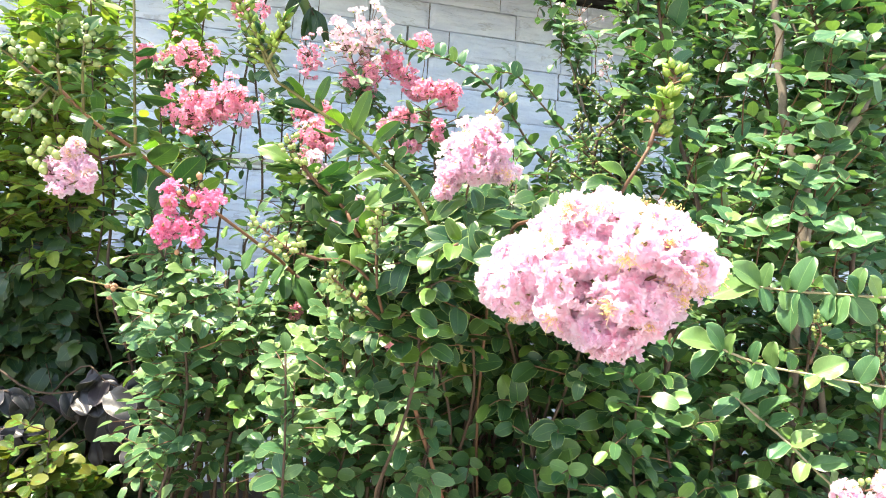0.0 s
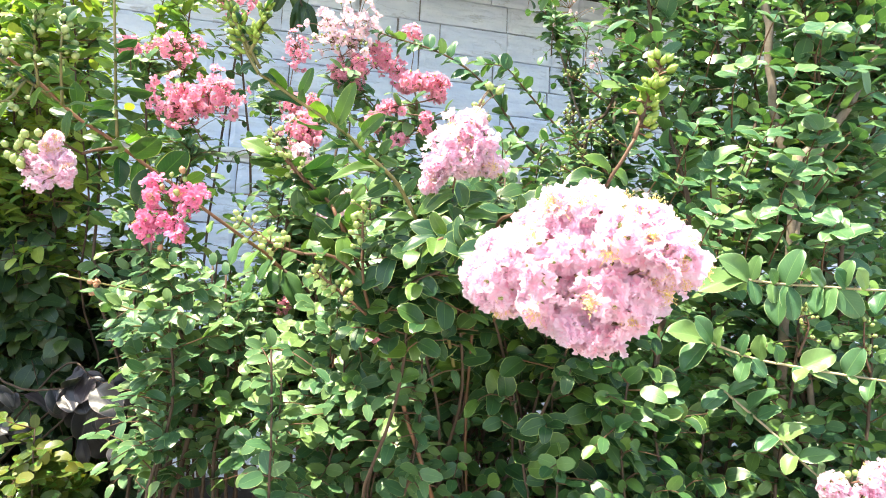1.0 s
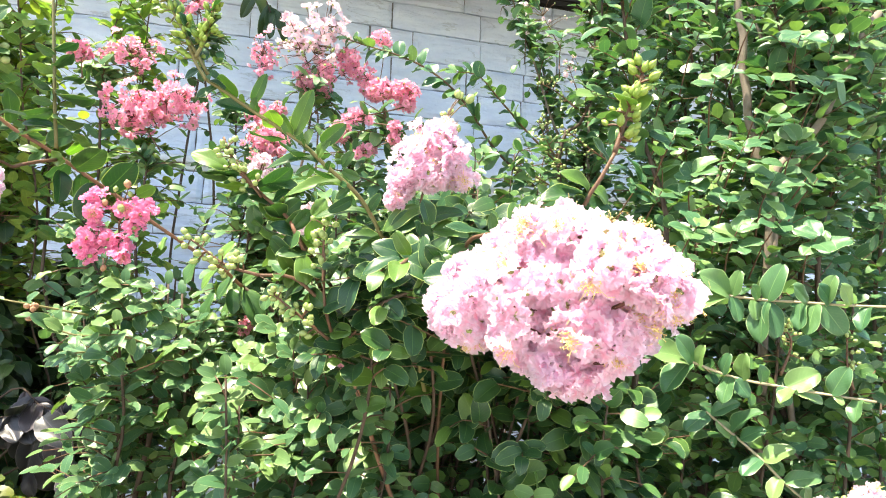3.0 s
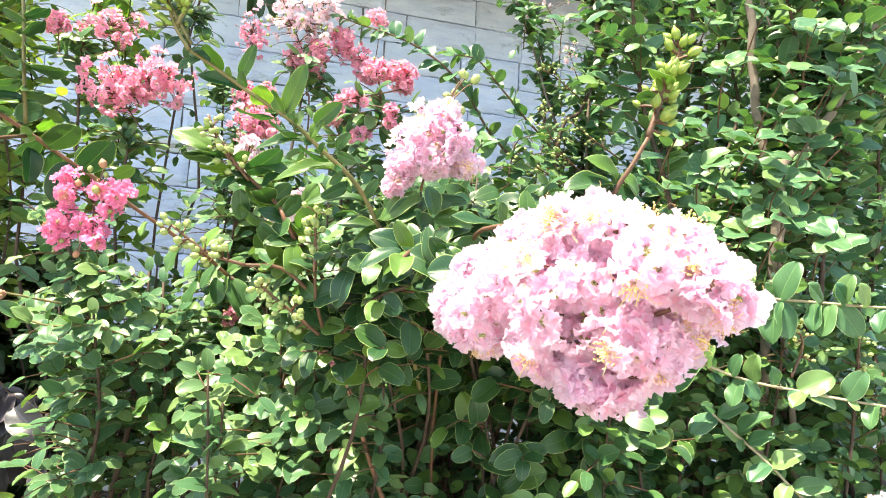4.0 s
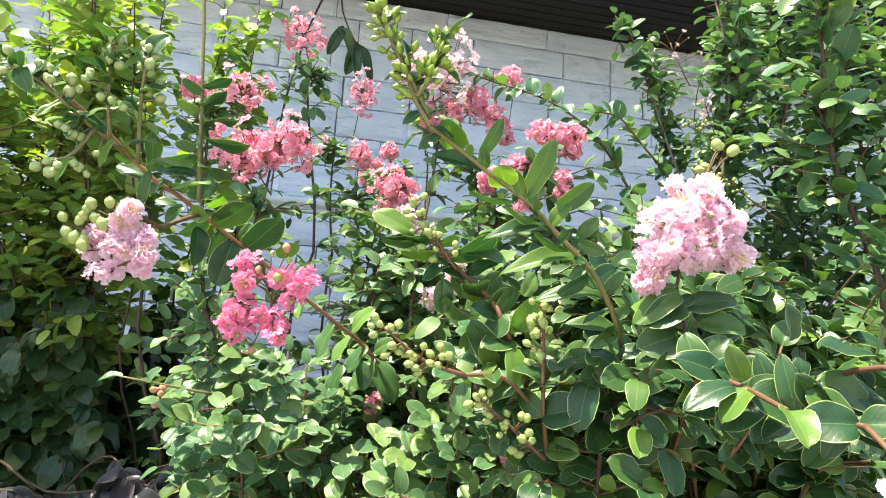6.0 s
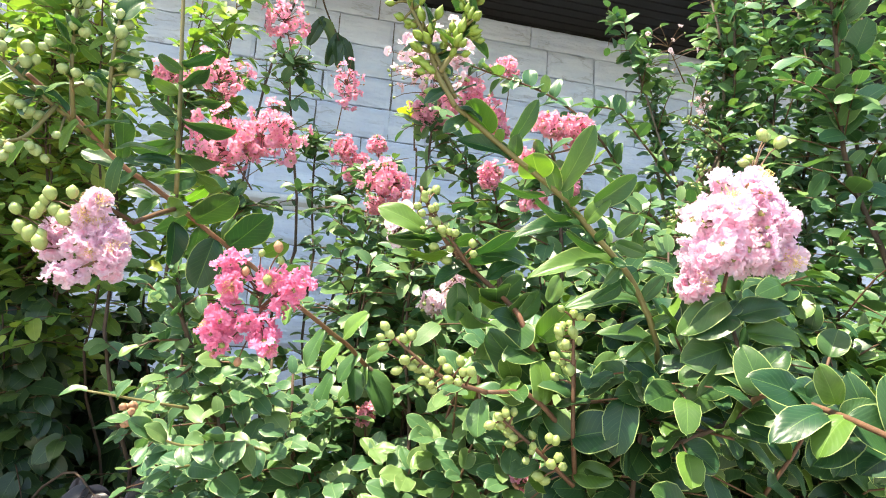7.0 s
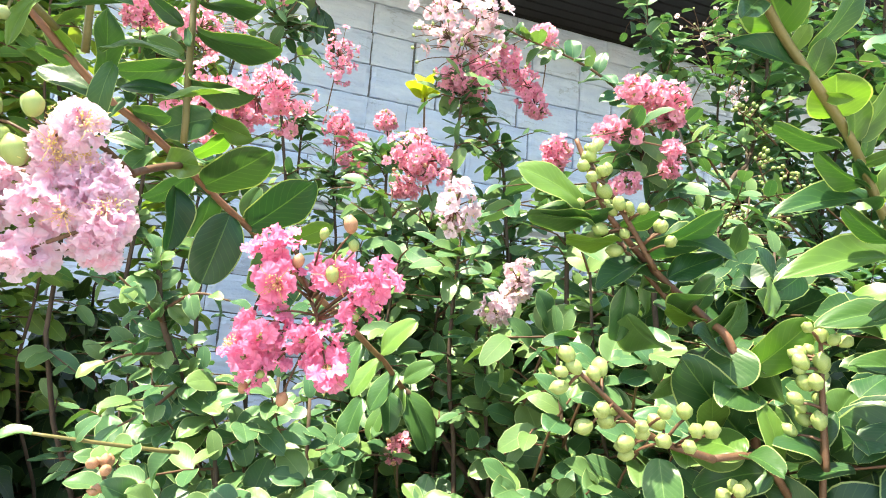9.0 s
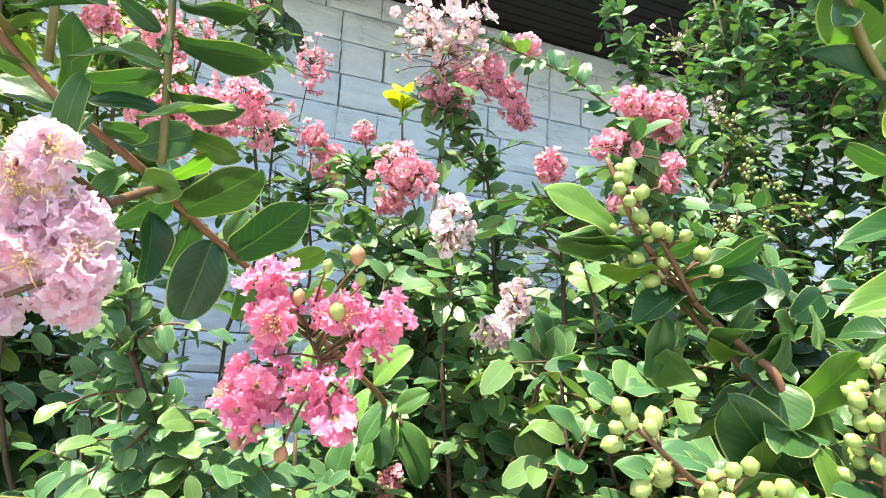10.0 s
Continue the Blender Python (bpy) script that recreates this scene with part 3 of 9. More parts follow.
def spray_of(shrub, name, ends, axis_line, r, material, label):
    """The stalks of a panicle: its axis and a thin stalk to each end; ends are (place, way)."""
    verts, faces = tube(axis_line, r, r * 0.55, 6)
    for at, way in ends:
        root = min(range(len(axis_line)), key=lambda i: (axis_line[i] - at).length + max(0.0, (axis_line[i] - at).z) * 0.5)
        near = axis_line[root]
        line = smooth_line([near, near.lerp(at, 0.6) + Vector((0, 0, (at - near).length * 0.08)), at], 4)
        v, f = tube(line, r * 0.5, r * 0.36, 4)
        o = len(verts)
        verts += v
        faces += [tuple(i + o for i in q) for q in f] + [(root * 6, o, o + 1)]
    return shrub.own(name, mesh_of(name, verts, faces, [material]), label)


def panicle(shrub, foot, lobes, colour, floret, label, buds=0, bud=0.009, bud_at=None, brown=False, toward=(0, -0.1, 0.1), knob_places=(), axis_through=()):
    """A flower head: lobes are (centre, half sizes, number of florets)."""
    rng = shrub.rng
    flowers, knobs = [], []
    for centre, half, count in lobes:
        c, h = Vector(centre), Vector(half)
        for k in range(count):
            z = 1 - 2 * (k + 0.5) / count
            g = k * 2.39996 + rng.uniform(-0.4, 0.4)
            d = Vector((math.cos(g) * math.sqrt(1 - z * z), math.sin(g) * math.sqrt(1 - z * z), z))
            fill = rng.uniform(0.5, 1.22) if colour in ("pink", "rose") else rng.uniform(0.4, 1.5)
            at = c + Vector((d.x * h.x, d.y * h.y, d.z * h.z)) * fill
            flowers.append((at, (d + Vector((rng.gauss(toward[0], 0.3), rng.gauss(toward[1], 0.3), rng.gauss(toward[2], 0.3)))).normalized()))
    for k in range(buds):
        if bud_at:
            c, h = Vector(bud_at[0]), Vector(bud_at[1])
        else:
            c, h = Vector(lobes[0][0]), Vector(lobes[0][1]) * 1.15
        d = Vector((rng.gauss(0, 1), rng.gauss(0, 1), rng.gauss(0, 1))).normalized()
        knobs.append((c + Vector((d.x * h.x, d.y * h.y, d.z * h.z)), (d + Vector((0, 0, 0.4))).normalized()))
    for place in knob_places:
        knobs.append((Vector(place), Vector((rng.gauss(0, 0.3), -0.4, 1)).normalized()))
    top = Vector(axis_through[0] if axis_through else lobes[0][0])
    axis = smooth_line([Vector(foot)] + [Vector(foot).lerp(top, 0.55)] + [top] + [Vector(c) for c in axis_through[1:]] + ([] if axis_through else [Vector(c) for c, _, _ in lobes[1:]]), 8 + 3 * len(lobes))
    head = spray_of(shrub, "panicle", flowers + knobs, axis, 0.0017, TWIG, label)
    for at, way in flowers:
        ob = part("floret", rng.choice(FLORETS[colour]), head)
        s = floret * rng.uniform(0.8, 1.2)
        ob.matrix_basis = Matrix.LocRotScale(at, way.to_track_quat("Z", "Y") @ Matrix.Rotation(rng.uniform(0, 6.28), 3, "Z").to_quaternion(), Vector((s, s, s)))
    for at, way in knobs:
        ob = part("bud", BROWN_BUD if brown and rng.random() < 0.7 else GREEN_BUD, head)
        s = bud * rng.uniform(0.75, 1.2)
        ob.matrix_basis = Matrix.LocRotScale(at, way.to_track_quat("Z", "Y"), Vector((s, s, s)))
    return head


def bud_cluster(shrub, points, count, bud, spread, material=None, start=0.15, shape=None, leafy=0, label="cluster of green flower buds on thin stalks"):
    """Round buds in loose groups on short stalks along a line."""
    rng = shrub.rng
    line = smooth_line(points, 14)
    ends = []
    for k in range(count):
        s = start + (1 - start) * ((k // 3) * 3 + 1.5) / count
        q = min(0.999, s) * 13
        i = int(q)
        at = line[i].lerp(line[i + 1], q - i)
        tan = (line[i + 1] - line[i]).normalized()
        d = Vector((rng.gauss(0, 1), rng.gauss(0, 1), rng.gauss(0, 1)))
        d = (d - tan * d.dot(tan)).normalized()
        if k % 3:
            d = (d * 0.6 + ends[-1][1]).normalized()
        way = (d + tan * 0.6).normalized()
        ends.append((at + way * spread * rng.uniform(0.5, 1.1) * (1.1 - 0.5 * s), way))
    ends.append((line[-1], (line[-1] - line[-2]).normalized()))
    head = spray_of(shrub, "bud_spike", ends, line, 0.0021, material or TWIG, label)
    for at, way in ends:
        ob = part("bud", shape or GREEN_BUD, head)
        s = bud * rng.uniform(0.75, 1.15)
        ob.matrix_basis = Matrix.LocRotScale(at, way.to_track_quat("Z", "Y"), Vector((s, s, s)))
    for k in range(leafy):
        at, way = ends[(k * 7 + 3) % len(ends)]
        base = min(line, key=lambda q: (q - at).length)
        shrub.leaf(base, way + Vector((rng.gauss(0, 0.4), rng.gauss(0, 0.4), 0.1)), (rng.gauss(0, 0.3), -0.6, 0.8), rng.uniform(0.018, 0.03), head, "rose")
    return head


# ---- the plants ----

pink_myrtle = Shrub("crape_myrtle", "crape myrtle with large pale pink crinkled flower heads and glossy leaves", "crape myrtle", (0.428, 0.917, 0), "pink", 21, "crape myrtles")
pink_myrtle.templates, pink_myrtle.lean = MEDIUM, (-0.2, -0.85, 0.6)
pink_myrtle.branch([(0.428, 0.917, 0), (0.342, 1.092, 0.64), (0.259, 1.053, 1.024), (0.214, 0.872, 1.345), (0.19, 0.725, 1.393), (0.175, 0.66, 1.383), (0.153, 0.595, 1.383)], 0.0026, 0.0018, size=0.044, step=0.03, start=0.8, material=TWIG, name='stem', end=False)
panicle(pink_myrtle, (0.153, 0.595, 1.383), [((0.139, 0.544, 1.356), (0.017, 0.009, 0.017), 24), ((0.19, 0.545, 1.403), (0.023, 0.012, 0.015), 22), ((0.151, 0.544, 1.381), (0.018, 0.009, 0.012), 19), ((0.171, 0.479, 1.352), (0.016, 0.01, 0.014), 22), ((0.181, 0.447, 1.364), (0.037, 0.015, 0.023), 43), ((0.15, 0.525, 1.345), (0.024, 0.012, 0.021), 32), ((0.16, 0.497, 1.369), (0.027, 0.013, 0.017), 30), ((0.178, 0.453, 1.403), (0.03, 0.018, 0.015), 32), ((0.204, 0.411, 1.383), (0.026, 0.013, 0.016), 32), ((0.214, 0.392, 1.369), (0.01, 0.006, 0.011), 19), ((0.173, 0.479, 1.33), (0.027, 0.014, 0.012), 24), ((0.192, 0.452, 1.316), (0.019, 0.009, 0.01), 22), ((0.202, 0.424, 1.345), (0.019, 0.01, 0.013), 24), ((0.167, 0.475, 1.387), (0.02, 0.012, 0.012), 22), ((0.219, 0.428, 1.347), (0.011, 0.007, 0.009), 18), ((0.207, 0.433, 1.332), (0.011, 0.007, 0.009), 16), ((0.239, 0.422, 1.362), (0.011, 0.007, 0.009), 12)], "pink", 0.0245, "large pale pink crinkled flower head", buds=3, bud=0.011)
pink_myrtle.branch([(0.19, 0.725, 1.393), (0.181, 0.667, 1.401), (0.169, 0.594, 1.417), (0.212, 0.513, 1.418), (0.226, 0.492, 1.443), (0.24, 0.487, 1.47)], .0022, .0014, material=TWIG, leaves=False)
pink_myrtle.single((0.206, 0.5, 1.415), (0.18, 0.491, 1.406), (0, -0.5, 0.9))
pink_myrtle.single((0.222, 0.5, 1.438), (0.189, 0.49, 1.444), (0.1, -0.6, 0.8))
pink_myrtle.single((0.225, 0.499, 1.443), (0.207, 0.49, 1.459), (0.4, -0.8, 0.4), 1.1)
pink_myrtle.single((0.229, 0.499, 1.448), (0.24, 0.49, 1.437), (0.1, -0.8, 0.5), 1.2)
pink_myrtle.single((0.237, 0.499, 1.458), (0.252, 0.489, 1.467), (0, -0.6, 0.8))
pink_myrtle.single((0.217, 0.5, 1.433), (0.244, 0.49, 1.43), (0.1, -0.8, 0.5), 1.1)
pink_myrtle.single((0.242, 0.499, 1.466), (0.224, 0.489, 1.482), (0.3, -0.8, 0.4), 0.9)
pink_myrtle.single((0.201, 0.501, 1.408), (0.173, 0.491, 1.411), (0, -0.6, 0.8))
pink_myrtle.single((0.157, 0.684, 1.398), (0.113, 0.671, 1.41), (0, -0.8, 0.6), 1.1)
pink_myrtle.single((0.164, 0.684, 1.395), (0.128, 0.672, 1.39), (0, -0.6, 0.8))
pink_myrtle.single((0.176, 0.684, 1.382), (0.146, 0.672, 1.368), (0, -0.6, 0.8))
pink_myrtle.single((0.208, 0.684, 1.381), (0.169, 0.672, 1.373), (0, -0.8, 0.6), 1.2)
pink_myrtle.single((0.219, 0.684, 1.367), (0.188, 0.673, 1.352), (0, -0.7, 0.7))
pink_myrtle.single((0.137, 0.628, 1.387), (0.121, 0.615, 1.412), (-0.6, -0.7, 0.3), 0.9)
pink_myrtle.single((0.152, 0.628, 1.389), (0.129, 0.615, 1.408), (-0.5, -0.7, 0.3))
pink_myrtle.single((0.188, 0.627, 1.391), (0.153, 0.615, 1.41), (0.2, -0.9, 0.4), 1.1)
pink_myrtle.single((0.197, 0.627, 1.391), (0.166, 0.615, 1.41), (0.2, -0.9, 0.4), 1.2)
pink_myrtle.single((0.218, 0.627, 1.397), (0.197, 0.614, 1.417), (-0.3, -0.8, 0.3))
pink_myrtle.single((0.194, 0.626, 1.422), (0.145, 0.614, 1.429), (0, -0.5, 0.9), 0.9)
pink_myrtle.single((0.194, 0.626, 1.424), (0.189, 0.614, 1.443), (0.3, -0.9, 0.3), 1.3)
pink_myrtle.single((0.215, 0.626, 1.427), (0.22, 0.613, 1.454), (0.2, -0.9, 0.3), 1.3)
pink_myrtle.single((0.134, 0.627, 1.429), (0.128, 0.614, 1.45), (0.2, -0.9, 0.3), 1.2)
pink_myrtle.single((0.224, 0.626, 1.423), (0.234, 0.614, 1.413), (0.1, -0.8, 0.5))
bud_cluster(pink_myrtle, [(0.24, 0.487, 1.47), (0.251, 0.486, 1.503), (0.262, 0.485, 1.533)], 50, 0.0072, 0.013, start=0.0, shape=POINTED_BUD, leafy=6)
pink_myrtle.branch([(0.102, 0.792, 1.352), (0.165, 0.774, 1.386), (0.153, 0.764, 1.427), (0.156, 0.787, 1.479)], 0.0022, 0.0015, size=0.043, step=0.022, start=0.1, flat=0.5, material=BARK, end=False)
panicle(pink_myrtle, (0.156, 0.787, 1.479), [((0.165, 0.777, 1.536), (0.04, 0.028, 0.024), 34), ((0.159, 0.77, 1.515), (0.028, 0.017, 0.017), 22), ((0.183, 0.769, 1.544), (0.02, 0.012, 0.017), 14), ((0.17, 0.776, 1.566), (0.025, 0.017, 0.011), 14), ((0.125, 0.779, 1.482), (0.008, 0.006, 0.006), 8), ((0.131, 0.778, 1.502), (0.017, 0.012, 0.015), 15), ((0.201, 0.777, 1.513), (0.018, 0.013, 0.013), 15)], "pink", 0.025, "pale pink flower head with yellow stamens", bud_at=((0.197, 0.784, 1.598), (0.014, 0.009, 0.017)), buds=7, bud=0.012)
pink_myrtle.branch([(0.22, 0.98, 1.2), (0.17, 0.9, 1.33), (0.121, 0.825, 1.432), (0.094, 0.81, 1.474), (0.059, 0.795, 1.504), (0.023, 0.782, 1.53), (-0.004, 0.772, 1.545), (-0.032, 0.764, 1.56), (-0.058, 0.757, 1.572), (-0.087, 0.745, 1.583)], 0.003, 0.0019, leaves=False, material=GREEN_TWIG)
pink_myrtle.branch([(-0.087, 0.745, 1.583), (-0.103, 0.745, 1.61), (-0.11, 0.745, 1.64)], 0.002, 0.0014, leaves=False, material=GREEN_TWIG)
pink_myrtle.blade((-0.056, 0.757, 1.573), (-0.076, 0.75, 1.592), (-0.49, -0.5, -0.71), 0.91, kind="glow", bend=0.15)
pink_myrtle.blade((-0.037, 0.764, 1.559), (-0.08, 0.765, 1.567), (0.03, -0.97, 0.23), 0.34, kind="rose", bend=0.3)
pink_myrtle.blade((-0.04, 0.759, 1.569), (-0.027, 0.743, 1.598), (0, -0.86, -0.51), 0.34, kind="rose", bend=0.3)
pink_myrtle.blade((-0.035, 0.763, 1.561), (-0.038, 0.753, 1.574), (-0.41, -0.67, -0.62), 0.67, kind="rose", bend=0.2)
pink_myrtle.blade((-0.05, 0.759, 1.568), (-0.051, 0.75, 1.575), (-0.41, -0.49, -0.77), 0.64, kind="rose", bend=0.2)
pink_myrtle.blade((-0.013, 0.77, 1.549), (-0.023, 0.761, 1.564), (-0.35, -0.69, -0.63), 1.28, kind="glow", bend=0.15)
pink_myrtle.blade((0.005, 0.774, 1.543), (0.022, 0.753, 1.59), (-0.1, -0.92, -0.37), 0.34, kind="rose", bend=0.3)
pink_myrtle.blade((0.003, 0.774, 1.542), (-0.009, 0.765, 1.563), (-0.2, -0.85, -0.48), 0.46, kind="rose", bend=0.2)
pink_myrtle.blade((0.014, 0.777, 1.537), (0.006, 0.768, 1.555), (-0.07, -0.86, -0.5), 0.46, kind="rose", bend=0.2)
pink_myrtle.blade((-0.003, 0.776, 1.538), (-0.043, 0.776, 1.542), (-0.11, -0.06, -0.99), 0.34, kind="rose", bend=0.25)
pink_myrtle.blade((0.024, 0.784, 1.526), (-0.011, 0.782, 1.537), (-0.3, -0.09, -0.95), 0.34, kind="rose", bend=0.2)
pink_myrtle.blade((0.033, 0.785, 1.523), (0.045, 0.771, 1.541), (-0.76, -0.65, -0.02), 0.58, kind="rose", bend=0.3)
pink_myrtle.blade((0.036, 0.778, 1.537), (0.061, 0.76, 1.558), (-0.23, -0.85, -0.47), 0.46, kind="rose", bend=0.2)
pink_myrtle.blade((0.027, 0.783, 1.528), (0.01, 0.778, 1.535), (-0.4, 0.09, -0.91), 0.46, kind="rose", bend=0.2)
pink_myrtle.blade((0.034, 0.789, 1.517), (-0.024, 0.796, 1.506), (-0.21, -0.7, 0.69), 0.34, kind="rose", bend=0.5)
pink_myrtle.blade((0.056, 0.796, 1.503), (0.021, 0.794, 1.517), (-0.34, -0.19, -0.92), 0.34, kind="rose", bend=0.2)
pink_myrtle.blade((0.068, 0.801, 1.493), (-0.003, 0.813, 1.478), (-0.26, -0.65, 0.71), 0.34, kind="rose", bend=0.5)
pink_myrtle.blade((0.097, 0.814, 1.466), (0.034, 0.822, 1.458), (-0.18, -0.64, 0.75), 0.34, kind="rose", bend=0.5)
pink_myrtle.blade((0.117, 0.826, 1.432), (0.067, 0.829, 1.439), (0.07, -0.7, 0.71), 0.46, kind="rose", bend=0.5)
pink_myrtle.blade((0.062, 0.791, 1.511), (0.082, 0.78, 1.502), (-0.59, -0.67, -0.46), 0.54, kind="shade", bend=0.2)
pink_myrtle.blade((0.061, 0.789, 1.516), (0.073, 0.775, 1.531), (-0.56, -0.78, -0.27), 0.53, kind="rose", bend=0.2)
pink_myrtle.blade((0.098, 0.812, 1.469), (0.109, 0.797, 1.489), (-0.57, -0.78, -0.25), 0.46, kind="rose", bend=0.2)
pink_myrtle.blade((0.072, 0.801, 1.493), (0.057, 0.799, 1.478), (0.03, -0.99, 0.1), 0.46, kind="shade", bend=0.2)
pink_myrtle.blade((0.109, 0.819, 1.449), (0.122, 0.806, 1.457), (-0.64, -0.75, -0.18), 0.55, kind="rose", bend=0.2)
pink_myrtle.blade((0.075, 0.804, 1.486), (0.081, 0.793, 1.471), (-0.92, -0.38, -0.06), 0.46, kind="rose")
pink_myrtle.blade((0.079, 0.806, 1.483), (0.049, 0.804, 1.464), (0.26, -0.91, -0.32), 0.42, kind="rose")
pink_myrtle.blade((0.105, 0.817, 1.456), (0.079, 0.814, 1.44), (-0.47, -0.22, 0.85), 0.42, kind="rose")
pink_myrtle.blade((0.116, 0.823, 1.439), (0.089, 0.82, 1.419), (0.09, -1, 0.01), 0.42, kind="shade")
pink_myrtle.blade((0.061, 0.798, 1.498), (0.068, 0.785, 1.492), (-0.86, -0.49, 0.12), 0.48, kind="rose")
pink_myrtle.blade((0.044, 0.791, 1.511), (0.047, 0.777, 1.518), (-0.73, -0.41, -0.55), 0.45, kind="rose")
pink_myrtle.blade((0.016, 0.78, 1.534), (0.018, 0.766, 1.537), (-0.76, -0.26, -0.59), 0.44, kind="rose")
pink_myrtle.blade((-0.025, 0.766, 1.556), (-0.022, 0.754, 1.55), (-0.82, 0.1, -0.57), 0.42, kind="rose")
bud_cluster(pink_myrtle, [(-0.086, 0.75, 1.592), (-0.105, 0.745, 1.622), (-0.124, 0.744, 1.653), (-0.134, 0.743, 1.672)], 56, 0.0075, 0.016, start=0, material=GREEN_TWIG, shape=POINTED_BUD, leafy=7)
bud_cluster(pink_myrtle, [(-0.099, 0.745, 1.607), (-0.089, 0.737, 1.626), (-0.082, 0.727, 1.652)], 32, 0.0075, 0.014, start=0.2, material=GREEN_TWIG, shape=POINTED_BUD, leafy=7)
pink_myrtle.single((-0.089, 0.75, 1.594), (-0.074, 0.74, 1.601), (0.2, -0.6, 0.7), 0.9)
pink_myrtle.single((-0.091, 0.75, 1.598), (-0.109, 0.741, 1.588), (0.2, -0.6, 0.7), 0.9)
pink_myrtle.single((-0.103, 0.75, 1.617), (-0.089, 0.739, 1.634), (0.2, -0.6, 0.7), 0.9)
pink_myrtle.single((-0.106, 0.749, 1.628), (-0.126, 0.74, 1.627), (0.2, -0.6, 0.7), 0.9)
pink_myrtle.single((-0.086, 0.75, 1.585), (-0.066, 0.741, 1.58), (0.2, -0.6, 0.7), 0.9)
pink_myrtle.single((-0.077, 0.75, 1.58), (-0.094, 0.741, 1.563), (0.2, -0.6, 0.7), 0.9)
pink_myrtle.branch([(0.194, 0.831, 1.367), (0.139, 0.725, 1.402), (0.121, 0.66, 1.398), (0.104, 0.596, 1.389)], 0.0022, 0.0016, size=0.042, step=0.05, start=0.1, flat=0.5, material=TWIG)
pink_myrtle.branch([(0.072, 0.875, 1.296), (0.111, 0.849, 1.342), (0.133, 0.815, 1.367), (0.155, 0.775, 1.365)], 0.002, 0.0012, size=0.046, step=0.02, start=0.0, flat=0.4)
pink_myrtle.branch([(0.136, 0.891, 1.294), (0.154, 0.83, 1.395), (0.131, 0.813, 1.442)], 0.002, 0.0012, size=0.046, step=0.02, start=0.0, flat=0.4)
pink_myrtle.branch([(0.23, 0.832, 1.31), (0.255, 0.814, 1.363), (0.285, 0.812, 1.434)], 0.002, 0.0012, size=0.046, step=0.02, start=0.0, flat=0.4)
pink_myrtle.single((0.162, 0.78, 1.458), (0.198, 0.761, 1.48), (0, -0.6, 0.6), 1.1)
pink_myrtle.single((0.172, 0.78, 1.441), (0.118, 0.763, 1.427), (0, -1, 0.3), 1.2)
pink_myrtle.single((0.176, 0.78, 1.428), (0.2, 0.761, 1.45), (0, -0.7, 0.5))
pink_myrtle.single((0.158, 0.781, 1.416), (0.19, 0.763, 1.403), (0, -0.6, 0.8))
pink_myrtle.single((0.155, 0.781, 1.417), (0.124, 0.763, 1.398), (0.1, -0.9, 0.2))
pink_myrtle.single((0.188, 0.782, 1.384), (0.204, 0.763, 1.39), (0, -0.5, 0.9))
pink_myrtle.single((0.159, 0.78, 1.463), (0.12, 0.762, 1.449), (0.1, -0.8, 0.5), 1.1)
pink_myrtle.single((0.17, 0.78, 1.446), (0.211, 0.761, 1.449), (0.1, -0.8, 0.5))
pink_myrtle.single((0.181, 0.78, 1.424), (0.178, 0.763, 1.384), (0.2, -1, 0.1))
pink_myrtle.single((0.15, 0.781, 1.408), (0.11, 0.764, 1.388), (0, -0.9, 0.3))
pink_myrtle.single((0.154, 0.779, 1.472), (0.109, 0.762, 1.457), (0, -0.7, 0.6))
pink_myrtle.single((0.176, 0.781, 1.4), (0.154, 0.764, 1.369), (0.1, -1, 0.1))
pink_myrtle.single((0.121, 0.652, 1.403), (0.104, 0.639, 1.419), (-0.6, -0.7, 0.3))
pink_myrtle.single((0.144, 0.652, 1.39), (0.126, 0.639, 1.412), (-0.6, -0.7, 0.3))
pink_myrtle.single((0.132, 0.652, 1.389), (0.096, 0.64, 1.377), (0.1, -0.6, 0.8))
pink_myrtle.single((0.167, 0.652, 1.38), (0.132, 0.64, 1.378), (0.1, -0.6, 0.8), 1.1)
pink_myrtle.single((0.125, 0.652, 1.396), (0.132, 0.639, 1.409), (-0.2, -0.7, 0.7))
pink_myrtle.single((0.113, 0.652, 1.398), (0.076, 0.64, 1.399), (0, -0.5, 0.9))
pink_myrtle.single((0.164, 0.652, 1.384), (0.149, 0.64, 1.364), (0.1, -0.9, 0.3))
pink_myrtle.branch([(0.072, 0.875, 1.296), (0.053, 0.841, 1.35), (0.047, 0.831, 1.417)], 0.0025, 0.0015, size=0.044, step=0.03, start=0.0, end=False)
bud_cluster(pink_myrtle, [(0.049, 0.832, 1.379), (0.047, 0.831, 1.417), (0.046, 0.83, 1.45)], 22, 0.0095, 0.019, start=0.1)
pink_myrtle.branch([(0.061, 0.857, 1.348), (0.016, 0.84, 1.383), (-0.026, 0.832, 1.386)], 0.0025, 0.0018, size=0.044, step=0.028, start=0.0, end=False)
bud_cluster(pink_myrtle, [(-0.026, 0.832, 1.386), (-0.065, 0.832, 1.397), (-0.104, 0.832, 1.424)], 24, 0.0095, 0.021, start=0.05)
bud_cluster(pink_myrtle, [(0.06, 0.851, 1.312), (0.024, 0.842, 1.34), (-0.008, 0.841, 1.364)], 22, 0.0095, 0.02, start=0.05)
bud_cluster(pink_myrtle, [(0.053, 0.841, 1.355), (0.069, 0.832, 1.362), (0.098, 0.832, 1.367)], 6, 0.01, 0.008, start=0.6)
pink_myrtle.branch([(0.064, 0.873, 1.373), (0.017, 0.871, 1.438), (-0.018, 0.878, 1.473), (-0.048, 0.886, 1.506)], 0.0024, 0.0018, size=0.045, step=0.026, start=0.05, end=False)
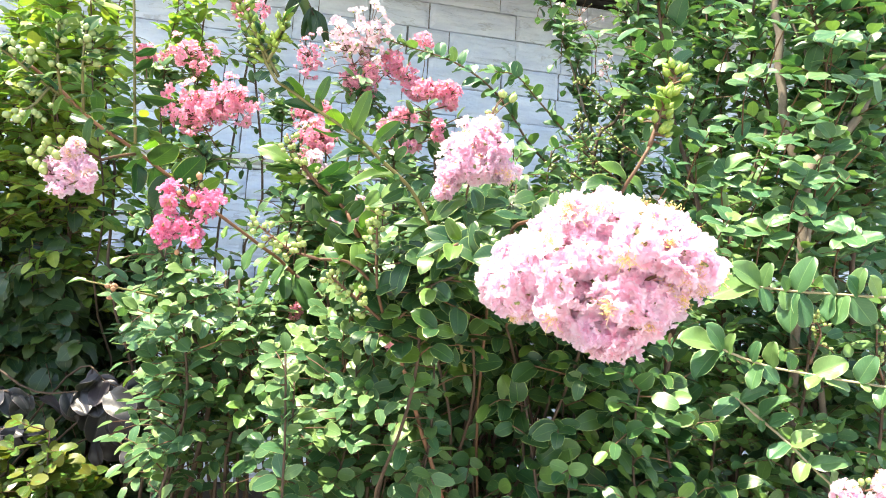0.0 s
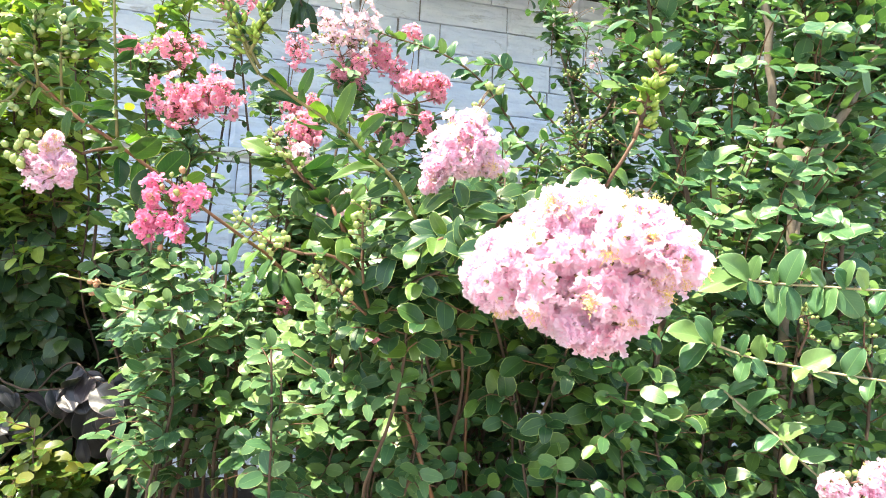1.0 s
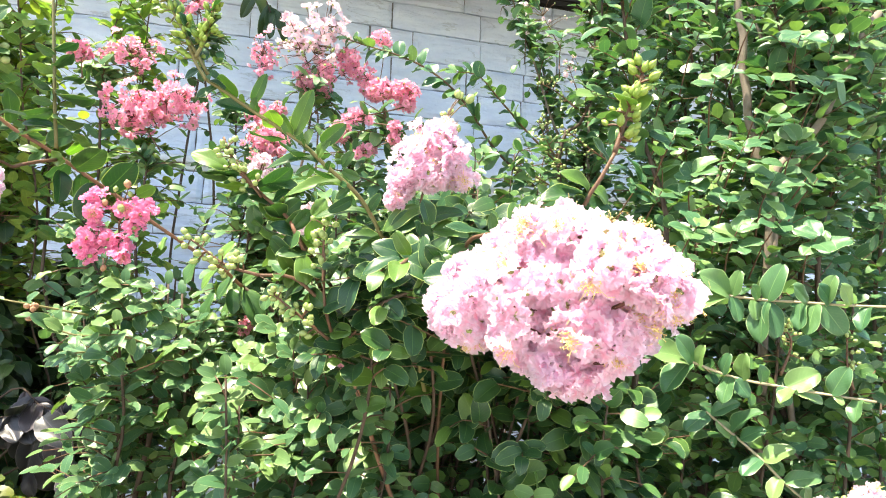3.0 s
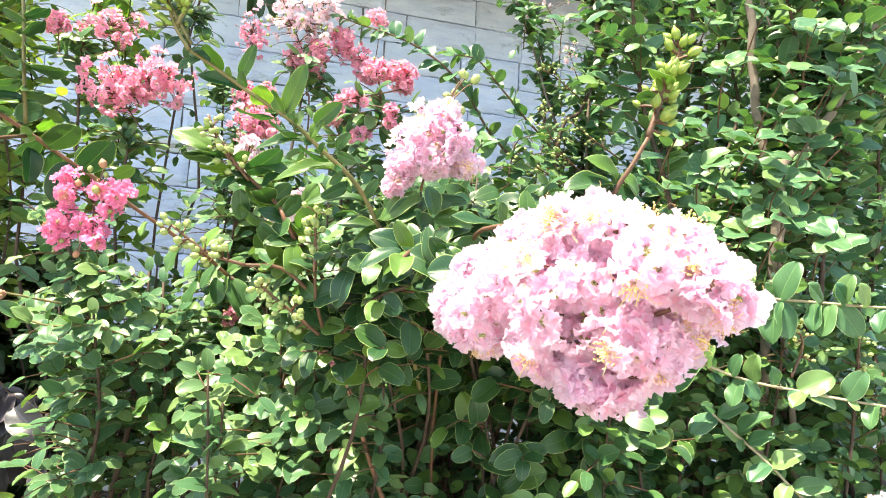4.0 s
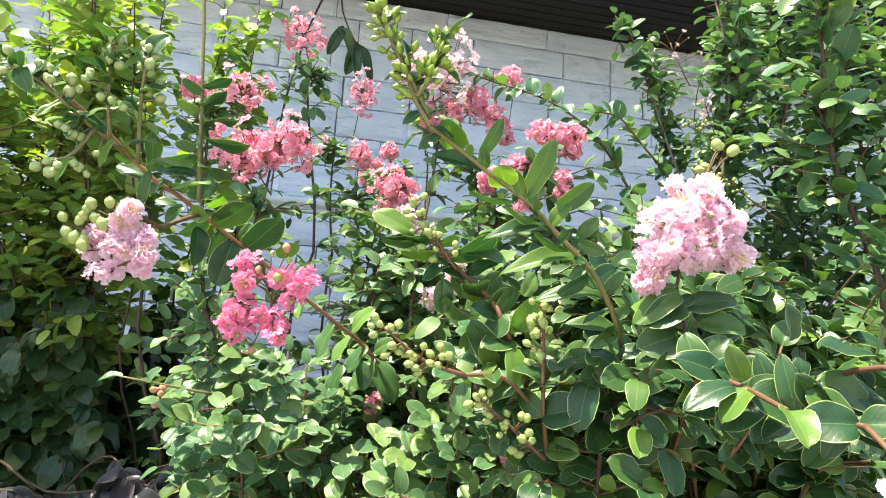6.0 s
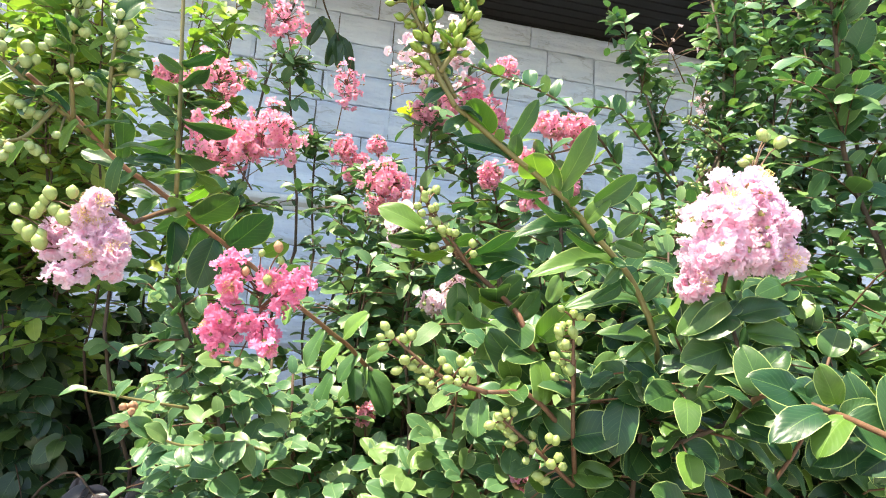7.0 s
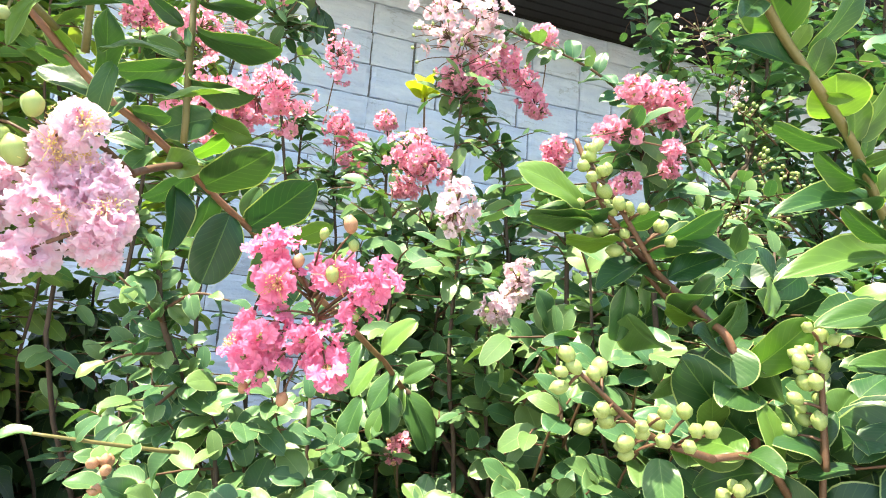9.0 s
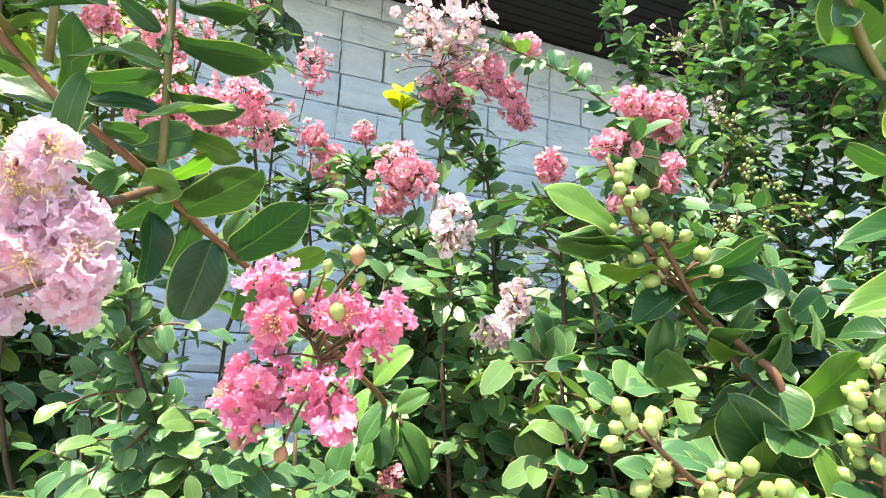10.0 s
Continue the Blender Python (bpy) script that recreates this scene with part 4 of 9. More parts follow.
bud_cluster(pink_myrtle, [(-0.032, 0.872, 1.487), (-0.056, 0.868, 1.515), (-0.078, 0.872, 1.546)], 26, 0.0092, 0.021, start=0)
pink_myrtle.stem([(0.43, 1.165, 0), (0.257, 1.038, 0.878), (0.197, 0.926, 1.305), (0.195, 0.894, 1.42)], 0.0035, 0.0015, twig=0.11, gap=0.02, size=0.043, step=0.026, start=0.62)
pink_myrtle.stem([(0.364, 1.166, 0), (0.145, 1.079, 0.929), (0.188, 1.027, 1.394), (0.186, 0.995, 1.509)], 0.0035, 0.0015, twig=0.11, gap=0.02, size=0.043, step=0.026, start=0.62)
pink_myrtle.stem([(0.405, 1.165, 0), (0.511, 1.077, 0.899), (0.51, 1.025, 1.339), (0.508, 0.993, 1.454)], 0.0035, 0.0015, twig=0.11, gap=0.02, size=0.043, step=0.026, start=0.62)
pink_myrtle.stem([(0.415, 1.165, 0), (0.311, 1.082, 0.868), (0.225, 1.036, 1.289), (0.223, 1.004, 1.404)], 0.0035, 0.0015, twig=0.11, gap=0.02, size=0.043, step=0.026, start=0.62)
pink_myrtle.stem([(0.427, 1.165, 0), (0.317, 1.071, 0.934), (0.381, 1.008, 1.401), (0.379, 0.976, 1.516)], 0.0035, 0.0015, twig=0.11, gap=0.02, size=0.043, step=0.026, start=0.62)
pink_myrtle.stem([(0.452, 1.165, 0), (0.29, 1.048, 0.848), (0.152, 0.951, 1.253), (0.15, 0.919, 1.368)], 0.0035, 0.0015, twig=0.11, gap=0.02, size=0.043, step=0.026, start=0.62)
pink_myrtle.stem([(0.468, 1.165, 0), (0.323, 1.04, 0.849), (0.341, 0.932, 1.258), (0.339, 0.9, 1.373)], 0.0035, 0.0015, twig=0.11, gap=0.02, size=0.043, step=0.026, start=0.62)
pink_myrtle.stem([(0.34, 1.166, 0), (0.272, 1.015, 0.856), (0.353, 0.867, 1.27), (0.351, 0.835, 1.385)], 0.0035, 0.0015, twig=0.11, gap=0.02, size=0.043, step=0.026, start=0.62)
pink_myrtle.stem([(0.371, 1.166, 0), (0.436, 1.059, 0.899), (0.459, 0.979, 1.341), (0.457, 0.947, 1.456)], 0.0035, 0.0015, twig=0.11, gap=0.02, size=0.043, step=0.026, start=0.62)
pink_myrtle.stem([(0.426, 1.165, 0), (0.387, 1.056, 0.9), (0.265, 0.972, 1.34), (0.263, 0.94, 1.455)], 0.0035, 0.0015, twig=0.11, gap=0.02, size=0.043, step=0.026, start=0.62)
pink_myrtle.stem([(0.504, 1.164, 0), (0.434, 1.081, 0.845), (0.403, 1.033, 1.25), (0.401, 1.001, 1.365)], 0.0035, 0.0015, twig=0.11, gap=0.02, size=0.043, step=0.026, start=0.62)
pink_myrtle.stem([(0.488, 1.165, 0), (0.276, 1.092, 0.844), (0.241, 1.058, 1.25), (0.239, 1.026, 1.365)], 0.0035, 0.0015, twig=0.11, gap=0.02, size=0.043, step=0.026, start=0.62)
pink_myrtle.stem([(0.424, 1.165, 0), (0.334, 1.077, 0.921), (0.408, 1.024, 1.377), (0.406, 0.992, 1.492)], 0.0035, 0.0015, twig=0.11, gap=0.02, size=0.043, step=0.026, start=0.62)
pink_myrtle.stem([(0.331, 1.166, 0), (0.315, 1.093, 0.845), (0.21, 1.064, 1.249), (0.208, 1.032, 1.364)], 0.0035, 0.0015, twig=0.11, gap=0.02, size=0.043, step=0.026, start=0.62)
pink_myrtle.stem([(0.462, 1.165, 0), (0.354, 1.03, 0.916), (0.234, 0.908, 1.366), (0.232, 0.876, 1.481)], 0.0035, 0.0015, twig=0.11, gap=0.02, size=0.043, step=0.026, start=0.62)
pink_myrtle.stem([(0.452, 1.165, 0), (0.111, 1.011, 0.868), (0.114, 0.857, 1.291), (0.112, 0.825, 1.406)], 0.0035, 0.0015, twig=0.11, gap=0.02, size=0.043, step=0.026, start=0.62)
pink_myrtle.stem([(0.506, 1.164, 0), (0.344, 1.051, 0.844), (0.411, 0.956, 1.25), (0.409, 0.924, 1.365)], 0.0035, 0.0015, twig=0.11, gap=0.02, size=0.043, step=0.026, start=0.62)
pink_myrtle.stem([(0.428, 0.916, 0.02), (0.35, 0.895, 0.731), (0.294, 0.934, 1.214)], 0.004, 0.002, twig=0.16, gap=0.03, size=0.045, step=0.02, start=0.5, full=1)
pink_myrtle.stem([(0.428, 0.916, 0.02), (0.419, 0.911, 0.732), (0.409, 0.949, 1.265)], 0.004, 0.002, twig=0.16, gap=0.03, size=0.045, step=0.02, start=0.5, full=1)
pink_myrtle.stem([(0.428, 0.916, 0.02), (0.494, 0.894, 0.733), (0.534, 0.93, 1.266)], 0.004, 0.002, twig=0.16, gap=0.03, size=0.045, step=0.02, start=0.5, full=1)
pink_myrtle.branch([(0.2, 1.0, 1.0), (0.09, 0.92, 1.28), (0.05, 0.88, 1.37), (0.012, 0.858, 1.443), (0.003, 0.871, 1.463), (-0.026, 0.879, 1.489), (-0.06, 0.876, 1.516), (-0.077, 0.876, 1.546), (-0.084, 0.878, 1.562)], 0.0034, 0.0014, leaves=False, material=RED_TWIG)
pink_myrtle.blade((-0.078, 0.88, 1.522), (-0.121, 0.882, 1.539), (0.13, -0.88, 0.45), 0.56, kind="rose", bend=0.4)
pink_myrtle.blade((-0.072, 0.879, 1.514), (-0.109, 0.889, 1.513), (-0.07, -0.4, -0.91), 0.56, kind="pink", bend=0.2)
pink_myrtle.blade((-0.067, 0.879, 1.508), (-0.107, 0.888, 1.514), (-0.02, -0.61, 0.79), 0.56, kind="rose", bend=0.3)
pink_myrtle.blade((-0.058, 0.875, 1.52), (-0.082, 0.877, 1.515), (0.15, -0.46, -0.87), 0.56, kind="rose", bend=0.2)
pink_myrtle.blade((-0.054, 0.877, 1.511), (-0.034, 0.865, 1.52), (0.01, -0.59, -0.81), 0.56, kind="rose", bend=0.2)
pink_myrtle.blade((-0.037, 0.878, 1.499), (0.002, 0.853, 1.524), (0.13, -0.58, -0.8), 0.56, kind="rose", bend=0.3)
pink_myrtle.blade((-0.025, 0.874, 1.506), (0.014, 0.856, 1.497), (-0.21, -0.75, 0.63), 0.56, kind="rose", bend=0.5)
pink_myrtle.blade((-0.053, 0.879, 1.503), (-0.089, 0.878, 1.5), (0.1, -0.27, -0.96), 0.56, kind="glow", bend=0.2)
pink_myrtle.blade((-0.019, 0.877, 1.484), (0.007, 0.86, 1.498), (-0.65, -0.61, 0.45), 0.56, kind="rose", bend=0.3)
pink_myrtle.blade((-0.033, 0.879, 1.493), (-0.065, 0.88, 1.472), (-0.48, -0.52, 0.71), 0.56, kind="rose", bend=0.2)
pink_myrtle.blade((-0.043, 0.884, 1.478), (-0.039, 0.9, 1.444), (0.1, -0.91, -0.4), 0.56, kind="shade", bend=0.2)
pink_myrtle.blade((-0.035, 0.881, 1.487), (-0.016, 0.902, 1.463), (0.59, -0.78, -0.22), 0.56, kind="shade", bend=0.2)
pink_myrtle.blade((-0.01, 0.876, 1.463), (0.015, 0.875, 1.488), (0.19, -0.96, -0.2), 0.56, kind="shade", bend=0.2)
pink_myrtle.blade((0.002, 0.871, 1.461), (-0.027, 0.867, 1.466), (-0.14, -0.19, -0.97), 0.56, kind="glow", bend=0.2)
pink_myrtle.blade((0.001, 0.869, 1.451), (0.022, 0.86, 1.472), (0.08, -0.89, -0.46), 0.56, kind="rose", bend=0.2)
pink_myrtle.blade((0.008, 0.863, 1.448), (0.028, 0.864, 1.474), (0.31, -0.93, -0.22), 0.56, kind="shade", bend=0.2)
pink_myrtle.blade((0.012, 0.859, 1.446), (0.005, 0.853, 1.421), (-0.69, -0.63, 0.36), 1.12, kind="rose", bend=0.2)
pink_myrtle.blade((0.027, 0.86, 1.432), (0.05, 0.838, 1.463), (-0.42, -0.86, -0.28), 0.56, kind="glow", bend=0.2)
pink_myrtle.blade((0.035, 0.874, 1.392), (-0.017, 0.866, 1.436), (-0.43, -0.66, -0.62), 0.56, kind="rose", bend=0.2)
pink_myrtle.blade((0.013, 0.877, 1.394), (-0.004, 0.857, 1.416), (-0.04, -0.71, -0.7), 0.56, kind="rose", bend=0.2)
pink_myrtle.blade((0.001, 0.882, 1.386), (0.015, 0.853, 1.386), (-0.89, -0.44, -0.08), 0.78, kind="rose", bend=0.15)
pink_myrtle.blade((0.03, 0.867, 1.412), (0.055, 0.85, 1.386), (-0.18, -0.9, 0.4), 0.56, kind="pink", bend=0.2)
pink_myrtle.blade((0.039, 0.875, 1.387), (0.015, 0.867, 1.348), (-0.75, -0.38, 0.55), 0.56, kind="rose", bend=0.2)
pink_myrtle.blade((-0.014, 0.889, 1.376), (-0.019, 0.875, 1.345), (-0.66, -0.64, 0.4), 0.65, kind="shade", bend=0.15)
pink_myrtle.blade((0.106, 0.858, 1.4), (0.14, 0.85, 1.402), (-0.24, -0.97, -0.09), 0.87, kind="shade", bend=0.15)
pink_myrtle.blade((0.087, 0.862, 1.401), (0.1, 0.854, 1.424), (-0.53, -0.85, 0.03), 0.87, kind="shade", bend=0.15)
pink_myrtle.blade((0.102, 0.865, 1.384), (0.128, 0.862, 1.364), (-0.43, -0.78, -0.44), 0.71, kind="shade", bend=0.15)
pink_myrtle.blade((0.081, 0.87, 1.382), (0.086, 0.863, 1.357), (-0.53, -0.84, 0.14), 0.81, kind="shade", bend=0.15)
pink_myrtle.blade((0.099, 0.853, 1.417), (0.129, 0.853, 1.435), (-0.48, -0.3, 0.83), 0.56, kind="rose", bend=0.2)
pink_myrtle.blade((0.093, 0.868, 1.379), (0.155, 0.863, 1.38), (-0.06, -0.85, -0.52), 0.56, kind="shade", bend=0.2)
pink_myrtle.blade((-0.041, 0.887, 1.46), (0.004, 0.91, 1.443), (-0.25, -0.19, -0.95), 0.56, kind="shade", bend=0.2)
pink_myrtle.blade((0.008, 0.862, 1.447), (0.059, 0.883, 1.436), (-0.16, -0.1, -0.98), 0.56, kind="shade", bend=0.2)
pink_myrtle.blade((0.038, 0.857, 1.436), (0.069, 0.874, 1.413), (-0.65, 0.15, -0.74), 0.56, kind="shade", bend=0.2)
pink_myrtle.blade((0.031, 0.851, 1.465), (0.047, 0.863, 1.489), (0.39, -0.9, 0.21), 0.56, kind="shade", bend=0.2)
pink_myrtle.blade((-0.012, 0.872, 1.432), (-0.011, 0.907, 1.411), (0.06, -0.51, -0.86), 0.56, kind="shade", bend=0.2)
pink_myrtle.finish()

rose_myrtle = Shrub("crape_myrtle", "crape myrtle with rose-pink and lilac-pink flower heads on long arching branches", "crape myrtle", (0.179, 1.291, 0), "rose", 33, "crape myrtles")
rose_myrtle.branch([(0.179, 1.291, 0), (0.15, 1.275, 0.643), (0.09, 1.29, 1.134), (-0.01, 1.29, 1.32), (-0.082, 1.256, 1.383)], 0.006, 0.0034, leaves=False, material=BARK, name='stem')
rose_myrtle.branch([(-0.082, 1.256, 1.383), (-0.118, 1.215, 1.413), (-0.162, 1.157, 1.441), (-0.225, 1.105, 1.485), (-0.295, 1.05, 1.532), (-0.346, 1, 1.563), (-0.364, 0.987, 1.574), (-0.402, 0.964, 1.607), (-0.426, 0.935, 1.625), (-0.434, 0.921, 1.631)], 0.0033, 0.0021, leaves=False, material=RED_TWIG)
bud_cluster(rose_myrtle, [(-0.375, 0.919, 1.582), (-0.402, 0.879, 1.6), (-0.426, 0.862, 1.619), (-0.447, 0.853, 1.63)], 19, 0.0105, 0.028, start=0, material=GREEN_TWIG, shape=ROUND_BUD, leafy=11)
bud_cluster(rose_myrtle, [(-0.36, 0.919, 1.572), (-0.354, 0.885, 1.629), (-0.351, 0.876, 1.672)], 15, 0.0105, 0.022, start=0.2, material=GREEN_TWIG, shape=ROUND_BUD, leafy=11)
bud_cluster(rose_myrtle, [(-0.391, 0.887, 1.593), (-0.4, 0.871, 1.561), (-0.411, 0.864, 1.552)], 8, 0.0105, 0.02, start=0.3, material=GREEN_TWIG, shape=ROUND_BUD)
bud_cluster(rose_myrtle, [(-0.383, 0.903, 1.588), (-0.381, 0.878, 1.625), (-0.381, 0.868, 1.672)], 12, 0.0105, 0.022, start=0.2, material=GREEN_TWIG, shape=ROUND_BUD, leafy=11)
rose_myrtle.single((-0.37, 0.894, 1.58), (-0.332, 0.879, 1.588), (0.1, -0.6, 0.8), 0.62)
rose_myrtle.single((-0.376, 0.894, 1.586), (-0.387, 0.88, 1.562), (0.1, -0.6, 0.8), 0.62)
rose_myrtle.single((-0.395, 0.894, 1.596), (-0.41, 0.88, 1.575), (0.1, -0.6, 0.8), 0.62)
rose_myrtle.single((-0.346, 0.895, 1.564), (-0.313, 0.879, 1.578), (0.1, -0.6, 0.8), 0.62)
rose_myrtle.single((-0.405, 0.894, 1.604), (-0.386, 0.878, 1.63), (0.1, -0.6, 0.8), 0.62)
rose_myrtle.single((-0.385, 0.894, 1.592), (-0.409, 0.878, 1.616), (0.1, -0.6, 0.8), 0.62)
rose_myrtle.single((-0.352, 0.893, 1.633), (-0.322, 0.877, 1.647), (0.1, -0.6, 0.8), 0.62)
rose_myrtle.single((-0.352, 0.893, 1.618), (-0.368, 0.878, 1.628), (0.1, -0.6, 0.8), 0.62)
rose_myrtle.single((-0.388, 0.893, 1.633), (-0.399, 0.878, 1.642), (0.1, -0.6, 0.8), 0.62)
rose_myrtle.single((-0.428, 0.894, 1.619), (-0.441, 0.879, 1.596), (0.1, -0.6, 0.8), 0.62)
rose_myrtle.single((-0.339, 0.895, 1.559), (-0.344, 0.88, 1.525), (0.1, -0.6, 0.8), 0.62)
rose_myrtle.single((-0.317, 0.895, 1.543), (-0.278, 0.879, 1.553), (0.1, -0.6, 0.8), 0.62)
rose_myrtle.single((-0.407, 0.895, 1.564), (-0.421, 0.881, 1.543), (0.1, -0.6, 0.8), 0.62)
rose_myrtle.branch([(-0.317, 1, 1.555), (-0.321, 0.985, 1.629), (-0.327, 0.985, 1.681), (-0.334, 0.98, 1.76), (-0.342, 0.975, 1.83)], 0.0025, 0.0018, leaves=False, material=GREEN_TWIG)
rose_myrtle.branch([(-0.318, 1.03, 1.547), (-0.319, 0.94, 1.52), (-0.324, 0.902, 1.506)], 0.0025, 0.002, leaves=False)
panicle(rose_myrtle, (-0.324, 0.902, 1.506), [((-0.336, 0.851, 1.511), (0.006, 0.003, 0.006), 8), ((-0.346, 0.855, 1.5), (0.005, 0.003, 0.003), 6), ((-0.337, 0.859, 1.492), (0.011, 0.005, 0.005), 12), ((-0.367, 0.869, 1.489), (0.008, 0.004, 0.006), 8), ((-0.37, 0.872, 1.475), (0.007, 0.004, 0.004), 6), ((-0.342, 0.858, 1.478), (0.013, 0.006, 0.006), 12), ((-0.323, 0.856, 1.487), (0.005, 0.002, 0.008), 8), ((-0.319, 0.854, 1.473), (0.006, 0.003, 0.006), 8), ((-0.351, 0.862, 1.456), (0.010, 0.005, 0.005), 9), ((-0.323, 0.859, 1.462), (0.006, 0.003, 0.004), 6)], "pink", 0.0185, "lilac-pink flower head with round green buds", bud=0.011, toward=(-0.1, -0.5, 0.3), knob_places=[(-0.391, 0.861, 1.496), (-0.38, 0.858, 1.494), (-0.371, 0.854, 1.504), (-0.366, 0.852, 1.508), (-0.375, 0.856, 1.498), (-0.361, 0.853, 1.496), (-0.352, 0.849, 1.51), (-0.354, 0.853, 1.49), (-0.385, 0.862, 1.482), (-0.382, 0.862, 1.477), (-0.37, 0.859, 1.479), (-0.37, 0.86, 1.471)])
panicle(rose_myrtle, (-0.227, 0.986, 1.47), [((-0.249, 0.957, 1.487), (0.010, 0.005, 0.008), 3), ((-0.245, 0.955, 1.469), (0.011, 0.005, 0.008), 3), ((-0.255, 0.959, 1.463), (0.006, 0.003, 0.006), 1), ((-0.212, 0.957, 1.473), (0.014, 0.007, 0.006), 3), ((-0.188, 0.942, 1.466), (0.011, 0.005, 0.010), 3), ((-0.196, 0.947, 1.449), (0.007, 0.004, 0.008), 2), ((-0.253, 0.957, 1.437), (0.011, 0.006, 0.010), 3), ((-0.26, 0.959, 1.421), (0.011, 0.005, 0.008), 3), ((-0.246, 0.957, 1.412), (0.009, 0.004, 0.008), 2), ((-0.227, 0.953, 1.432), (0.014, 0.007, 0.007), 3), ((-0.208, 0.951, 1.417), (0.011, 0.006, 0.011), 4)], "rose", 0.0245, "loose rose-pink flower head with brown buds and faded stamens", bud=0.0095, brown=True, toward=(-0.1, -0.7, 0.3), knob_places=[(-0.222, 0.945, 1.492), (-0.235, 0.952, 1.473), (-0.212, 0.948, 1.466), (-0.205, 0.94, 1.497), (-0.202, 0.942, 1.486), (-0.258, 0.972, 1.394), (-0.235, 0.968, 1.388)], axis_through=[(-0.218, 0.962, 1.444), (-0.218, 0.962, 1.436)])
rose_myrtle.blade((-0.367, 0.982, 1.581), (-0.367, 0.963, 1.622), (0.91, -0.37, -0.17), 0.56, kind="pink", bend=0.15)
rose_myrtle.blade((-0.369, 0.986, 1.575), (-0.405, 0.986, 1.585), (0.11, -0.88, 0.46), 0.56, kind="pink", bend=0.3)
rose_myrtle.blade((-0.382, 0.975, 1.593), (-0.4, 0.967, 1.611), (-0.31, -0.71, -0.64), 0.56, kind="pink", bend=0.2)
rose_myrtle.blade((-0.383, 0.977, 1.589), (-0.404, 0.973, 1.593), (-0.06, -0.51, -0.86), 0.56, kind="rose", bend=0.2)
rose_myrtle.blade((-0.355, 0.989, 1.575), (-0.37, 0.988, 1.557), (-0.19, -0.95, 0.24), 0.56, kind="rose", bend=0.2)
rose_myrtle.blade((-0.35, 0.994, 1.57), (-0.325, 0.98, 1.566), (-0.33, -0.36, -0.87), 0.56, kind="rose", bend=0.2)
rose_myrtle.blade((-0.343, 1.011, 1.551), (-0.367, 1.008, 1.554), (0.13, -0.8, 0.59), 0.56, kind="rose", bend=0.3)
rose_myrtle.blade((-0.337, 1.015, 1.552), (-0.353, 1.014, 1.53), (-0.2, -0.97, 0.16), 0.56, kind="rose", bend=0.2)
rose_myrtle.blade((-0.33, 1.019, 1.547), (-0.304, 0.995, 1.54), (-0.69, -0.64, -0.32), 0.58, kind="pink", bend=0.15)
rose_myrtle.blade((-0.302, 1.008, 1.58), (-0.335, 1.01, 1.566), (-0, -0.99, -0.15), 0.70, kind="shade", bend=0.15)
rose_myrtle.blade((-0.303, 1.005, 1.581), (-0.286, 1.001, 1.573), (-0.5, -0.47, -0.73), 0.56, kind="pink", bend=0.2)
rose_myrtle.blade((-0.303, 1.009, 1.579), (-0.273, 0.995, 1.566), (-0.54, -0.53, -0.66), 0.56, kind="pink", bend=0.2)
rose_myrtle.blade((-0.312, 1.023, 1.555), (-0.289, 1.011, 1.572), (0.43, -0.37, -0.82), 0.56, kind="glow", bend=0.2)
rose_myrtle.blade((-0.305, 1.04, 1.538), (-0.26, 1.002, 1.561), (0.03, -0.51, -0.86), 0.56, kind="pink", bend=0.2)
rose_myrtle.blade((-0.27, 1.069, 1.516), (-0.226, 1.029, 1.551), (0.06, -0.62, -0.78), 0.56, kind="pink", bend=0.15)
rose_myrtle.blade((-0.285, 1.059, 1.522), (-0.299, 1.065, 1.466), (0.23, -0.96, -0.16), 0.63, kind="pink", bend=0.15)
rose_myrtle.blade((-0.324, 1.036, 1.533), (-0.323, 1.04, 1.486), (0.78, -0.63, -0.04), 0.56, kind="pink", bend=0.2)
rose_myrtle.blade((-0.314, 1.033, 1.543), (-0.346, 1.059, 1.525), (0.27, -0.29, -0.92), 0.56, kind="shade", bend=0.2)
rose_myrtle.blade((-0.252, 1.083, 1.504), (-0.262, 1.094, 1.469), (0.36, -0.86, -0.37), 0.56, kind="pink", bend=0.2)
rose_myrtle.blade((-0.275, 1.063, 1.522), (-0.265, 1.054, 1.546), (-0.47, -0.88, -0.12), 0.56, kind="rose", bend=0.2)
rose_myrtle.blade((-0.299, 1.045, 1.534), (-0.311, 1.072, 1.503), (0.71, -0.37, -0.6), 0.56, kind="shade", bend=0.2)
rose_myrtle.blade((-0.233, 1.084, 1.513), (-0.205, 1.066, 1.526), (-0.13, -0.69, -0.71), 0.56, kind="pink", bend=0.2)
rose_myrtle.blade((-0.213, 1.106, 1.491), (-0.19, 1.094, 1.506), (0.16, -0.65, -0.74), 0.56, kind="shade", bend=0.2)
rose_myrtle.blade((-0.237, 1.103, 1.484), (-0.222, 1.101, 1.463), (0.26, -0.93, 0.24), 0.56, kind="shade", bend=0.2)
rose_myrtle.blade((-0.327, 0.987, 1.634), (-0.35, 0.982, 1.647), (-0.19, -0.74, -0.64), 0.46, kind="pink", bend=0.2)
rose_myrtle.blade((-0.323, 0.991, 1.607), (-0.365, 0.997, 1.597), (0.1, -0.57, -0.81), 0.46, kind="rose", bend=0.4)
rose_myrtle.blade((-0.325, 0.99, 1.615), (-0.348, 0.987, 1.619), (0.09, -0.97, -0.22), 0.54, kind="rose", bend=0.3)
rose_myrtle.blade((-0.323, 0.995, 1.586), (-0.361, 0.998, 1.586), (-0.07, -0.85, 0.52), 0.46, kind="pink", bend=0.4)
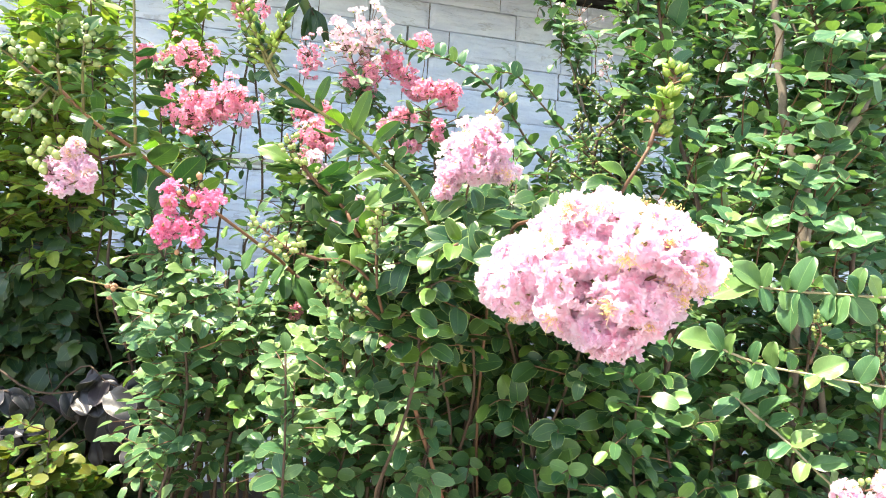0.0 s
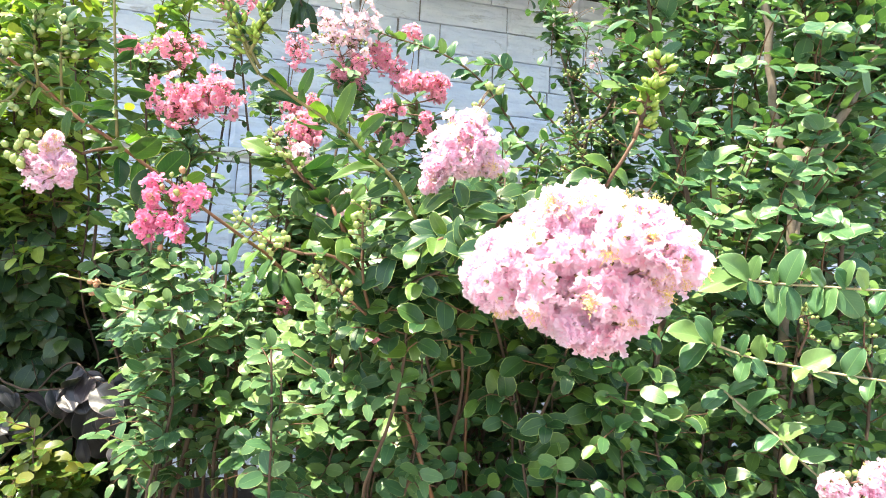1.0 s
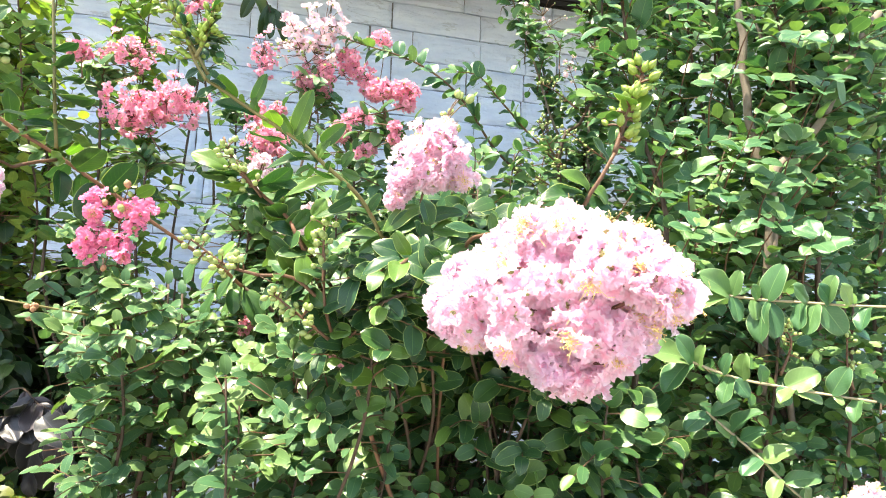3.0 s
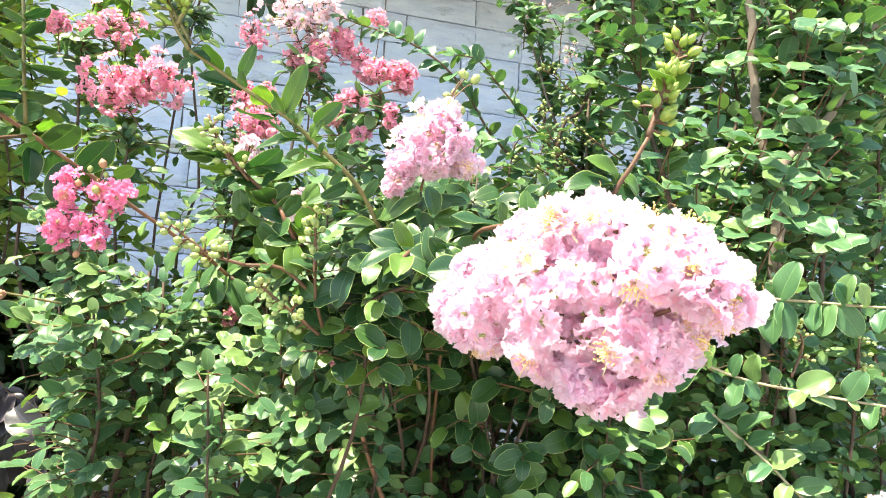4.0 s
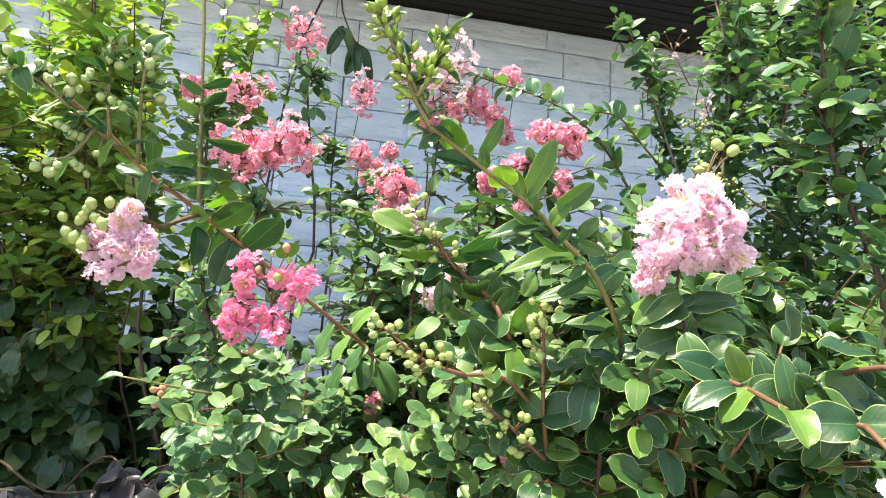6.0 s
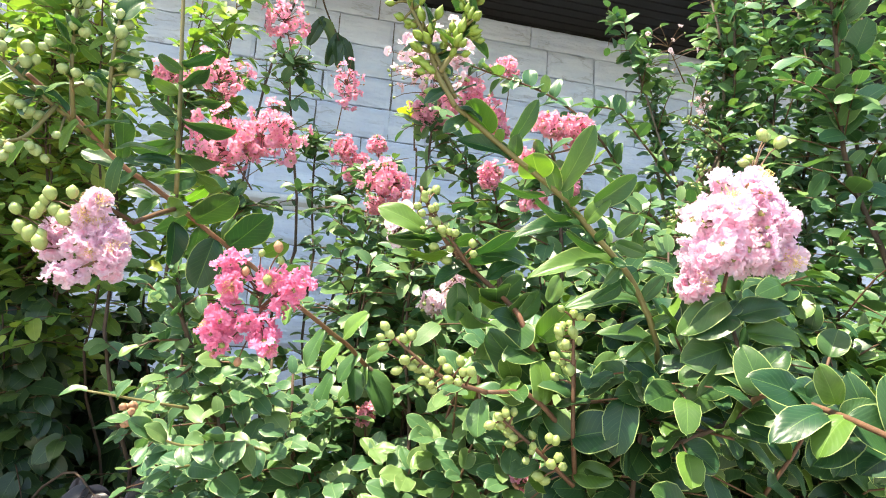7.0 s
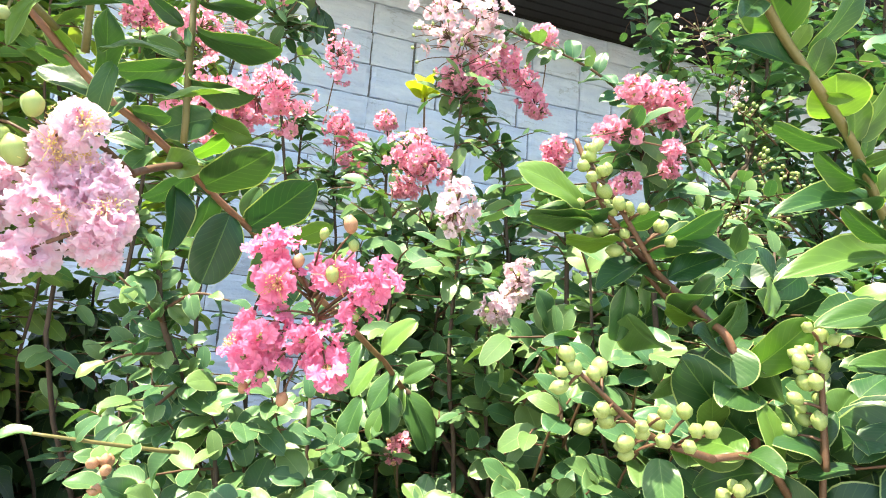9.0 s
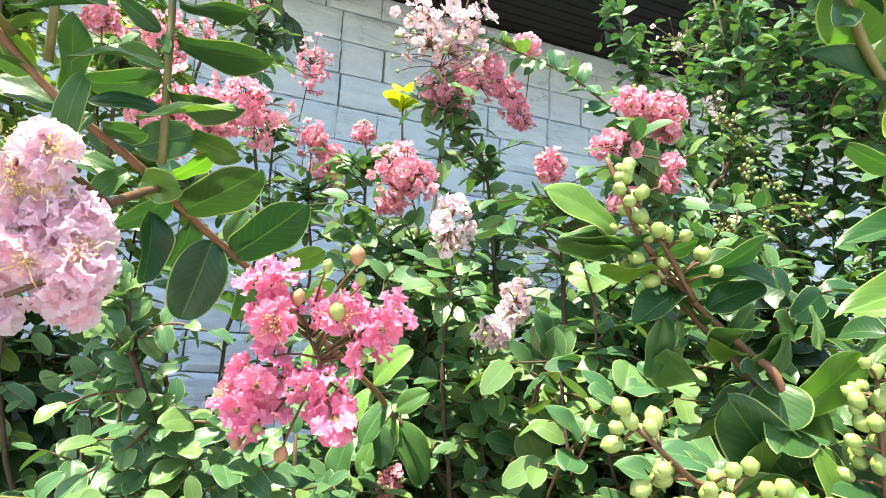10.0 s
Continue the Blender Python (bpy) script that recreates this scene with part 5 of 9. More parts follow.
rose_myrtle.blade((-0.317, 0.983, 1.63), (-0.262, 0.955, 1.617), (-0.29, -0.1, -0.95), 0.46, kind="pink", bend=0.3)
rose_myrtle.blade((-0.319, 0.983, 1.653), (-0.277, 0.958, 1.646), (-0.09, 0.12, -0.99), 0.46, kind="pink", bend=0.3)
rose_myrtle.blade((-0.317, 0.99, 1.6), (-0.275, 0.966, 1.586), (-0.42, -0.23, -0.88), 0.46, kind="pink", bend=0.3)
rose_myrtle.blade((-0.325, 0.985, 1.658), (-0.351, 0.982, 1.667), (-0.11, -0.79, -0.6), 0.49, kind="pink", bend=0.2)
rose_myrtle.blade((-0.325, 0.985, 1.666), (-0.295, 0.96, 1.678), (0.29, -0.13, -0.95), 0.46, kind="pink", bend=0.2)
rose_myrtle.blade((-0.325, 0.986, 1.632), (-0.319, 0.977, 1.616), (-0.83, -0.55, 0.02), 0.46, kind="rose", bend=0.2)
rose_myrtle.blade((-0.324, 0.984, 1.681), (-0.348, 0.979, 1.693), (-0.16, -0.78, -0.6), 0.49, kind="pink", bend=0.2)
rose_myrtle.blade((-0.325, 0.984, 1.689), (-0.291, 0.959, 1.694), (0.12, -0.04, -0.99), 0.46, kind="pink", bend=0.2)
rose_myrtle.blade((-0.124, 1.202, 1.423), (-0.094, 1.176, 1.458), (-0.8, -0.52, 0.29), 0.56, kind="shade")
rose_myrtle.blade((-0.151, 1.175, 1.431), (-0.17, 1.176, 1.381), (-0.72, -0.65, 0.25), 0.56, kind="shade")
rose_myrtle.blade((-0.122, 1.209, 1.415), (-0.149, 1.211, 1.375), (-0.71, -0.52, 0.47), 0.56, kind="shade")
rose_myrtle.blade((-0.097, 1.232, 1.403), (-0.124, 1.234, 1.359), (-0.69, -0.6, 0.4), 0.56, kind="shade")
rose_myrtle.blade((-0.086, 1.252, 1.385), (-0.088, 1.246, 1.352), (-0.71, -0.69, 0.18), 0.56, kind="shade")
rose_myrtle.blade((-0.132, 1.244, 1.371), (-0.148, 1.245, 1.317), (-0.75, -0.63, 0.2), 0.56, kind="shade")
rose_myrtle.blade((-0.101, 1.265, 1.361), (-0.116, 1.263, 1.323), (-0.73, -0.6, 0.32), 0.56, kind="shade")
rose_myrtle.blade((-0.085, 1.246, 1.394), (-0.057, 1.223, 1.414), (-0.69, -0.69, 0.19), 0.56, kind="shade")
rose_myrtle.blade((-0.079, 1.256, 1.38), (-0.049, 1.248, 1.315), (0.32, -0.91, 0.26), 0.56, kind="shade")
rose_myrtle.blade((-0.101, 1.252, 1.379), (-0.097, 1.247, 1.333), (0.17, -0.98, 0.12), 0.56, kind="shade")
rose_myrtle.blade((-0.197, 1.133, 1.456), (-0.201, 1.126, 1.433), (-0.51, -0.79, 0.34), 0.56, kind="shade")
rose_myrtle.blade((-0.223, 1.108, 1.481), (-0.241, 1.105, 1.451), (-0.28, -0.92, 0.27), 0.56)
rose_myrtle.finish()

coral_myrtle = Shrub("crape_myrtle", "tall crape myrtle with coral-pink flower heads before the stone wall", "crape myrtle", (-0.119, 1.521, 0), "coral", 47, "crape myrtles")
coral_myrtle.templates = NARROW
panicle(coral_myrtle, (-0.306, 1.501, 1.689), [((-0.364, 1.49, 1.77), (0.048, 0.034, 0.048), 61), ((-0.277, 1.489, 1.801), (0.053, 0.037, 0.049), 61)], "coral", 0.02352, "coral-pink crinkled flower head", buds=10, bud=0.0065, brown=True)
panicle(coral_myrtle, (0.101, 1.47, 1.797), [((0.011, 1.436, 1.871), (0.025, 0.017, 0.025), 44), ((0.047, 1.424, 1.888), (0.022, 0.014, 0.018), 26), ((0.039, 1.434, 1.847), (0.018, 0.011, 0.014), 16), ((0.106, 1.446, 1.92), (0.024, 0.016, 0.028), 34), ((0.151, 1.451, 1.887), (0.023, 0.015, 0.027), 30), ((0.168, 1.453, 1.856), (0.014, 0.009, 0.01), 10), ((0.174, 1.456, 2.004), (0.023, 0.015, 0.015), 16), ((0.081, 1.438, 1.942), (0.012, 0.008, 0.01), 8)], "coral", 0.02117, "coral-pink crinkled flower head", buds=10, bud=0.0065, brown=True)
panicle(coral_myrtle, (-0.285, 1.749, 2.101), [((-0.308, 1.747, 2.182), (0.048, 0.034, 0.044), 44)], "coral", 0.02352, "coral-pink crinkled flower head", buds=10, bud=0.0065, brown=True)
panicle(coral_myrtle, (-0.158, 1.955, 1.985), [((-0.143, 1.95, 2.131), (0.041, 0.029, 0.06), 33)], "coral", 0.02352, "coral-pink crinkled flower head", buds=10, bud=0.0065, brown=True)
panicle(coral_myrtle, (-0.108, 1.879, 1.746), [((-0.085, 1.876, 1.847), (0.038, 0.027, 0.038), 33)], "coral", 0.02352, "coral-pink crinkled flower head", buds=10, bud=0.0065, brown=True)
panicle(coral_myrtle, (-0.027, 1.402, 1.652), [((-0.068, 1.336, 1.69), (0.033, 0.023, 0.031), 72), ((-0.078, 1.37, 1.652), (0.014, 0.01, 0.006), 16)], "coral", 0.01999, "coral-pink crinkled flower head", buds=10, bud=0.0065, brown=True)
panicle(coral_myrtle, (-0.053, 1.633, 1.801), [((-0.068, 1.632, 1.856), (0.014, 0.01, 0.015), 22)], "coral", 0.02117, "coral-pink crinkled flower head", buds=10, bud=0.0065, brown=True)
panicle(coral_myrtle, (-0.318, 1.499, 1.743), [((-0.328, 1.49, 1.777), (0.018, 0.013, 0.018), 22)], "coral", 0.02352, "coral-pink crinkled flower head", buds=10, bud=0.0065, brown=True)
panicle(coral_myrtle, (0.155, 1.147, 1.697), [((0.141, 1.133, 1.753), (0.016, 0.011, 0.013), 24), ((0.184, 1.134, 1.748), (0.023, 0.015, 0.017), 32), ((0.196, 1.135, 1.728), (0.014, 0.009, 0.009), 13), ((0.107, 1.112, 1.688), (0.018, 0.012, 0.011), 13), ((0.083, 1.119, 1.682), (0.007, 0.004, 0.006), 4), ((0.167, 1.1, 1.672), (0.01, 0.006, 0.007), 9), ((0.163, 1.105, 1.65), (0.008, 0.005, 0.006), 6), ((0.121, 1.118, 1.632), (0.011, 0.007, 0.008), 7), ((0.105, 1.124, 1.624), (0.006, 0.004, 0.006), 4)], "coral", 0.01882, "coral-pink crinkled flower head", buds=10, bud=0.0065, brown=True)
panicle(coral_myrtle, (0.09, 1.214, 1.651), [((0.074, 1.205, 1.683), (0.012, 0.008, 0.015), 28)], "coral", 0.01882, "coral-pink crinkled flower head", buds=10, bud=0.0065, brown=True)
panicle(coral_myrtle, (-0.135, 1.837, 1.815), [((-0.136, 1.834, 1.903), (0.031, 0.022, 0.031), 33), ((-0.092, 1.835, 1.879), (0.018, 0.013, 0.025), 16)], "coral", 0.02234, "coral-pink crinkled flower head", buds=10, bud=0.0065, brown=True)
panicle(coral_myrtle, (-0.467, 1.474, 1.824), [((-0.475, 1.472, 1.888), (0.017, 0.012, 0.017), 28)], "coral", 0.02117, "coral-pink crinkled flower head", buds=10, bud=0.0065, brown=True)
panicle(coral_myrtle, (0.113, 1.062, 1.212), [((0.093, 1.032, 1.275), (0.013, 0.009, 0.016), 12), ((0.131, 1.032, 1.27), (0.009, 0.007, 0.012), 8)], "coral", 0.0165, "small coral-pink flower head", buds=10, bud=0.0065, brown=True)
panicle(coral_myrtle, (-0.073, 1.283, 1.267), [((-0.076, 1.282, 1.314), (0.01, 0.007, 0.013), 14)], "coral", 0.01646, "coral-pink crinkled flower head", buds=10, bud=0.0065, brown=True)
panicle(coral_myrtle, (-0.115, 1.412, 1.025), [((-0.107, 1.41, 1.077), (0.013, 0.009, 0.01), 14)], "coral", 0.01882, "coral-pink crinkled flower head", buds=10, bud=0.0065, brown=True)
panicle(coral_myrtle, (-0.391, 1.594, 1.872), [((-0.411, 1.592, 1.944), (0.06, 0.042, 0.038), 33)], "coral", 0.02352, "coral-pink crinkled flower head", buds=10, bud=0.0065, brown=True)
coral_myrtle.stem([(-0.197, 1.542, 0), (-0.249, 1.525, 0.79), (-0.323, 1.515, 1.531), (-0.325, 1.501, 1.676)], 0.0055, 0.0018, twig=0.13, gap=0.04, size=0.044, step=0.03, start=0.42, material=BARK)
coral_myrtle.stem([(0.046, 1.523, 0), (0.156, 1.499, 0.795), (0.13, 1.484, 1.634), (0.101, 1.47, 1.797)], 0.0055, 0.0018, twig=0.13, gap=0.04, size=0.044, step=0.03, start=0.42, material=BARK)
coral_myrtle.stem([(-0.175, 1.723, 0), (-0.212, 1.758, 0.798), (-0.281, 1.763, 1.939), (-0.284, 1.749, 2.083)], 0.0055, 0.0018, twig=0.13, gap=0.04, size=0.044, step=0.03, start=0.42, material=BARK)
coral_myrtle.stem([(-0.142, 1.865, 0), (-0.159, 1.94, 0.804), (-0.207, 1.968, 1.816), (-0.21, 1.956, 1.96)], 0.0055, 0.0018, twig=0.13, gap=0.04, size=0.044, step=0.03, start=0.42, material=BARK)
coral_myrtle.stem([(-0.062, 1.473, 0), (-0.023, 1.435, 0.79), (-0.022, 1.416, 1.492), (-0.024, 1.402, 1.636)], 0.0055, 0.0018, twig=0.13, gap=0.04, size=0.044, step=0.03, start=0.42, material=BARK)
coral_myrtle.stem([(-0.074, 1.637, 0), (-0.043, 1.647, 0.797), (-0.051, 1.647, 1.656), (-0.053, 1.633, 1.801)], 0.0055, 0.0018, twig=0.13, gap=0.04, size=0.044, step=0.03, start=0.42, material=BARK)
coral_myrtle.stem([(0.018, 1.296, 0), (0.111, 1.207, 0.785), (0.157, 1.16, 1.552), (0.155, 1.147, 1.697)], 0.0055, 0.0018, twig=0.13, gap=0.04, size=0.044, step=0.03, start=0.42, material=BARK)
coral_myrtle.stem([(-0.01, 1.342, 0), (0.062, 1.266, 0.786), (0.093, 1.228, 1.507), (0.09, 1.214, 1.651)], 0.0055, 0.0018, twig=0.13, gap=0.04, size=0.044, step=0.03, start=0.42, material=BARK)
coral_myrtle.stem([(-0.11, 1.78, 0), (-0.103, 1.83, 0.802), (-0.132, 1.851, 1.658), (-0.134, 1.837, 1.803)], 0.0055, 0.0018, twig=0.13, gap=0.04, size=0.044, step=0.03, start=0.42, material=BARK)
coral_myrtle.stem([(-0.257, 1.61, 0), (-0.349, 1.613, 0.791), (-0.46, 1.607, 1.763), (-0.463, 1.593, 1.908)], 0.0055, 0.0018, twig=0.13, gap=0.04, size=0.044, step=0.03, start=0.42, material=BARK)
coral_myrtle.stem([(-0.326, 1.64, 0), (-0.463, 1.651, 0.791), (-0.613, 1.647, 1.819), (-0.616, 1.633, 1.964)], 0.0055, 0.0018, twig=0.13, gap=0.04, size=0.044, step=0.03, start=0.42, material=BARK)
coral_myrtle.stem([(0.032, 1.179, 0), (0.054, 1.148, 0.898), (0.047, 1.132, 1.458)], 0.005, 0.0018, twig=0.14, gap=0.024, size=0.044, step=0.03, start=0.5)
coral_myrtle.stem([(0.092, 1.475, 0), (0.125, 1.475, 0.953), (0.121, 1.458, 1.542)], 0.005, 0.0018, twig=0.14, gap=0.024, size=0.044, step=0.03, start=0.5)
coral_myrtle.stem([(0.08, 1.607, 0), (0.109, 1.62, 1.018), (0.104, 1.602, 1.646)], 0.005, 0.0018, twig=0.14, gap=0.024, size=0.044, step=0.03, start=0.5)
coral_myrtle.stem([(0.164, 1.621, 0), (0.211, 1.639, 0.897), (0.213, 1.624, 1.445)], 0.005, 0.0018, twig=0.14, gap=0.024, size=0.044, step=0.03, start=0.5)
coral_myrtle.stem([(0.162, 1.428, 0), (0.209, 1.423, 0.946), (0.21, 1.406, 1.532)], 0.005, 0.0018, twig=0.14, gap=0.024, size=0.044, step=0.03, start=0.5)
coral_myrtle.stem([(0.28, 1.447, 0), (0.347, 1.445, 0.94), (0.356, 1.428, 1.519)], 0.005, 0.0018, twig=0.14, gap=0.024, size=0.044, step=0.03, start=0.5)
coral_myrtle.stem([(0.266, 1.421, 0), (0.332, 1.417, 0.895), (0.34, 1.401, 1.443)], 0.005, 0.0018, twig=0.14, gap=0.024, size=0.044, step=0.03, start=0.5)
coral_myrtle.stem([(0.164, 1.284, 0), (0.211, 1.263, 0.904), (0.212, 1.248, 1.463)], 0.005, 0.0018, twig=0.14, gap=0.024, size=0.044, step=0.03, start=0.5)
coral_myrtle.stem([(0.136, 1.429, 0), (0.178, 1.426, 0.882), (0.178, 1.41, 1.425)], 0.005, 0.0018, twig=0.14, gap=0.024, size=0.044, step=0.03, start=0.5)
coral_myrtle.stem([(0.22, 1.374, 0), (0.275, 1.362, 0.997), (0.279, 1.344, 1.618)], 0.005, 0.0018, twig=0.14, gap=0.024, size=0.044, step=0.03, start=0.5)
coral_myrtle.stem([(0.254, 1.476, 0), (0.316, 1.474, 1.015), (0.321, 1.457, 1.643)], 0.005, 0.0018, twig=0.14, gap=0.024, size=0.044, step=0.03, start=0.5)
coral_myrtle.stem([(0.278, 1.482, 0), (0.345, 1.481, 1.012), (0.352, 1.463, 1.639)], 0.005, 0.0018, twig=0.14, gap=0.024, size=0.044, step=0.03, start=0.5)
coral_myrtle.stem([(0.186, 1.342, 0), (0.237, 1.329, 0.915), (0.24, 1.313, 1.48)], 0.005, 0.0018, twig=0.14, gap=0.024, size=0.044, step=0.03, start=0.5)
coral_myrtle.stem([(0.238, 1.172, 0), (0.299, 1.141, 0.898), (0.305, 1.125, 1.455)], 0.005, 0.0018, twig=0.14, gap=0.024, size=0.044, step=0.03, start=0.5)
coral_myrtle.stem([(0.046, 1.656, 0), (0.069, 1.677, 0.932), (0.063, 1.661, 1.503)], 0.005, 0.0018, twig=0.14, gap=0.024, size=0.044, step=0.03, start=0.5)
coral_myrtle.stem([(0.114, 1.466, 0), (0.151, 1.465, 0.948), (0.149, 1.449, 1.533)], 0.005, 0.0018, twig=0.14, gap=0.024, size=0.044, step=0.03, start=0.5)
coral_myrtle.stem([(0.125, 1.322, 0), (0.164, 1.306, 0.944), (0.163, 1.289, 1.529)], 0.005, 0.0018, twig=0.14, gap=0.024, size=0.044, step=0.03, start=0.5)
coral_myrtle.stem([(0.145, 1.316, 0), (0.187, 1.3, 0.919), (0.188, 1.283, 1.488)], 0.005, 0.0018, twig=0.14, gap=0.024, size=0.044, step=0.03, start=0.5)
coral_myrtle.stem([(0.13, 1.176, 0), (0.17, 1.145, 0.888), (0.168, 1.129, 1.439)], 0.005, 0.0018, twig=0.14, gap=0.024, size=0.044, step=0.03, start=0.5)
coral_myrtle.stem([(0.223, 1.321, 0), (0.28, 1.304, 0.909), (0.284, 1.288, 1.47)], 0.005, 0.0018, twig=0.14, gap=0.024, size=0.044, step=0.03, start=0.5)
coral_myrtle.stem([(0.09, 1.285, 0), (0.122, 1.266, 0.89), (0.119, 1.25, 1.441)], 0.005, 0.0018, twig=0.14, gap=0.024, size=0.044, step=0.03, start=0.5)
coral_myrtle.stem([(0.092, 1.52, 0), (0.124, 1.525, 0.954), (0.12, 1.508, 1.543)], 0.005, 0.0018, twig=0.14, gap=0.024, size=0.044, step=0.03, start=0.5)
coral_myrtle.stem([(-0.069, 1.408, 0), (-0.067, 1.399, 0.974), (-0.081, 1.382, 1.581)], 0.005, 0.0018, twig=0.13, gap=0.024, size=0.044, step=0.03, start=0.55)
coral_myrtle.stem([(0.308, 1.557, 0), (0.381, 1.565, 1.005), (0.39, 1.547, 1.626)], 0.005, 0.0018, twig=0.13, gap=0.024, size=0.044, step=0.03, start=0.55)
coral_myrtle.stem([(-0.022, 1.499, 0), (-0.012, 1.502, 0.987), (-0.023, 1.485, 1.599)], 0.005, 0.0018, twig=0.13, gap=0.024, size=0.044, step=0.03, start=0.55)
coral_myrtle.stem([(0.213, 1.373, 0), (0.268, 1.362, 0.979), (0.272, 1.345, 1.586)], 0.005, 0.0018, twig=0.13, gap=0.024, size=0.044, step=0.03, start=0.55)
coral_myrtle.stem([(-0.071, 1.366, 0), (-0.07, 1.354, 0.953), (-0.084, 1.337, 1.545)], 0.005, 0.0018, twig=0.13, gap=0.024, size=0.044, step=0.03, start=0.55)
coral_myrtle.stem([(0.173, 1.362, 0), (0.22, 1.349, 0.94), (0.221, 1.333, 1.523)], 0.005, 0.0018, twig=0.13, gap=0.024, size=0.044, step=0.03, start=0.55)
coral_myrtle.stem([(0.022, 1.497, 0), (0.041, 1.5, 0.944), (0.034, 1.483, 1.528)], 0.005, 0.0018, twig=0.13, gap=0.024, size=0.044, step=0.03, start=0.55)
coral_myrtle.stem([(0.163, 1.346, 0), (0.209, 1.331, 0.982), (0.208, 1.314, 1.592)], 0.005, 0.0018, twig=0.13, gap=0.024, size=0.044, step=0.03, start=0.55)
coral_myrtle.stem([(-0.007, 1.389, 0), (0.006, 1.38, 0.937), (-0.003, 1.363, 1.518)], 0.005, 0.0018, twig=0.13, gap=0.024, size=0.044, step=0.03, start=0.55)
coral_myrtle.stem([(0.026, 1.432, 0), (0.044, 1.427, 0.975), (0.036, 1.41, 1.58)], 0.005, 0.0018, twig=0.13, gap=0.024, size=0.044, step=0.03, start=0.55)
coral_myrtle.stem([(0.021, 1.355, 0), (0.04, 1.343, 0.926), (0.032, 1.326, 1.5)], 0.005, 0.0018, twig=0.13, gap=0.024, size=0.044, step=0.03, start=0.55)
coral_myrtle.stem([(-0.068, 1.568, 0), (-0.065, 1.579, 0.931), (-0.079, 1.562, 1.504)], 0.005, 0.0018, twig=0.13, gap=0.024, size=0.044, step=0.03, start=0.55)
coral_myrtle.stem([(0.414, 1.584, 0), (0.506, 1.594, 1.017), (0.521, 1.576, 1.642)], 0.005, 0.0018, twig=0.13, gap=0.024, size=0.044, step=0.03, start=0.55)
coral_myrtle.stem([(0.339, 1.525, 0), (0.416, 1.528, 1.03), (0.426, 1.51, 1.665)], 0.005, 0.0018, twig=0.13, gap=0.024, size=0.044, step=0.03, start=0.55)
coral_myrtle.stem([(0.247, 1.459, 0), (0.309, 1.457, 0.968), (0.314, 1.44, 1.566)], 0.005, 0.0018, twig=0.13, gap=0.024, size=0.044, step=0.03, start=0.55)
coral_myrtle.stem([(-0.014, 1.376, 0), (-0.002, 1.365, 0.973), (-0.013, 1.347, 1.579)], 0.005, 0.0018, twig=0.13, gap=0.024, size=0.044, step=0.03, start=0.55)
coral_myrtle.stem([(-0.056, 1.463, 0), (-0.053, 1.46, 0.979), (-0.066, 1.443, 1.588)], 0.004, 0.0015, twig=0.14, gap=0.024, size=0.046, step=0.028, start=0.55)
coral_myrtle.stem([(0.615, 1.687, 0), (0.742, 1.704, 1.147), (0.769, 1.684, 1.855)], 0.004, 0.0015, twig=0.14, gap=0.024, size=0.046, step=0.028, start=0.55)
coral_myrtle.stem([(0.497, 1.683, 0), (0.605, 1.706, 1), (0.626, 1.688, 1.611)], 0.004, 0.0015, twig=0.14, gap=0.024, size=0.046, step=0.028, start=0.55)
coral_myrtle.stem([(0.258, 1.169, 0), (0.32, 1.134, 0.971), (0.326, 1.117, 1.577)], 0.004, 0.0015, twig=0.14, gap=0.024, size=0.046, step=0.028, start=0.55)
coral_myrtle.stem([(0.3, 1.336, 0), (0.369, 1.319, 1.037), (0.378, 1.3, 1.682)], 0.004, 0.0015, twig=0.14, gap=0.024, size=0.046, step=0.028, start=0.55)
coral_myrtle.stem([(0.29, 1.403, 0), (0.359, 1.393, 1.007), (0.367, 1.375, 1.632)], 0.004, 0.0015, twig=0.14, gap=0.024, size=0.046, step=0.028, start=0.55)
coral_myrtle.stem([(0.449, 1.359, 0), (0.547, 1.345, 1.006), (0.565, 1.327, 1.629)], 0.004, 0.0015, twig=0.14, gap=0.024, size=0.046, step=0.028, start=0.55)
coral_myrtle.stem([(0.078, 1.538, 0), (0.107, 1.545, 0.967), (0.103, 1.528, 1.564)], 0.004, 0.0015, twig=0.14, gap=0.024, size=0.046, step=0.028, start=0.55)
coral_myrtle.stem([(0.278, 1.276, 0), (0.345, 1.253, 1.008), (0.353, 1.235, 1.635)], 0.004, 0.0015, twig=0.14, gap=0.024, size=0.046, step=0.028, start=0.55)
coral_myrtle.stem([(0.132, 1.262, 0), (0.171, 1.239, 0.951), (0.17, 1.222, 1.544)], 0.004, 0.0015, twig=0.14, gap=0.024, size=0.046, step=0.028, start=0.55)
coral_myrtle.stem([(0.55, 1.63, 0), (0.667, 1.646, 0.999), (0.692, 1.628, 1.611)], 0.004, 0.0015, twig=0.14, gap=0.024, size=0.046, step=0.028, start=0.55)
coral_myrtle.stem([(0.503, 1.526, 0), (0.609, 1.528, 1.111), (0.629, 1.508, 1.8)], 0.004, 0.0015, twig=0.14, gap=0.024, size=0.046, step=0.028, start=0.55)
coral_myrtle.stem([(0.364, 1.319, 0), (0.445, 1.299, 1.053), (0.458, 1.281, 1.709)], 0.004, 0.0015, twig=0.14, gap=0.024, size=0.046, step=0.028, start=0.55)
coral_myrtle.stem([(0.08, 1.516, 0), (0.109, 1.519, 1.004), (0.103, 1.501, 1.626)], 0.004, 0.0015, twig=0.14, gap=0.024, size=0.046, step=0.028, start=0.55)
coral_myrtle.stem([(0.053, 1.165, 0), (0.077, 1.13, 0.939), (0.072, 1.113, 1.526)], 0.004, 0.0015, twig=0.14, gap=0.024, size=0.046, step=0.028, start=0.55)
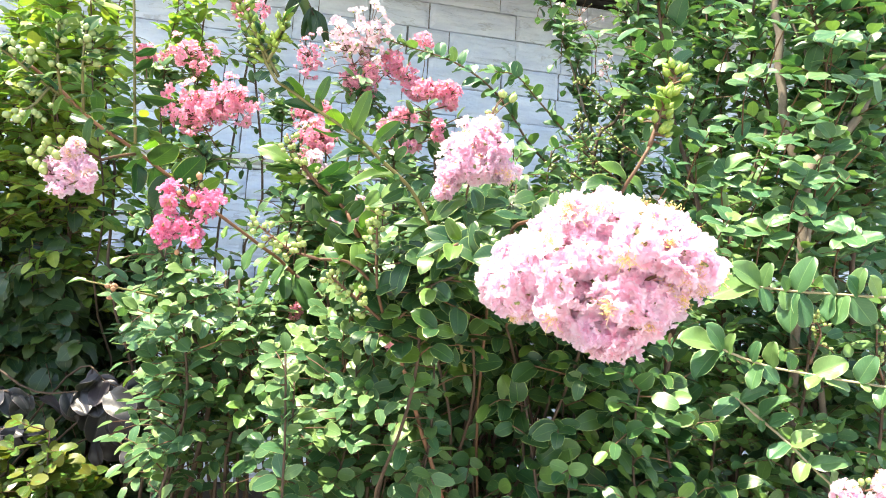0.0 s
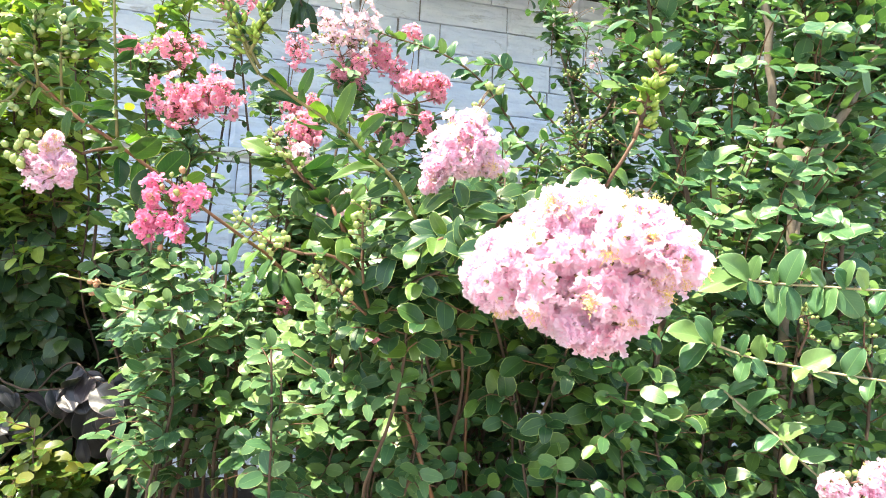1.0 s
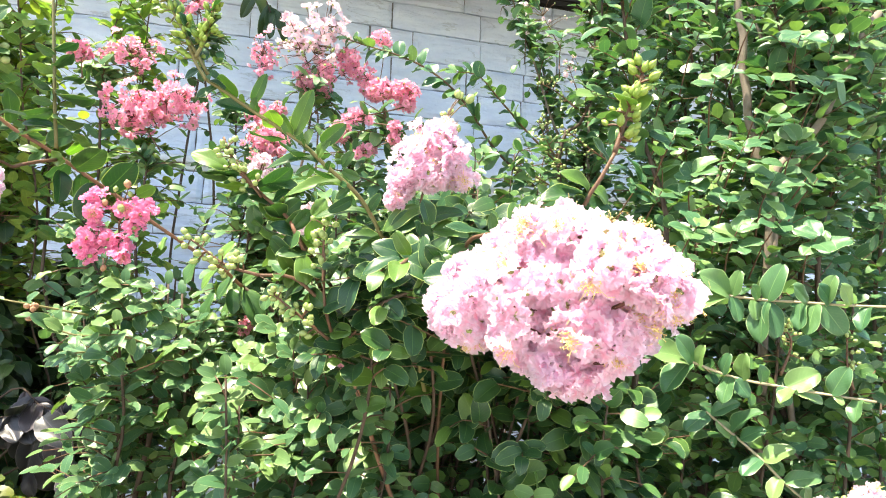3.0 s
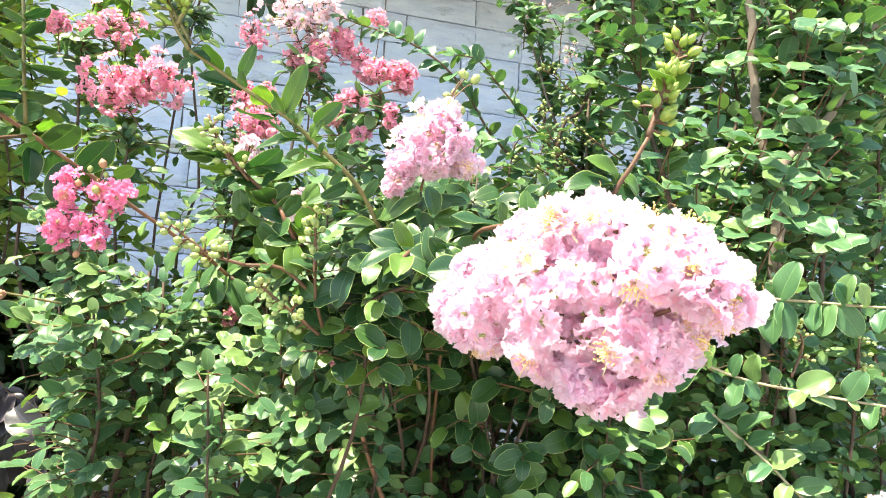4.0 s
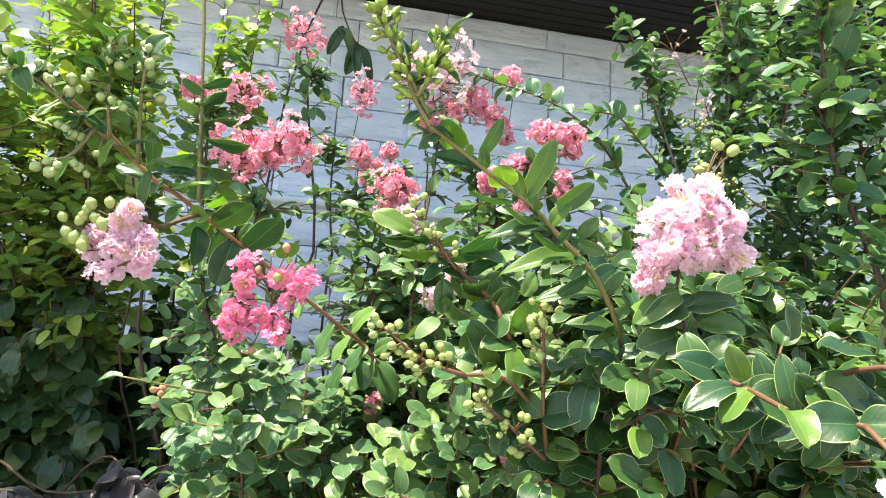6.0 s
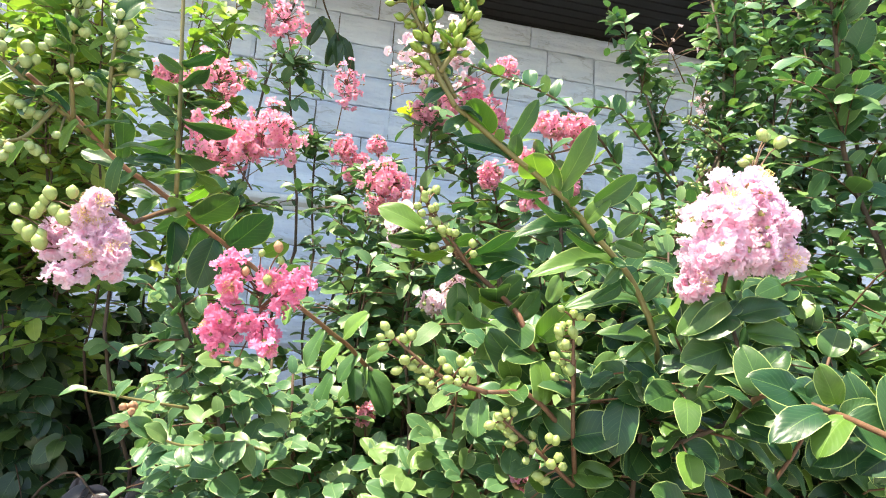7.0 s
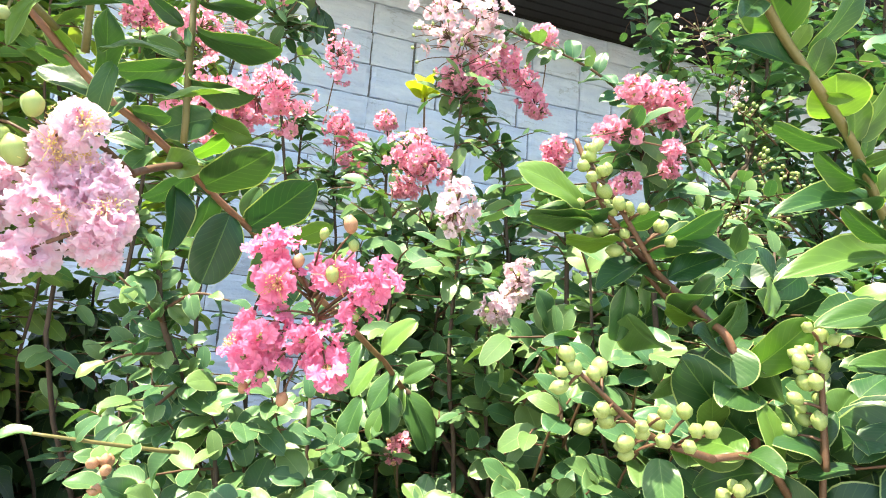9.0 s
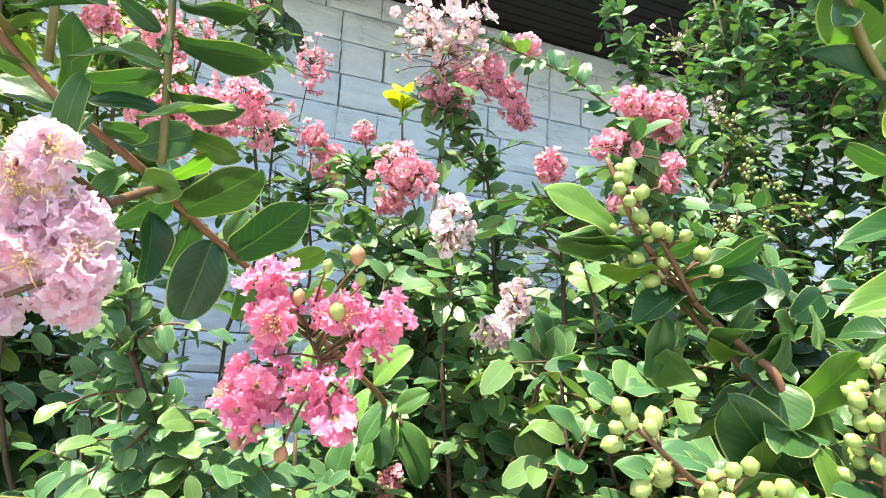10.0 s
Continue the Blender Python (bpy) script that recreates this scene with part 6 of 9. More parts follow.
coral_myrtle.stem([(-0.079, 1.397, 0), (-0.079, 1.387, 1.015), (-0.094, 1.369, 1.65)], 0.004, 0.0015, twig=0.14, gap=0.024, size=0.046, step=0.028, start=0.55)
coral_myrtle.stem([(-0.013, 1.689, 0), (-0, 1.714, 0.958), (-0.011, 1.697, 1.547)], 0.004, 0.0015, twig=0.14, gap=0.024, size=0.046, step=0.028, start=0.55)
coral_myrtle.stem([(-0.045, 1.474, 0), (-0.039, 1.472, 0.992), (-0.052, 1.455, 1.607)], 0.004, 0.0015, twig=0.14, gap=0.024, size=0.046, step=0.028, start=0.55)
coral_myrtle.stem([(0.141, 1.605, 0), (0.181, 1.617, 1.044), (0.179, 1.599, 1.69)], 0.004, 0.0015, twig=0.14, gap=0.024, size=0.046, step=0.028, start=0.55)
coral_myrtle.stem([(0.165, 1.273, 0), (0.21, 1.25, 0.996), (0.21, 1.233, 1.617)], 0.004, 0.0015, twig=0.14, gap=0.024, size=0.046, step=0.028, start=0.55)
coral_myrtle.stem([(0.137, 1.568, 0), (0.175, 1.576, 1.066), (0.173, 1.557, 1.729)], 0.004, 0.0015, twig=0.14, gap=0.024, size=0.046, step=0.028, start=0.55)
coral_myrtle.stem([(0.193, 1.208, 0), (0.244, 1.178, 0.987), (0.246, 1.16, 1.604)], 0.004, 0.0015, twig=0.14, gap=0.024, size=0.046, step=0.028, start=0.55)
coral_myrtle.branch([(0.0, 1.3, 0.9), (0.033, 1.235, 1.253), (0.038, 1.225, 1.32), (0.054, 1.21, 1.386), (0.073, 1.204, 1.452), (0.08, 1.2, 1.482)], 0.0028, 0.0018, leaves=False, material=RED_TWIG)
coral_myrtle.blade((0.075, 1.203, 1.456), (0.092, 1.18, 1.493), (-0.68, -0.72, -0.14), 0.75)
coral_myrtle.blade((0.074, 1.204, 1.454), (0.021, 1.203, 1.457), (0.05, -0.6, 0.8), 0.68)
coral_myrtle.blade((0.053, 1.21, 1.389), (0, 1.208, 1.401), (0.2, -0.61, 0.77), 0.68)
coral_myrtle.blade((0.052, 1.211, 1.38), (0.07, 1.202, 1.338), (-0.21, -0.97, 0.12), 0.87)
coral_myrtle.blade((0.046, 1.217, 1.356), (0.006, 1.212, 1.367), (0.25, -0.73, 0.63), 0.68)
coral_myrtle.blade((0.038, 1.225, 1.318), (0.078, 1.203, 1.319), (-0.47, -0.8, 0.37), 0.68)
coral_myrtle.blade((0.035, 1.228, 1.3), (0.059, 1.216, 1.27), (-0.18, -0.95, 0.26), 0.88)
coral_myrtle.blade((0.035, 1.228, 1.307), (-0.005, 1.227, 1.293), (-0.29, -0.48, 0.83), 0.68)
coral_myrtle.blade((0.076, 1.202, 1.468), (0.05, 1.189, 1.507), (0.44, -0.9, 0), 0.68)
coral_myrtle.blade((0.062, 1.208, 1.412), (0.106, 1.187, 1.395), (-0.12, -0.77, 0.62), 0.68)
coral_myrtle.tuft((0.005, 1.027, 1.399), 0.04, 5)
coral_myrtle.tuft((0.033, 1.016, 1.432), 0.04, 5)
coral_myrtle.tuft((0.048, 0.981, 1.373), 0.04, 5)
coral_myrtle.tuft((0.025, 1.014, 1.333), 0.04, 5)
coral_myrtle.tuft((0.079, 0.973, 1.382), 0.04, 5)
coral_myrtle.tuft((0.123, 0.942, 1.386), 0.04, 5)
coral_myrtle.tuft((0.147, 0.926, 1.328), 0.04, 5)
coral_myrtle.tuft((0.116, 0.936, 1.309), 0.04, 5)
coral_myrtle.tuft((0.017, 1.045, 1.284), 0.04, 5)
coral_myrtle.tuft((-0.013, 1.088, 1.311), 0.04, 5)
coral_myrtle.tuft((0.177, 0.946, 1.418), 0.04, 5)
coral_myrtle.tuft((0.053, 0.994, 1.29), 0.04, 5)
coral_myrtle.tuft((0.092, 0.959, 1.326), 0.04, 5)
coral_myrtle.tuft((-0.044, 1.155, 1.26), 0.04, 5)
coral_myrtle.tuft((0.07, 1.006, 1.441), 0.04, 5)
coral_myrtle.finish()

white_myrtle = Shrub("crape_myrtle", "slender crape myrtle with blush-white flower heads and round buds", "crape myrtle", (0.074, 1.397, 0), "coral", 52, "crape myrtles")
white_myrtle.templates = NARROW
panicle(white_myrtle, (0.027, 1.428, 1.856), [((-0.029, 1.425, 1.975), (0.039, 0.027, 0.039), 22), ((0.037, 1.424, 1.997), (0.053, 0.037, 0.05), 32), ((0.015, 1.426, 1.932), (0.05, 0.035, 0.028), 14)], "white", 0.02565, "blush-white flower head over round green buds", bud_at=((0.009, 1.426, 1.917), (0.092, 0.055, 0.035)), buds=34, bud=0.008)
panicle(white_myrtle, (-0.023, 1.265, 1.573), [((-0.062, 1.176, 1.587), (0.015, 0.01, 0.021), 16)], "white", 0.0243, "blush-white flower head", buds=4, bud=0.007)
panicle(white_myrtle, (0.019, 1.261, 1.44), [((-0.005, 1.179, 1.479), (0.014, 0.01, 0.012), 11), ((0.028, 1.194, 1.516), (0.011, 0.008, 0.017), 9)], "white", 0.0243, "blush-white flower head", buds=4, bud=0.007)
white_myrtle.stem([(0.074, 1.397, 0), (0.031, 1.443, 0.743), (0.022, 1.433, 1.683), (0.019, 1.428, 1.876)], 0.005, 0.0018, twig=0.1, gap=0.05, size=0.041, step=0.03, start=0.5)
white_myrtle.stem([(0.074, 1.397, 0), (-0.002, 1.3, 0.738), (-0.02, 1.271, 1.38), (-0.023, 1.265, 1.573)], 0.005, 0.0018, twig=0.1, gap=0.05, size=0.041, step=0.03, start=0.5)
white_myrtle.stem([(0.074, 1.397, 0), (0.026, 1.292, 0.738), (0.022, 1.267, 1.247), (0.019, 1.261, 1.44)], 0.005, 0.0018, twig=0.1, gap=0.05, size=0.041, step=0.03, start=0.5)
white_myrtle.finish()

young_myrtle = Shrub("crape_myrtle", "young shoot with lemon-yellow leaves among the shrubs", "crape myrtle", (0.061, 1.81, 0), "lemon", 5, "")
young_myrtle.branch([(0.061, 1.81, 0), (0.048, 1.76, 0.85), (0.039, 1.714, 1.789), (0.031, 1.711, 1.888), (0.024, 1.709, 1.972)], 0.003, 0.002, size=0.083, step=0.03, start=0.93, flat=0.2, open_angle=40)
young_myrtle.finish()

tall_shrub = Shrub("tall_shrub", "tall dense shrub with small rounded glossy leaves and grey stems", "shrub", (1.229, 1.387, 0), "tall", 61, "")
tall_shrub.stem([(0.812, 1.627, 0), (0.815, 1.661, 1.147), (0.808, 1.641, 1.855), (0.82, 1.641, 2.704)], 0.009, 0.0025, material=GREY_BARK, twig=0.14, gap=0.045, size=0.047, step=0.034, start=0.3)
tall_shrub.stem([(0.986, 1.223, 0), (1.016, 1.216, 1.028), (1.016, 1.198, 1.662), (0.951, 1.183, 2.208)], 0.009, 0.0025, material=GREY_BARK, twig=0.18, gap=0.029, rise=0.9, size=0.052, step=0.031, start=0.2)
tall_shrub.stem([(0.942, 1.093, 0), (0.965, 1.07, 1.039), (0.964, 1.051, 1.686), (1.11, 1.043, 1.932)], 0.009, 0.0025, material=GREY_BARK, twig=0.18, gap=0.029, rise=0.9, size=0.052, step=0.031, start=0.2)
tall_shrub.branch([(1.05, 1.25, 0), (1.032, 1.214, 0.835), (1.005, 1.16, 1.519), (0.965, 1.15, 1.69), (0.947, 1.148, 1.803), (0.932, 1.146, 1.918), (0.914, 1.14, 2.057), (0.895, 1.13, 2.169)], 0.0105, 0.008, size=0.045, step=0.07, start=0.75, material=GREY_BARK, name='stem')
tall_shrub.branch([(0.95, 1.2, 0), (0.936, 1.144, 0.876), (0.914, 1.06, 1.593), (0.965, 1.05, 1.678), (1.025, 1.04, 1.776), (1.083, 1.03, 1.888), (1.148, 1.02, 2.004)], 0.01, 0.0075, size=0.045, step=0.07, start=0.75, material=GREY_BARK, name='stem')
tall_shrub.stem([(0.9, 1.65, 0), (0.83, 1.63, 0.967), (0.724, 1.6, 1.759), (0.764, 1.6, 1.915), (0.8, 1.597, 2.075), (0.824, 1.59, 2.252), (0.834, 1.58, 2.392)], 0.007, 0.0025, material=BARK, twig=0.13, gap=0.05, size=0.046, step=0.03, start=0.5)
tall_shrub.stem([(0.95, 1.75, 0), (0.899, 1.75, 1.012), (0.823, 1.75, 1.84), (0.792, 1.75, 1.911), (0.741, 1.752, 2.037), (0.684, 1.765, 2.177), (0.646, 1.775, 2.282), (0.614, 1.78, 2.397)], 0.006, 0.002, material=GREY_BARK, twig=0.13, gap=0.05, size=0.046, step=0.03, start=0.5)
tall_shrub.stem([(0.806, 1.795, 0), (0.807, 1.846, 1.203), (0.801, 1.825, 1.944), (0.678, 1.815, 2.357)], 0.009, 0.0025, material=GREY_BARK, twig=0.12, gap=0.03, size=0.044, step=0.03, start=0.4)
tall_shrub.stem([(1.017, 1.613, 0), (1.05, 1.647, 1.088), (1.052, 1.628, 1.755), (1.072, 1.629, 2.419)], 0.009, 0.0025, twig=0.18, gap=0.029, rise=0.9, size=0.052, step=0.031, start=0.2)
tall_shrub.stem([(0.684, 1.15, 0), (0.671, 1.135, 0.993), (0.662, 1.117, 1.611), (0.566, 1.062, 2.079)], 0.009, 0.0025, twig=0.18, gap=0.029, rise=0.9, size=0.052, step=0.031, start=0.2)
tall_shrub.stem([(1.759, 1.541, 0), (1.896, 1.567, 1.134), (1.923, 1.547, 1.825), (1.862, 1.549, 2.552)], 0.009, 0.0025, twig=0.18, gap=0.029, rise=0.9, size=0.052, step=0.031, start=0.2)
tall_shrub.stem([(1.089, 1.691, 0), (1.132, 1.735, 1.106), (1.135, 1.715, 1.781), (1.045, 1.735, 2.505)], 0.009, 0.0025, twig=0.18, gap=0.029, rise=0.9, size=0.052, step=0.031, start=0.2)
tall_shrub.stem([(1.088, 1.191, 0), (1.131, 1.18, 1.03), (1.136, 1.161, 1.667), (1.05, 1.118, 2.121)], 0.009, 0.0025, twig=0.18, gap=0.029, rise=0.9, size=0.052, step=0.031, start=0.2)
tall_shrub.stem([(1.008, 1.895, 0), (1.038, 1.959, 1.13), (1.039, 1.94, 1.818), (1.047, 1.98, 2.572)], 0.009, 0.0025, twig=0.18, gap=0.029, rise=0.9, size=0.052, step=0.031, start=0.2)
tall_shrub.stem([(1.767, 1.937, 0), (1.904, 2.005, 1.194), (1.931, 1.984, 1.916), (1.943, 1.953, 2.669)], 0.009, 0.0025, twig=0.18, gap=0.029, rise=0.9, size=0.052, step=0.031, start=0.2)
tall_shrub.stem([(1.915, 1.898, 0), (2.074, 1.961, 1.199), (2.105, 1.94, 1.924), (2.174, 1.865, 2.945)], 0.009, 0.0025, twig=0.18, gap=0.029, rise=0.9, size=0.052, step=0.031, start=0.2)
tall_shrub.stem([(1.649, 1.513, 0), (1.77, 1.535, 1.121), (1.793, 1.515, 1.805), (1.761, 1.495, 2.562)], 0.009, 0.0025, twig=0.18, gap=0.029, rise=0.9, size=0.052, step=0.031, start=0.2)
tall_shrub.stem([(1.063, 1.443, 0), (1.103, 1.459, 1.067), (1.106, 1.44, 1.721), (1.122, 1.488, 2.352)], 0.009, 0.0025, twig=0.18, gap=0.029, rise=0.9, size=0.052, step=0.031, start=0.2)
tall_shrub.stem([(1.857, 1.943, 0), (2.008, 2.012, 1.201), (2.038, 1.991, 1.927), (1.943, 2, 2.61)], 0.009, 0.0025, twig=0.18, gap=0.029, rise=0.9, size=0.052, step=0.031, start=0.2)
tall_shrub.stem([(1.252, 1.889, 0), (1.317, 1.952, 1.148), (1.327, 1.932, 1.844), (1.182, 1.926, 2.489)], 0.009, 0.0025, twig=0.18, gap=0.029, rise=0.9, size=0.052, step=0.031, start=0.2)
tall_shrub.stem([(1.257, 1.318, 0), (1.325, 1.32, 1.063), (1.335, 1.302, 1.716), (1.224, 1.253, 2.236)], 0.009, 0.0025, twig=0.18, gap=0.029, rise=0.9, size=0.052, step=0.031, start=0.2)
tall_shrub.stem([(1.151, 1.883, 0), (1.202, 1.946, 1.139), (1.208, 1.927, 1.832), (1.064, 1.949, 2.814)], 0.009, 0.0025, twig=0.18, gap=0.029, rise=0.9, size=0.052, step=0.031, start=0.2)
tall_shrub.stem([(0.904, 1.269, 0), (0.921, 1.266, 1.028), (0.92, 1.248, 1.664), (0.991, 1.294, 2.166)], 0.009, 0.0025, twig=0.18, gap=0.029, rise=0.9, size=0.052, step=0.031, start=0.2)
tall_shrub.stem([(0.822, 1.676, 0), (0.827, 1.718, 1.083), (0.822, 1.699, 1.747), (0.883, 1.653, 2.362)], 0.009, 0.0025, twig=0.18, gap=0.029, rise=0.9, size=0.052, step=0.031, start=0.2)
tall_shrub.stem([(2.054, 1.987, 0), (2.232, 2.059, 1.222), (2.269, 2.037, 1.96), (2.226, 1.988, 2.645)], 0.009, 0.0025, twig=0.18, gap=0.029, rise=0.9, size=0.052, step=0.031, start=0.2)
tall_shrub.stem([(0.841, 1.663, 0), (0.849, 1.703, 1.082), (0.845, 1.684, 1.746), (0.909, 1.646, 2.541)], 0.009, 0.0025, twig=0.18, gap=0.029, rise=0.9, size=0.052, step=0.031, start=0.2)
tall_shrub.stem([(1.007, 1.273, 0), (1.04, 1.27, 1.037), (1.041, 1.252, 1.676), (1.089, 1.209, 2.109)], 0.009, 0.0025, twig=0.18, gap=0.029, rise=0.9, size=0.052, step=0.031, start=0.2)
tall_shrub.stem([(2.035, 1.913, 0), (2.21, 1.978, 1.211), (2.246, 1.957, 1.941), (2.287, 1.933, 2.866)], 0.009, 0.0025, twig=0.18, gap=0.029, rise=0.9, size=0.052, step=0.031, start=0.2)
tall_shrub.stem([(1.466, 1.654, 0), (1.562, 1.692, 1.129), (1.579, 1.673, 1.816), (1.619, 1.722, 2.559)], 0.009, 0.0025, twig=0.18, gap=0.029, rise=0.9, size=0.052, step=0.031, start=0.2)
tall_shrub.stem([(1.245, 1.511, 0), (1.311, 1.535, 1.09), (1.32, 1.516, 1.758), (1.225, 1.464, 2.465)], 0.009, 0.0025, twig=0.18, gap=0.029, rise=0.9, size=0.052, step=0.031, start=0.2)
tall_shrub.stem([(1.729, 1.586, 0), (1.862, 1.617, 1.139), (1.887, 1.597, 1.831), (1.856, 1.557, 2.725)], 0.009, 0.0025, twig=0.18, gap=0.029, rise=0.9, size=0.052, step=0.031, start=0.2)
tall_shrub.stem([(0.97, 1.154, 0), (0.998, 1.138, 1.015), (0.998, 1.12, 1.645), (0.906, 1.039, 2.042)], 0.009, 0.0025, twig=0.18, gap=0.029, rise=0.9, size=0.052, step=0.031, start=0.2)
tall_shrub.stem([(1.371, 1.542, 0), (1.454, 1.568, 1.104), (1.468, 1.548, 1.779), (1.443, 1.561, 2.529)], 0.009, 0.0025, twig=0.18, gap=0.029, rise=0.9, size=0.052, step=0.031, start=0.2)
tall_shrub.stem([(0.995, 1.155, 0), (1.025, 1.141, 1.018), (1.026, 1.123, 1.649), (1.171, 1.182, 2.158)], 0.009, 0.0025, twig=0.18, gap=0.029, rise=0.9, size=0.052, step=0.031, start=0.2)
tall_shrub.stem([(1.021, 1.535, 0), (1.054, 1.561, 1.077), (1.055, 1.542, 1.737), (0.996, 1.501, 2.423)], 0.009, 0.0025, twig=0.18, gap=0.029, rise=0.9, size=0.052, step=0.031, start=0.2)
tall_shrub.stem([(1.019, 1.459, 0), (1.052, 1.477, 1.065), (1.053, 1.459, 1.72), (0.998, 1.421, 2.377)], 0.009, 0.0025, twig=0.18, gap=0.029, rise=0.9, size=0.052, step=0.031, start=0.2)
tall_shrub.stem([(1.096, 1.158, 0), (1.141, 1.143, 1.026), (1.145, 1.125, 1.661), (1.095, 1.083, 2.076)], 0.009, 0.0025, twig=0.18, gap=0.029, rise=0.9, size=0.052, step=0.031, start=0.2)
tall_shrub.stem([(1.116, 1.839, 0), (1.162, 1.898, 1.129), (1.167, 1.879, 1.818), (1.195, 1.842, 2.727)], 0.009, 0.0025, twig=0.18, gap=0.029, rise=0.9, size=0.052, step=0.031, start=0.2)
tall_shrub.stem([(1.071, 1.224, 0), (1.112, 1.217, 1.034), (1.116, 1.199, 1.673), (1.193, 1.235, 2.284)], 0.009, 0.0025, twig=0.18, gap=0.029, rise=0.9, size=0.052, step=0.031, start=0.2)
tall_shrub.branch([(0.624, 0.85, 1.392), (0.667, 0.82, 1.386), (0.715, 0.78, 1.383), (0.751, 0.745, 1.38), (0.789, 0.72, 1.379)], 0.002, 0.0016, leaves=False, material=PALE_TWIG)
tall_shrub.branch([(0.566, 0.86, 1.298), (0.626, 0.83, 1.274), (0.676, 0.79, 1.266), (0.709, 0.75, 1.262), (0.748, 0.72, 1.257)], 0.002, 0.0016, leaves=False, material=PALE_TWIG)
tall_shrub.branch([(0.618, 0.88, 1.218), (0.642, 0.85, 1.19), (0.669, 0.825, 1.159), (0.683, 0.81, 1.139), (0.714, 0.79, 1.106), (0.735, 0.77, 1.085)], 0.002, 0.0016, leaves=False, material=PALE_TWIG)
tall_shrub.branch([(0.714, 0.79, 1.106), (0.708, 0.767, 1.105), (0.709, 0.746, 1.104)], 0.0016, 0.0012, leaves=False, material=PALE_TWIG)
panicle(tall_shrub, (0.714, 0.79, 1.106), [((0.67, 0.732, 1.119), (0.016, 0.010, 0.013), 22), ((0.724, 0.719, 1.133), (0.016, 0.010, 0.019), 26), ((0.7, 0.727, 1.101), (0.026, 0.016, 0.013), 26), ((0.735, 0.72, 1.104), (0.019, 0.011, 0.013), 18)], "pink", 0.02, "small pale pink flower head at the end of a twig", bud=0.011, knob_places=[(0.676, 0.719, 1.135), (0.684, 0.717, 1.138)])
tall_shrub.blade((0.627, 0.848, 1.393), (0.553, 0.852, 1.367), (-0.29, -0.61, 0.73), 0.62)
tall_shrub.blade((0.634, 0.844, 1.39), (0.577, 0.839, 1.419), (0.21, -0.95, 0.25), 0.62)
tall_shrub.blade((0.636, 0.841, 1.39), (0.637, 0.825, 1.426), (-0.98, -0.19, -0.06), 0.62)
tall_shrub.blade((0.636, 0.841, 1.389), (0.638, 0.832, 1.353), (-0.1, -0.97, 0.23), 0.62)
tall_shrub.blade((0.634, 0.844, 1.39), (0.586, 0.839, 1.403), (0.24, -0.77, 0.6), 0.62)
tall_shrub.blade((0.658, 0.826, 1.385), (0.655, 0.818, 1.356), (-0.18, -0.94, 0.29), 0.62)
tall_shrub.blade((0.663, 0.822, 1.386), (0.644, 0.811, 1.405), (0.25, -0.93, -0.28), 0.62)
tall_shrub.blade((0.673, 0.816, 1.384), (0.684, 0.796, 1.436), (-0.96, -0.26, 0.11), 0.62)
tall_shrub.blade((0.673, 0.814, 1.383), (0.678, 0.807, 1.332), (-0.15, -0.98, 0.13), 0.62)
tall_shrub.blade((0.671, 0.816, 1.382), (0.659, 0.813, 1.323), (-0.98, -0.08, 0.2), 0.62)
tall_shrub.blade((0.71, 0.784, 1.383), (0.678, 0.775, 1.405), (0.29, -0.96, 0.04), 0.62)
tall_shrub.blade((0.704, 0.788, 1.382), (0.693, 0.782, 1.344), (-0.95, -0.1, 0.29), 0.62)
tall_shrub.blade((0.718, 0.778, 1.382), (0.699, 0.774, 1.338), (-0.91, -0.1, 0.41), 0.62)
tall_shrub.blade((0.722, 0.773, 1.381), (0.746, 0.761, 1.341), (-0.53, -0.85, -0.05), 0.67)
tall_shrub.blade((0.725, 0.771, 1.382), (0.727, 0.754, 1.42), (-0.99, -0.13, 0.01), 0.62)
tall_shrub.blade((0.745, 0.75, 1.38), (0.721, 0.74, 1.407), (0.2, -0.96, -0.2), 0.62)
tall_shrub.blade((0.729, 0.766, 1.381), (0.701, 0.756, 1.406), (0.25, -0.96, -0.1), 0.62)
tall_shrub.blade((0.763, 0.737, 1.379), (0.743, 0.733, 1.346), (-0.85, 0.01, 0.52), 0.62)
tall_shrub.blade((0.571, 0.857, 1.296), (0.505, 0.856, 1.305), (0.11, -0.77, 0.62), 0.62)
tall_shrub.blade((0.579, 0.854, 1.292), (0.543, 0.844, 1.329), (0.31, -0.95, 0.05), 0.62)
tall_shrub.blade((0.575, 0.856, 1.293), (0.533, 0.856, 1.248), (-0.68, -0.36, 0.64), 0.62)
tall_shrub.blade((0.585, 0.85, 1.288), (0.583, 0.835, 1.318), (-0.99, -0.1, -0.12), 0.62)
tall_shrub.blade((0.613, 0.836, 1.278), (0.614, 0.821, 1.308), (-0.99, -0.1, -0), 0.62)
tall_shrub.blade((0.623, 0.832, 1.275), (0.605, 0.827, 1.238), (-0.86, -0.21, 0.46), 0.62)
tall_shrub.blade((0.626, 0.83, 1.275), (0.64, 0.818, 1.248), (-0.48, -0.87, 0.14), 0.63)
tall_shrub.blade((0.635, 0.824, 1.272), (0.628, 0.809, 1.309), (-0.95, -0.17, -0.26), 0.62)
tall_shrub.blade((0.654, 0.808, 1.27), (0.639, 0.796, 1.295), (0.13, -0.92, -0.37), 0.62)
tall_shrub.blade((0.67, 0.794, 1.267), (0.674, 0.784, 1.242), (-0.55, -0.8, 0.25), 0.67)
tall_shrub.blade((0.676, 0.79, 1.266), (0.711, 0.769, 1.288), (-0.62, -0.72, 0.31), 0.68)
tall_shrub.blade((0.678, 0.788, 1.266), (0.716, 0.77, 1.249), (0.01, -0.68, 0.73), 0.62)
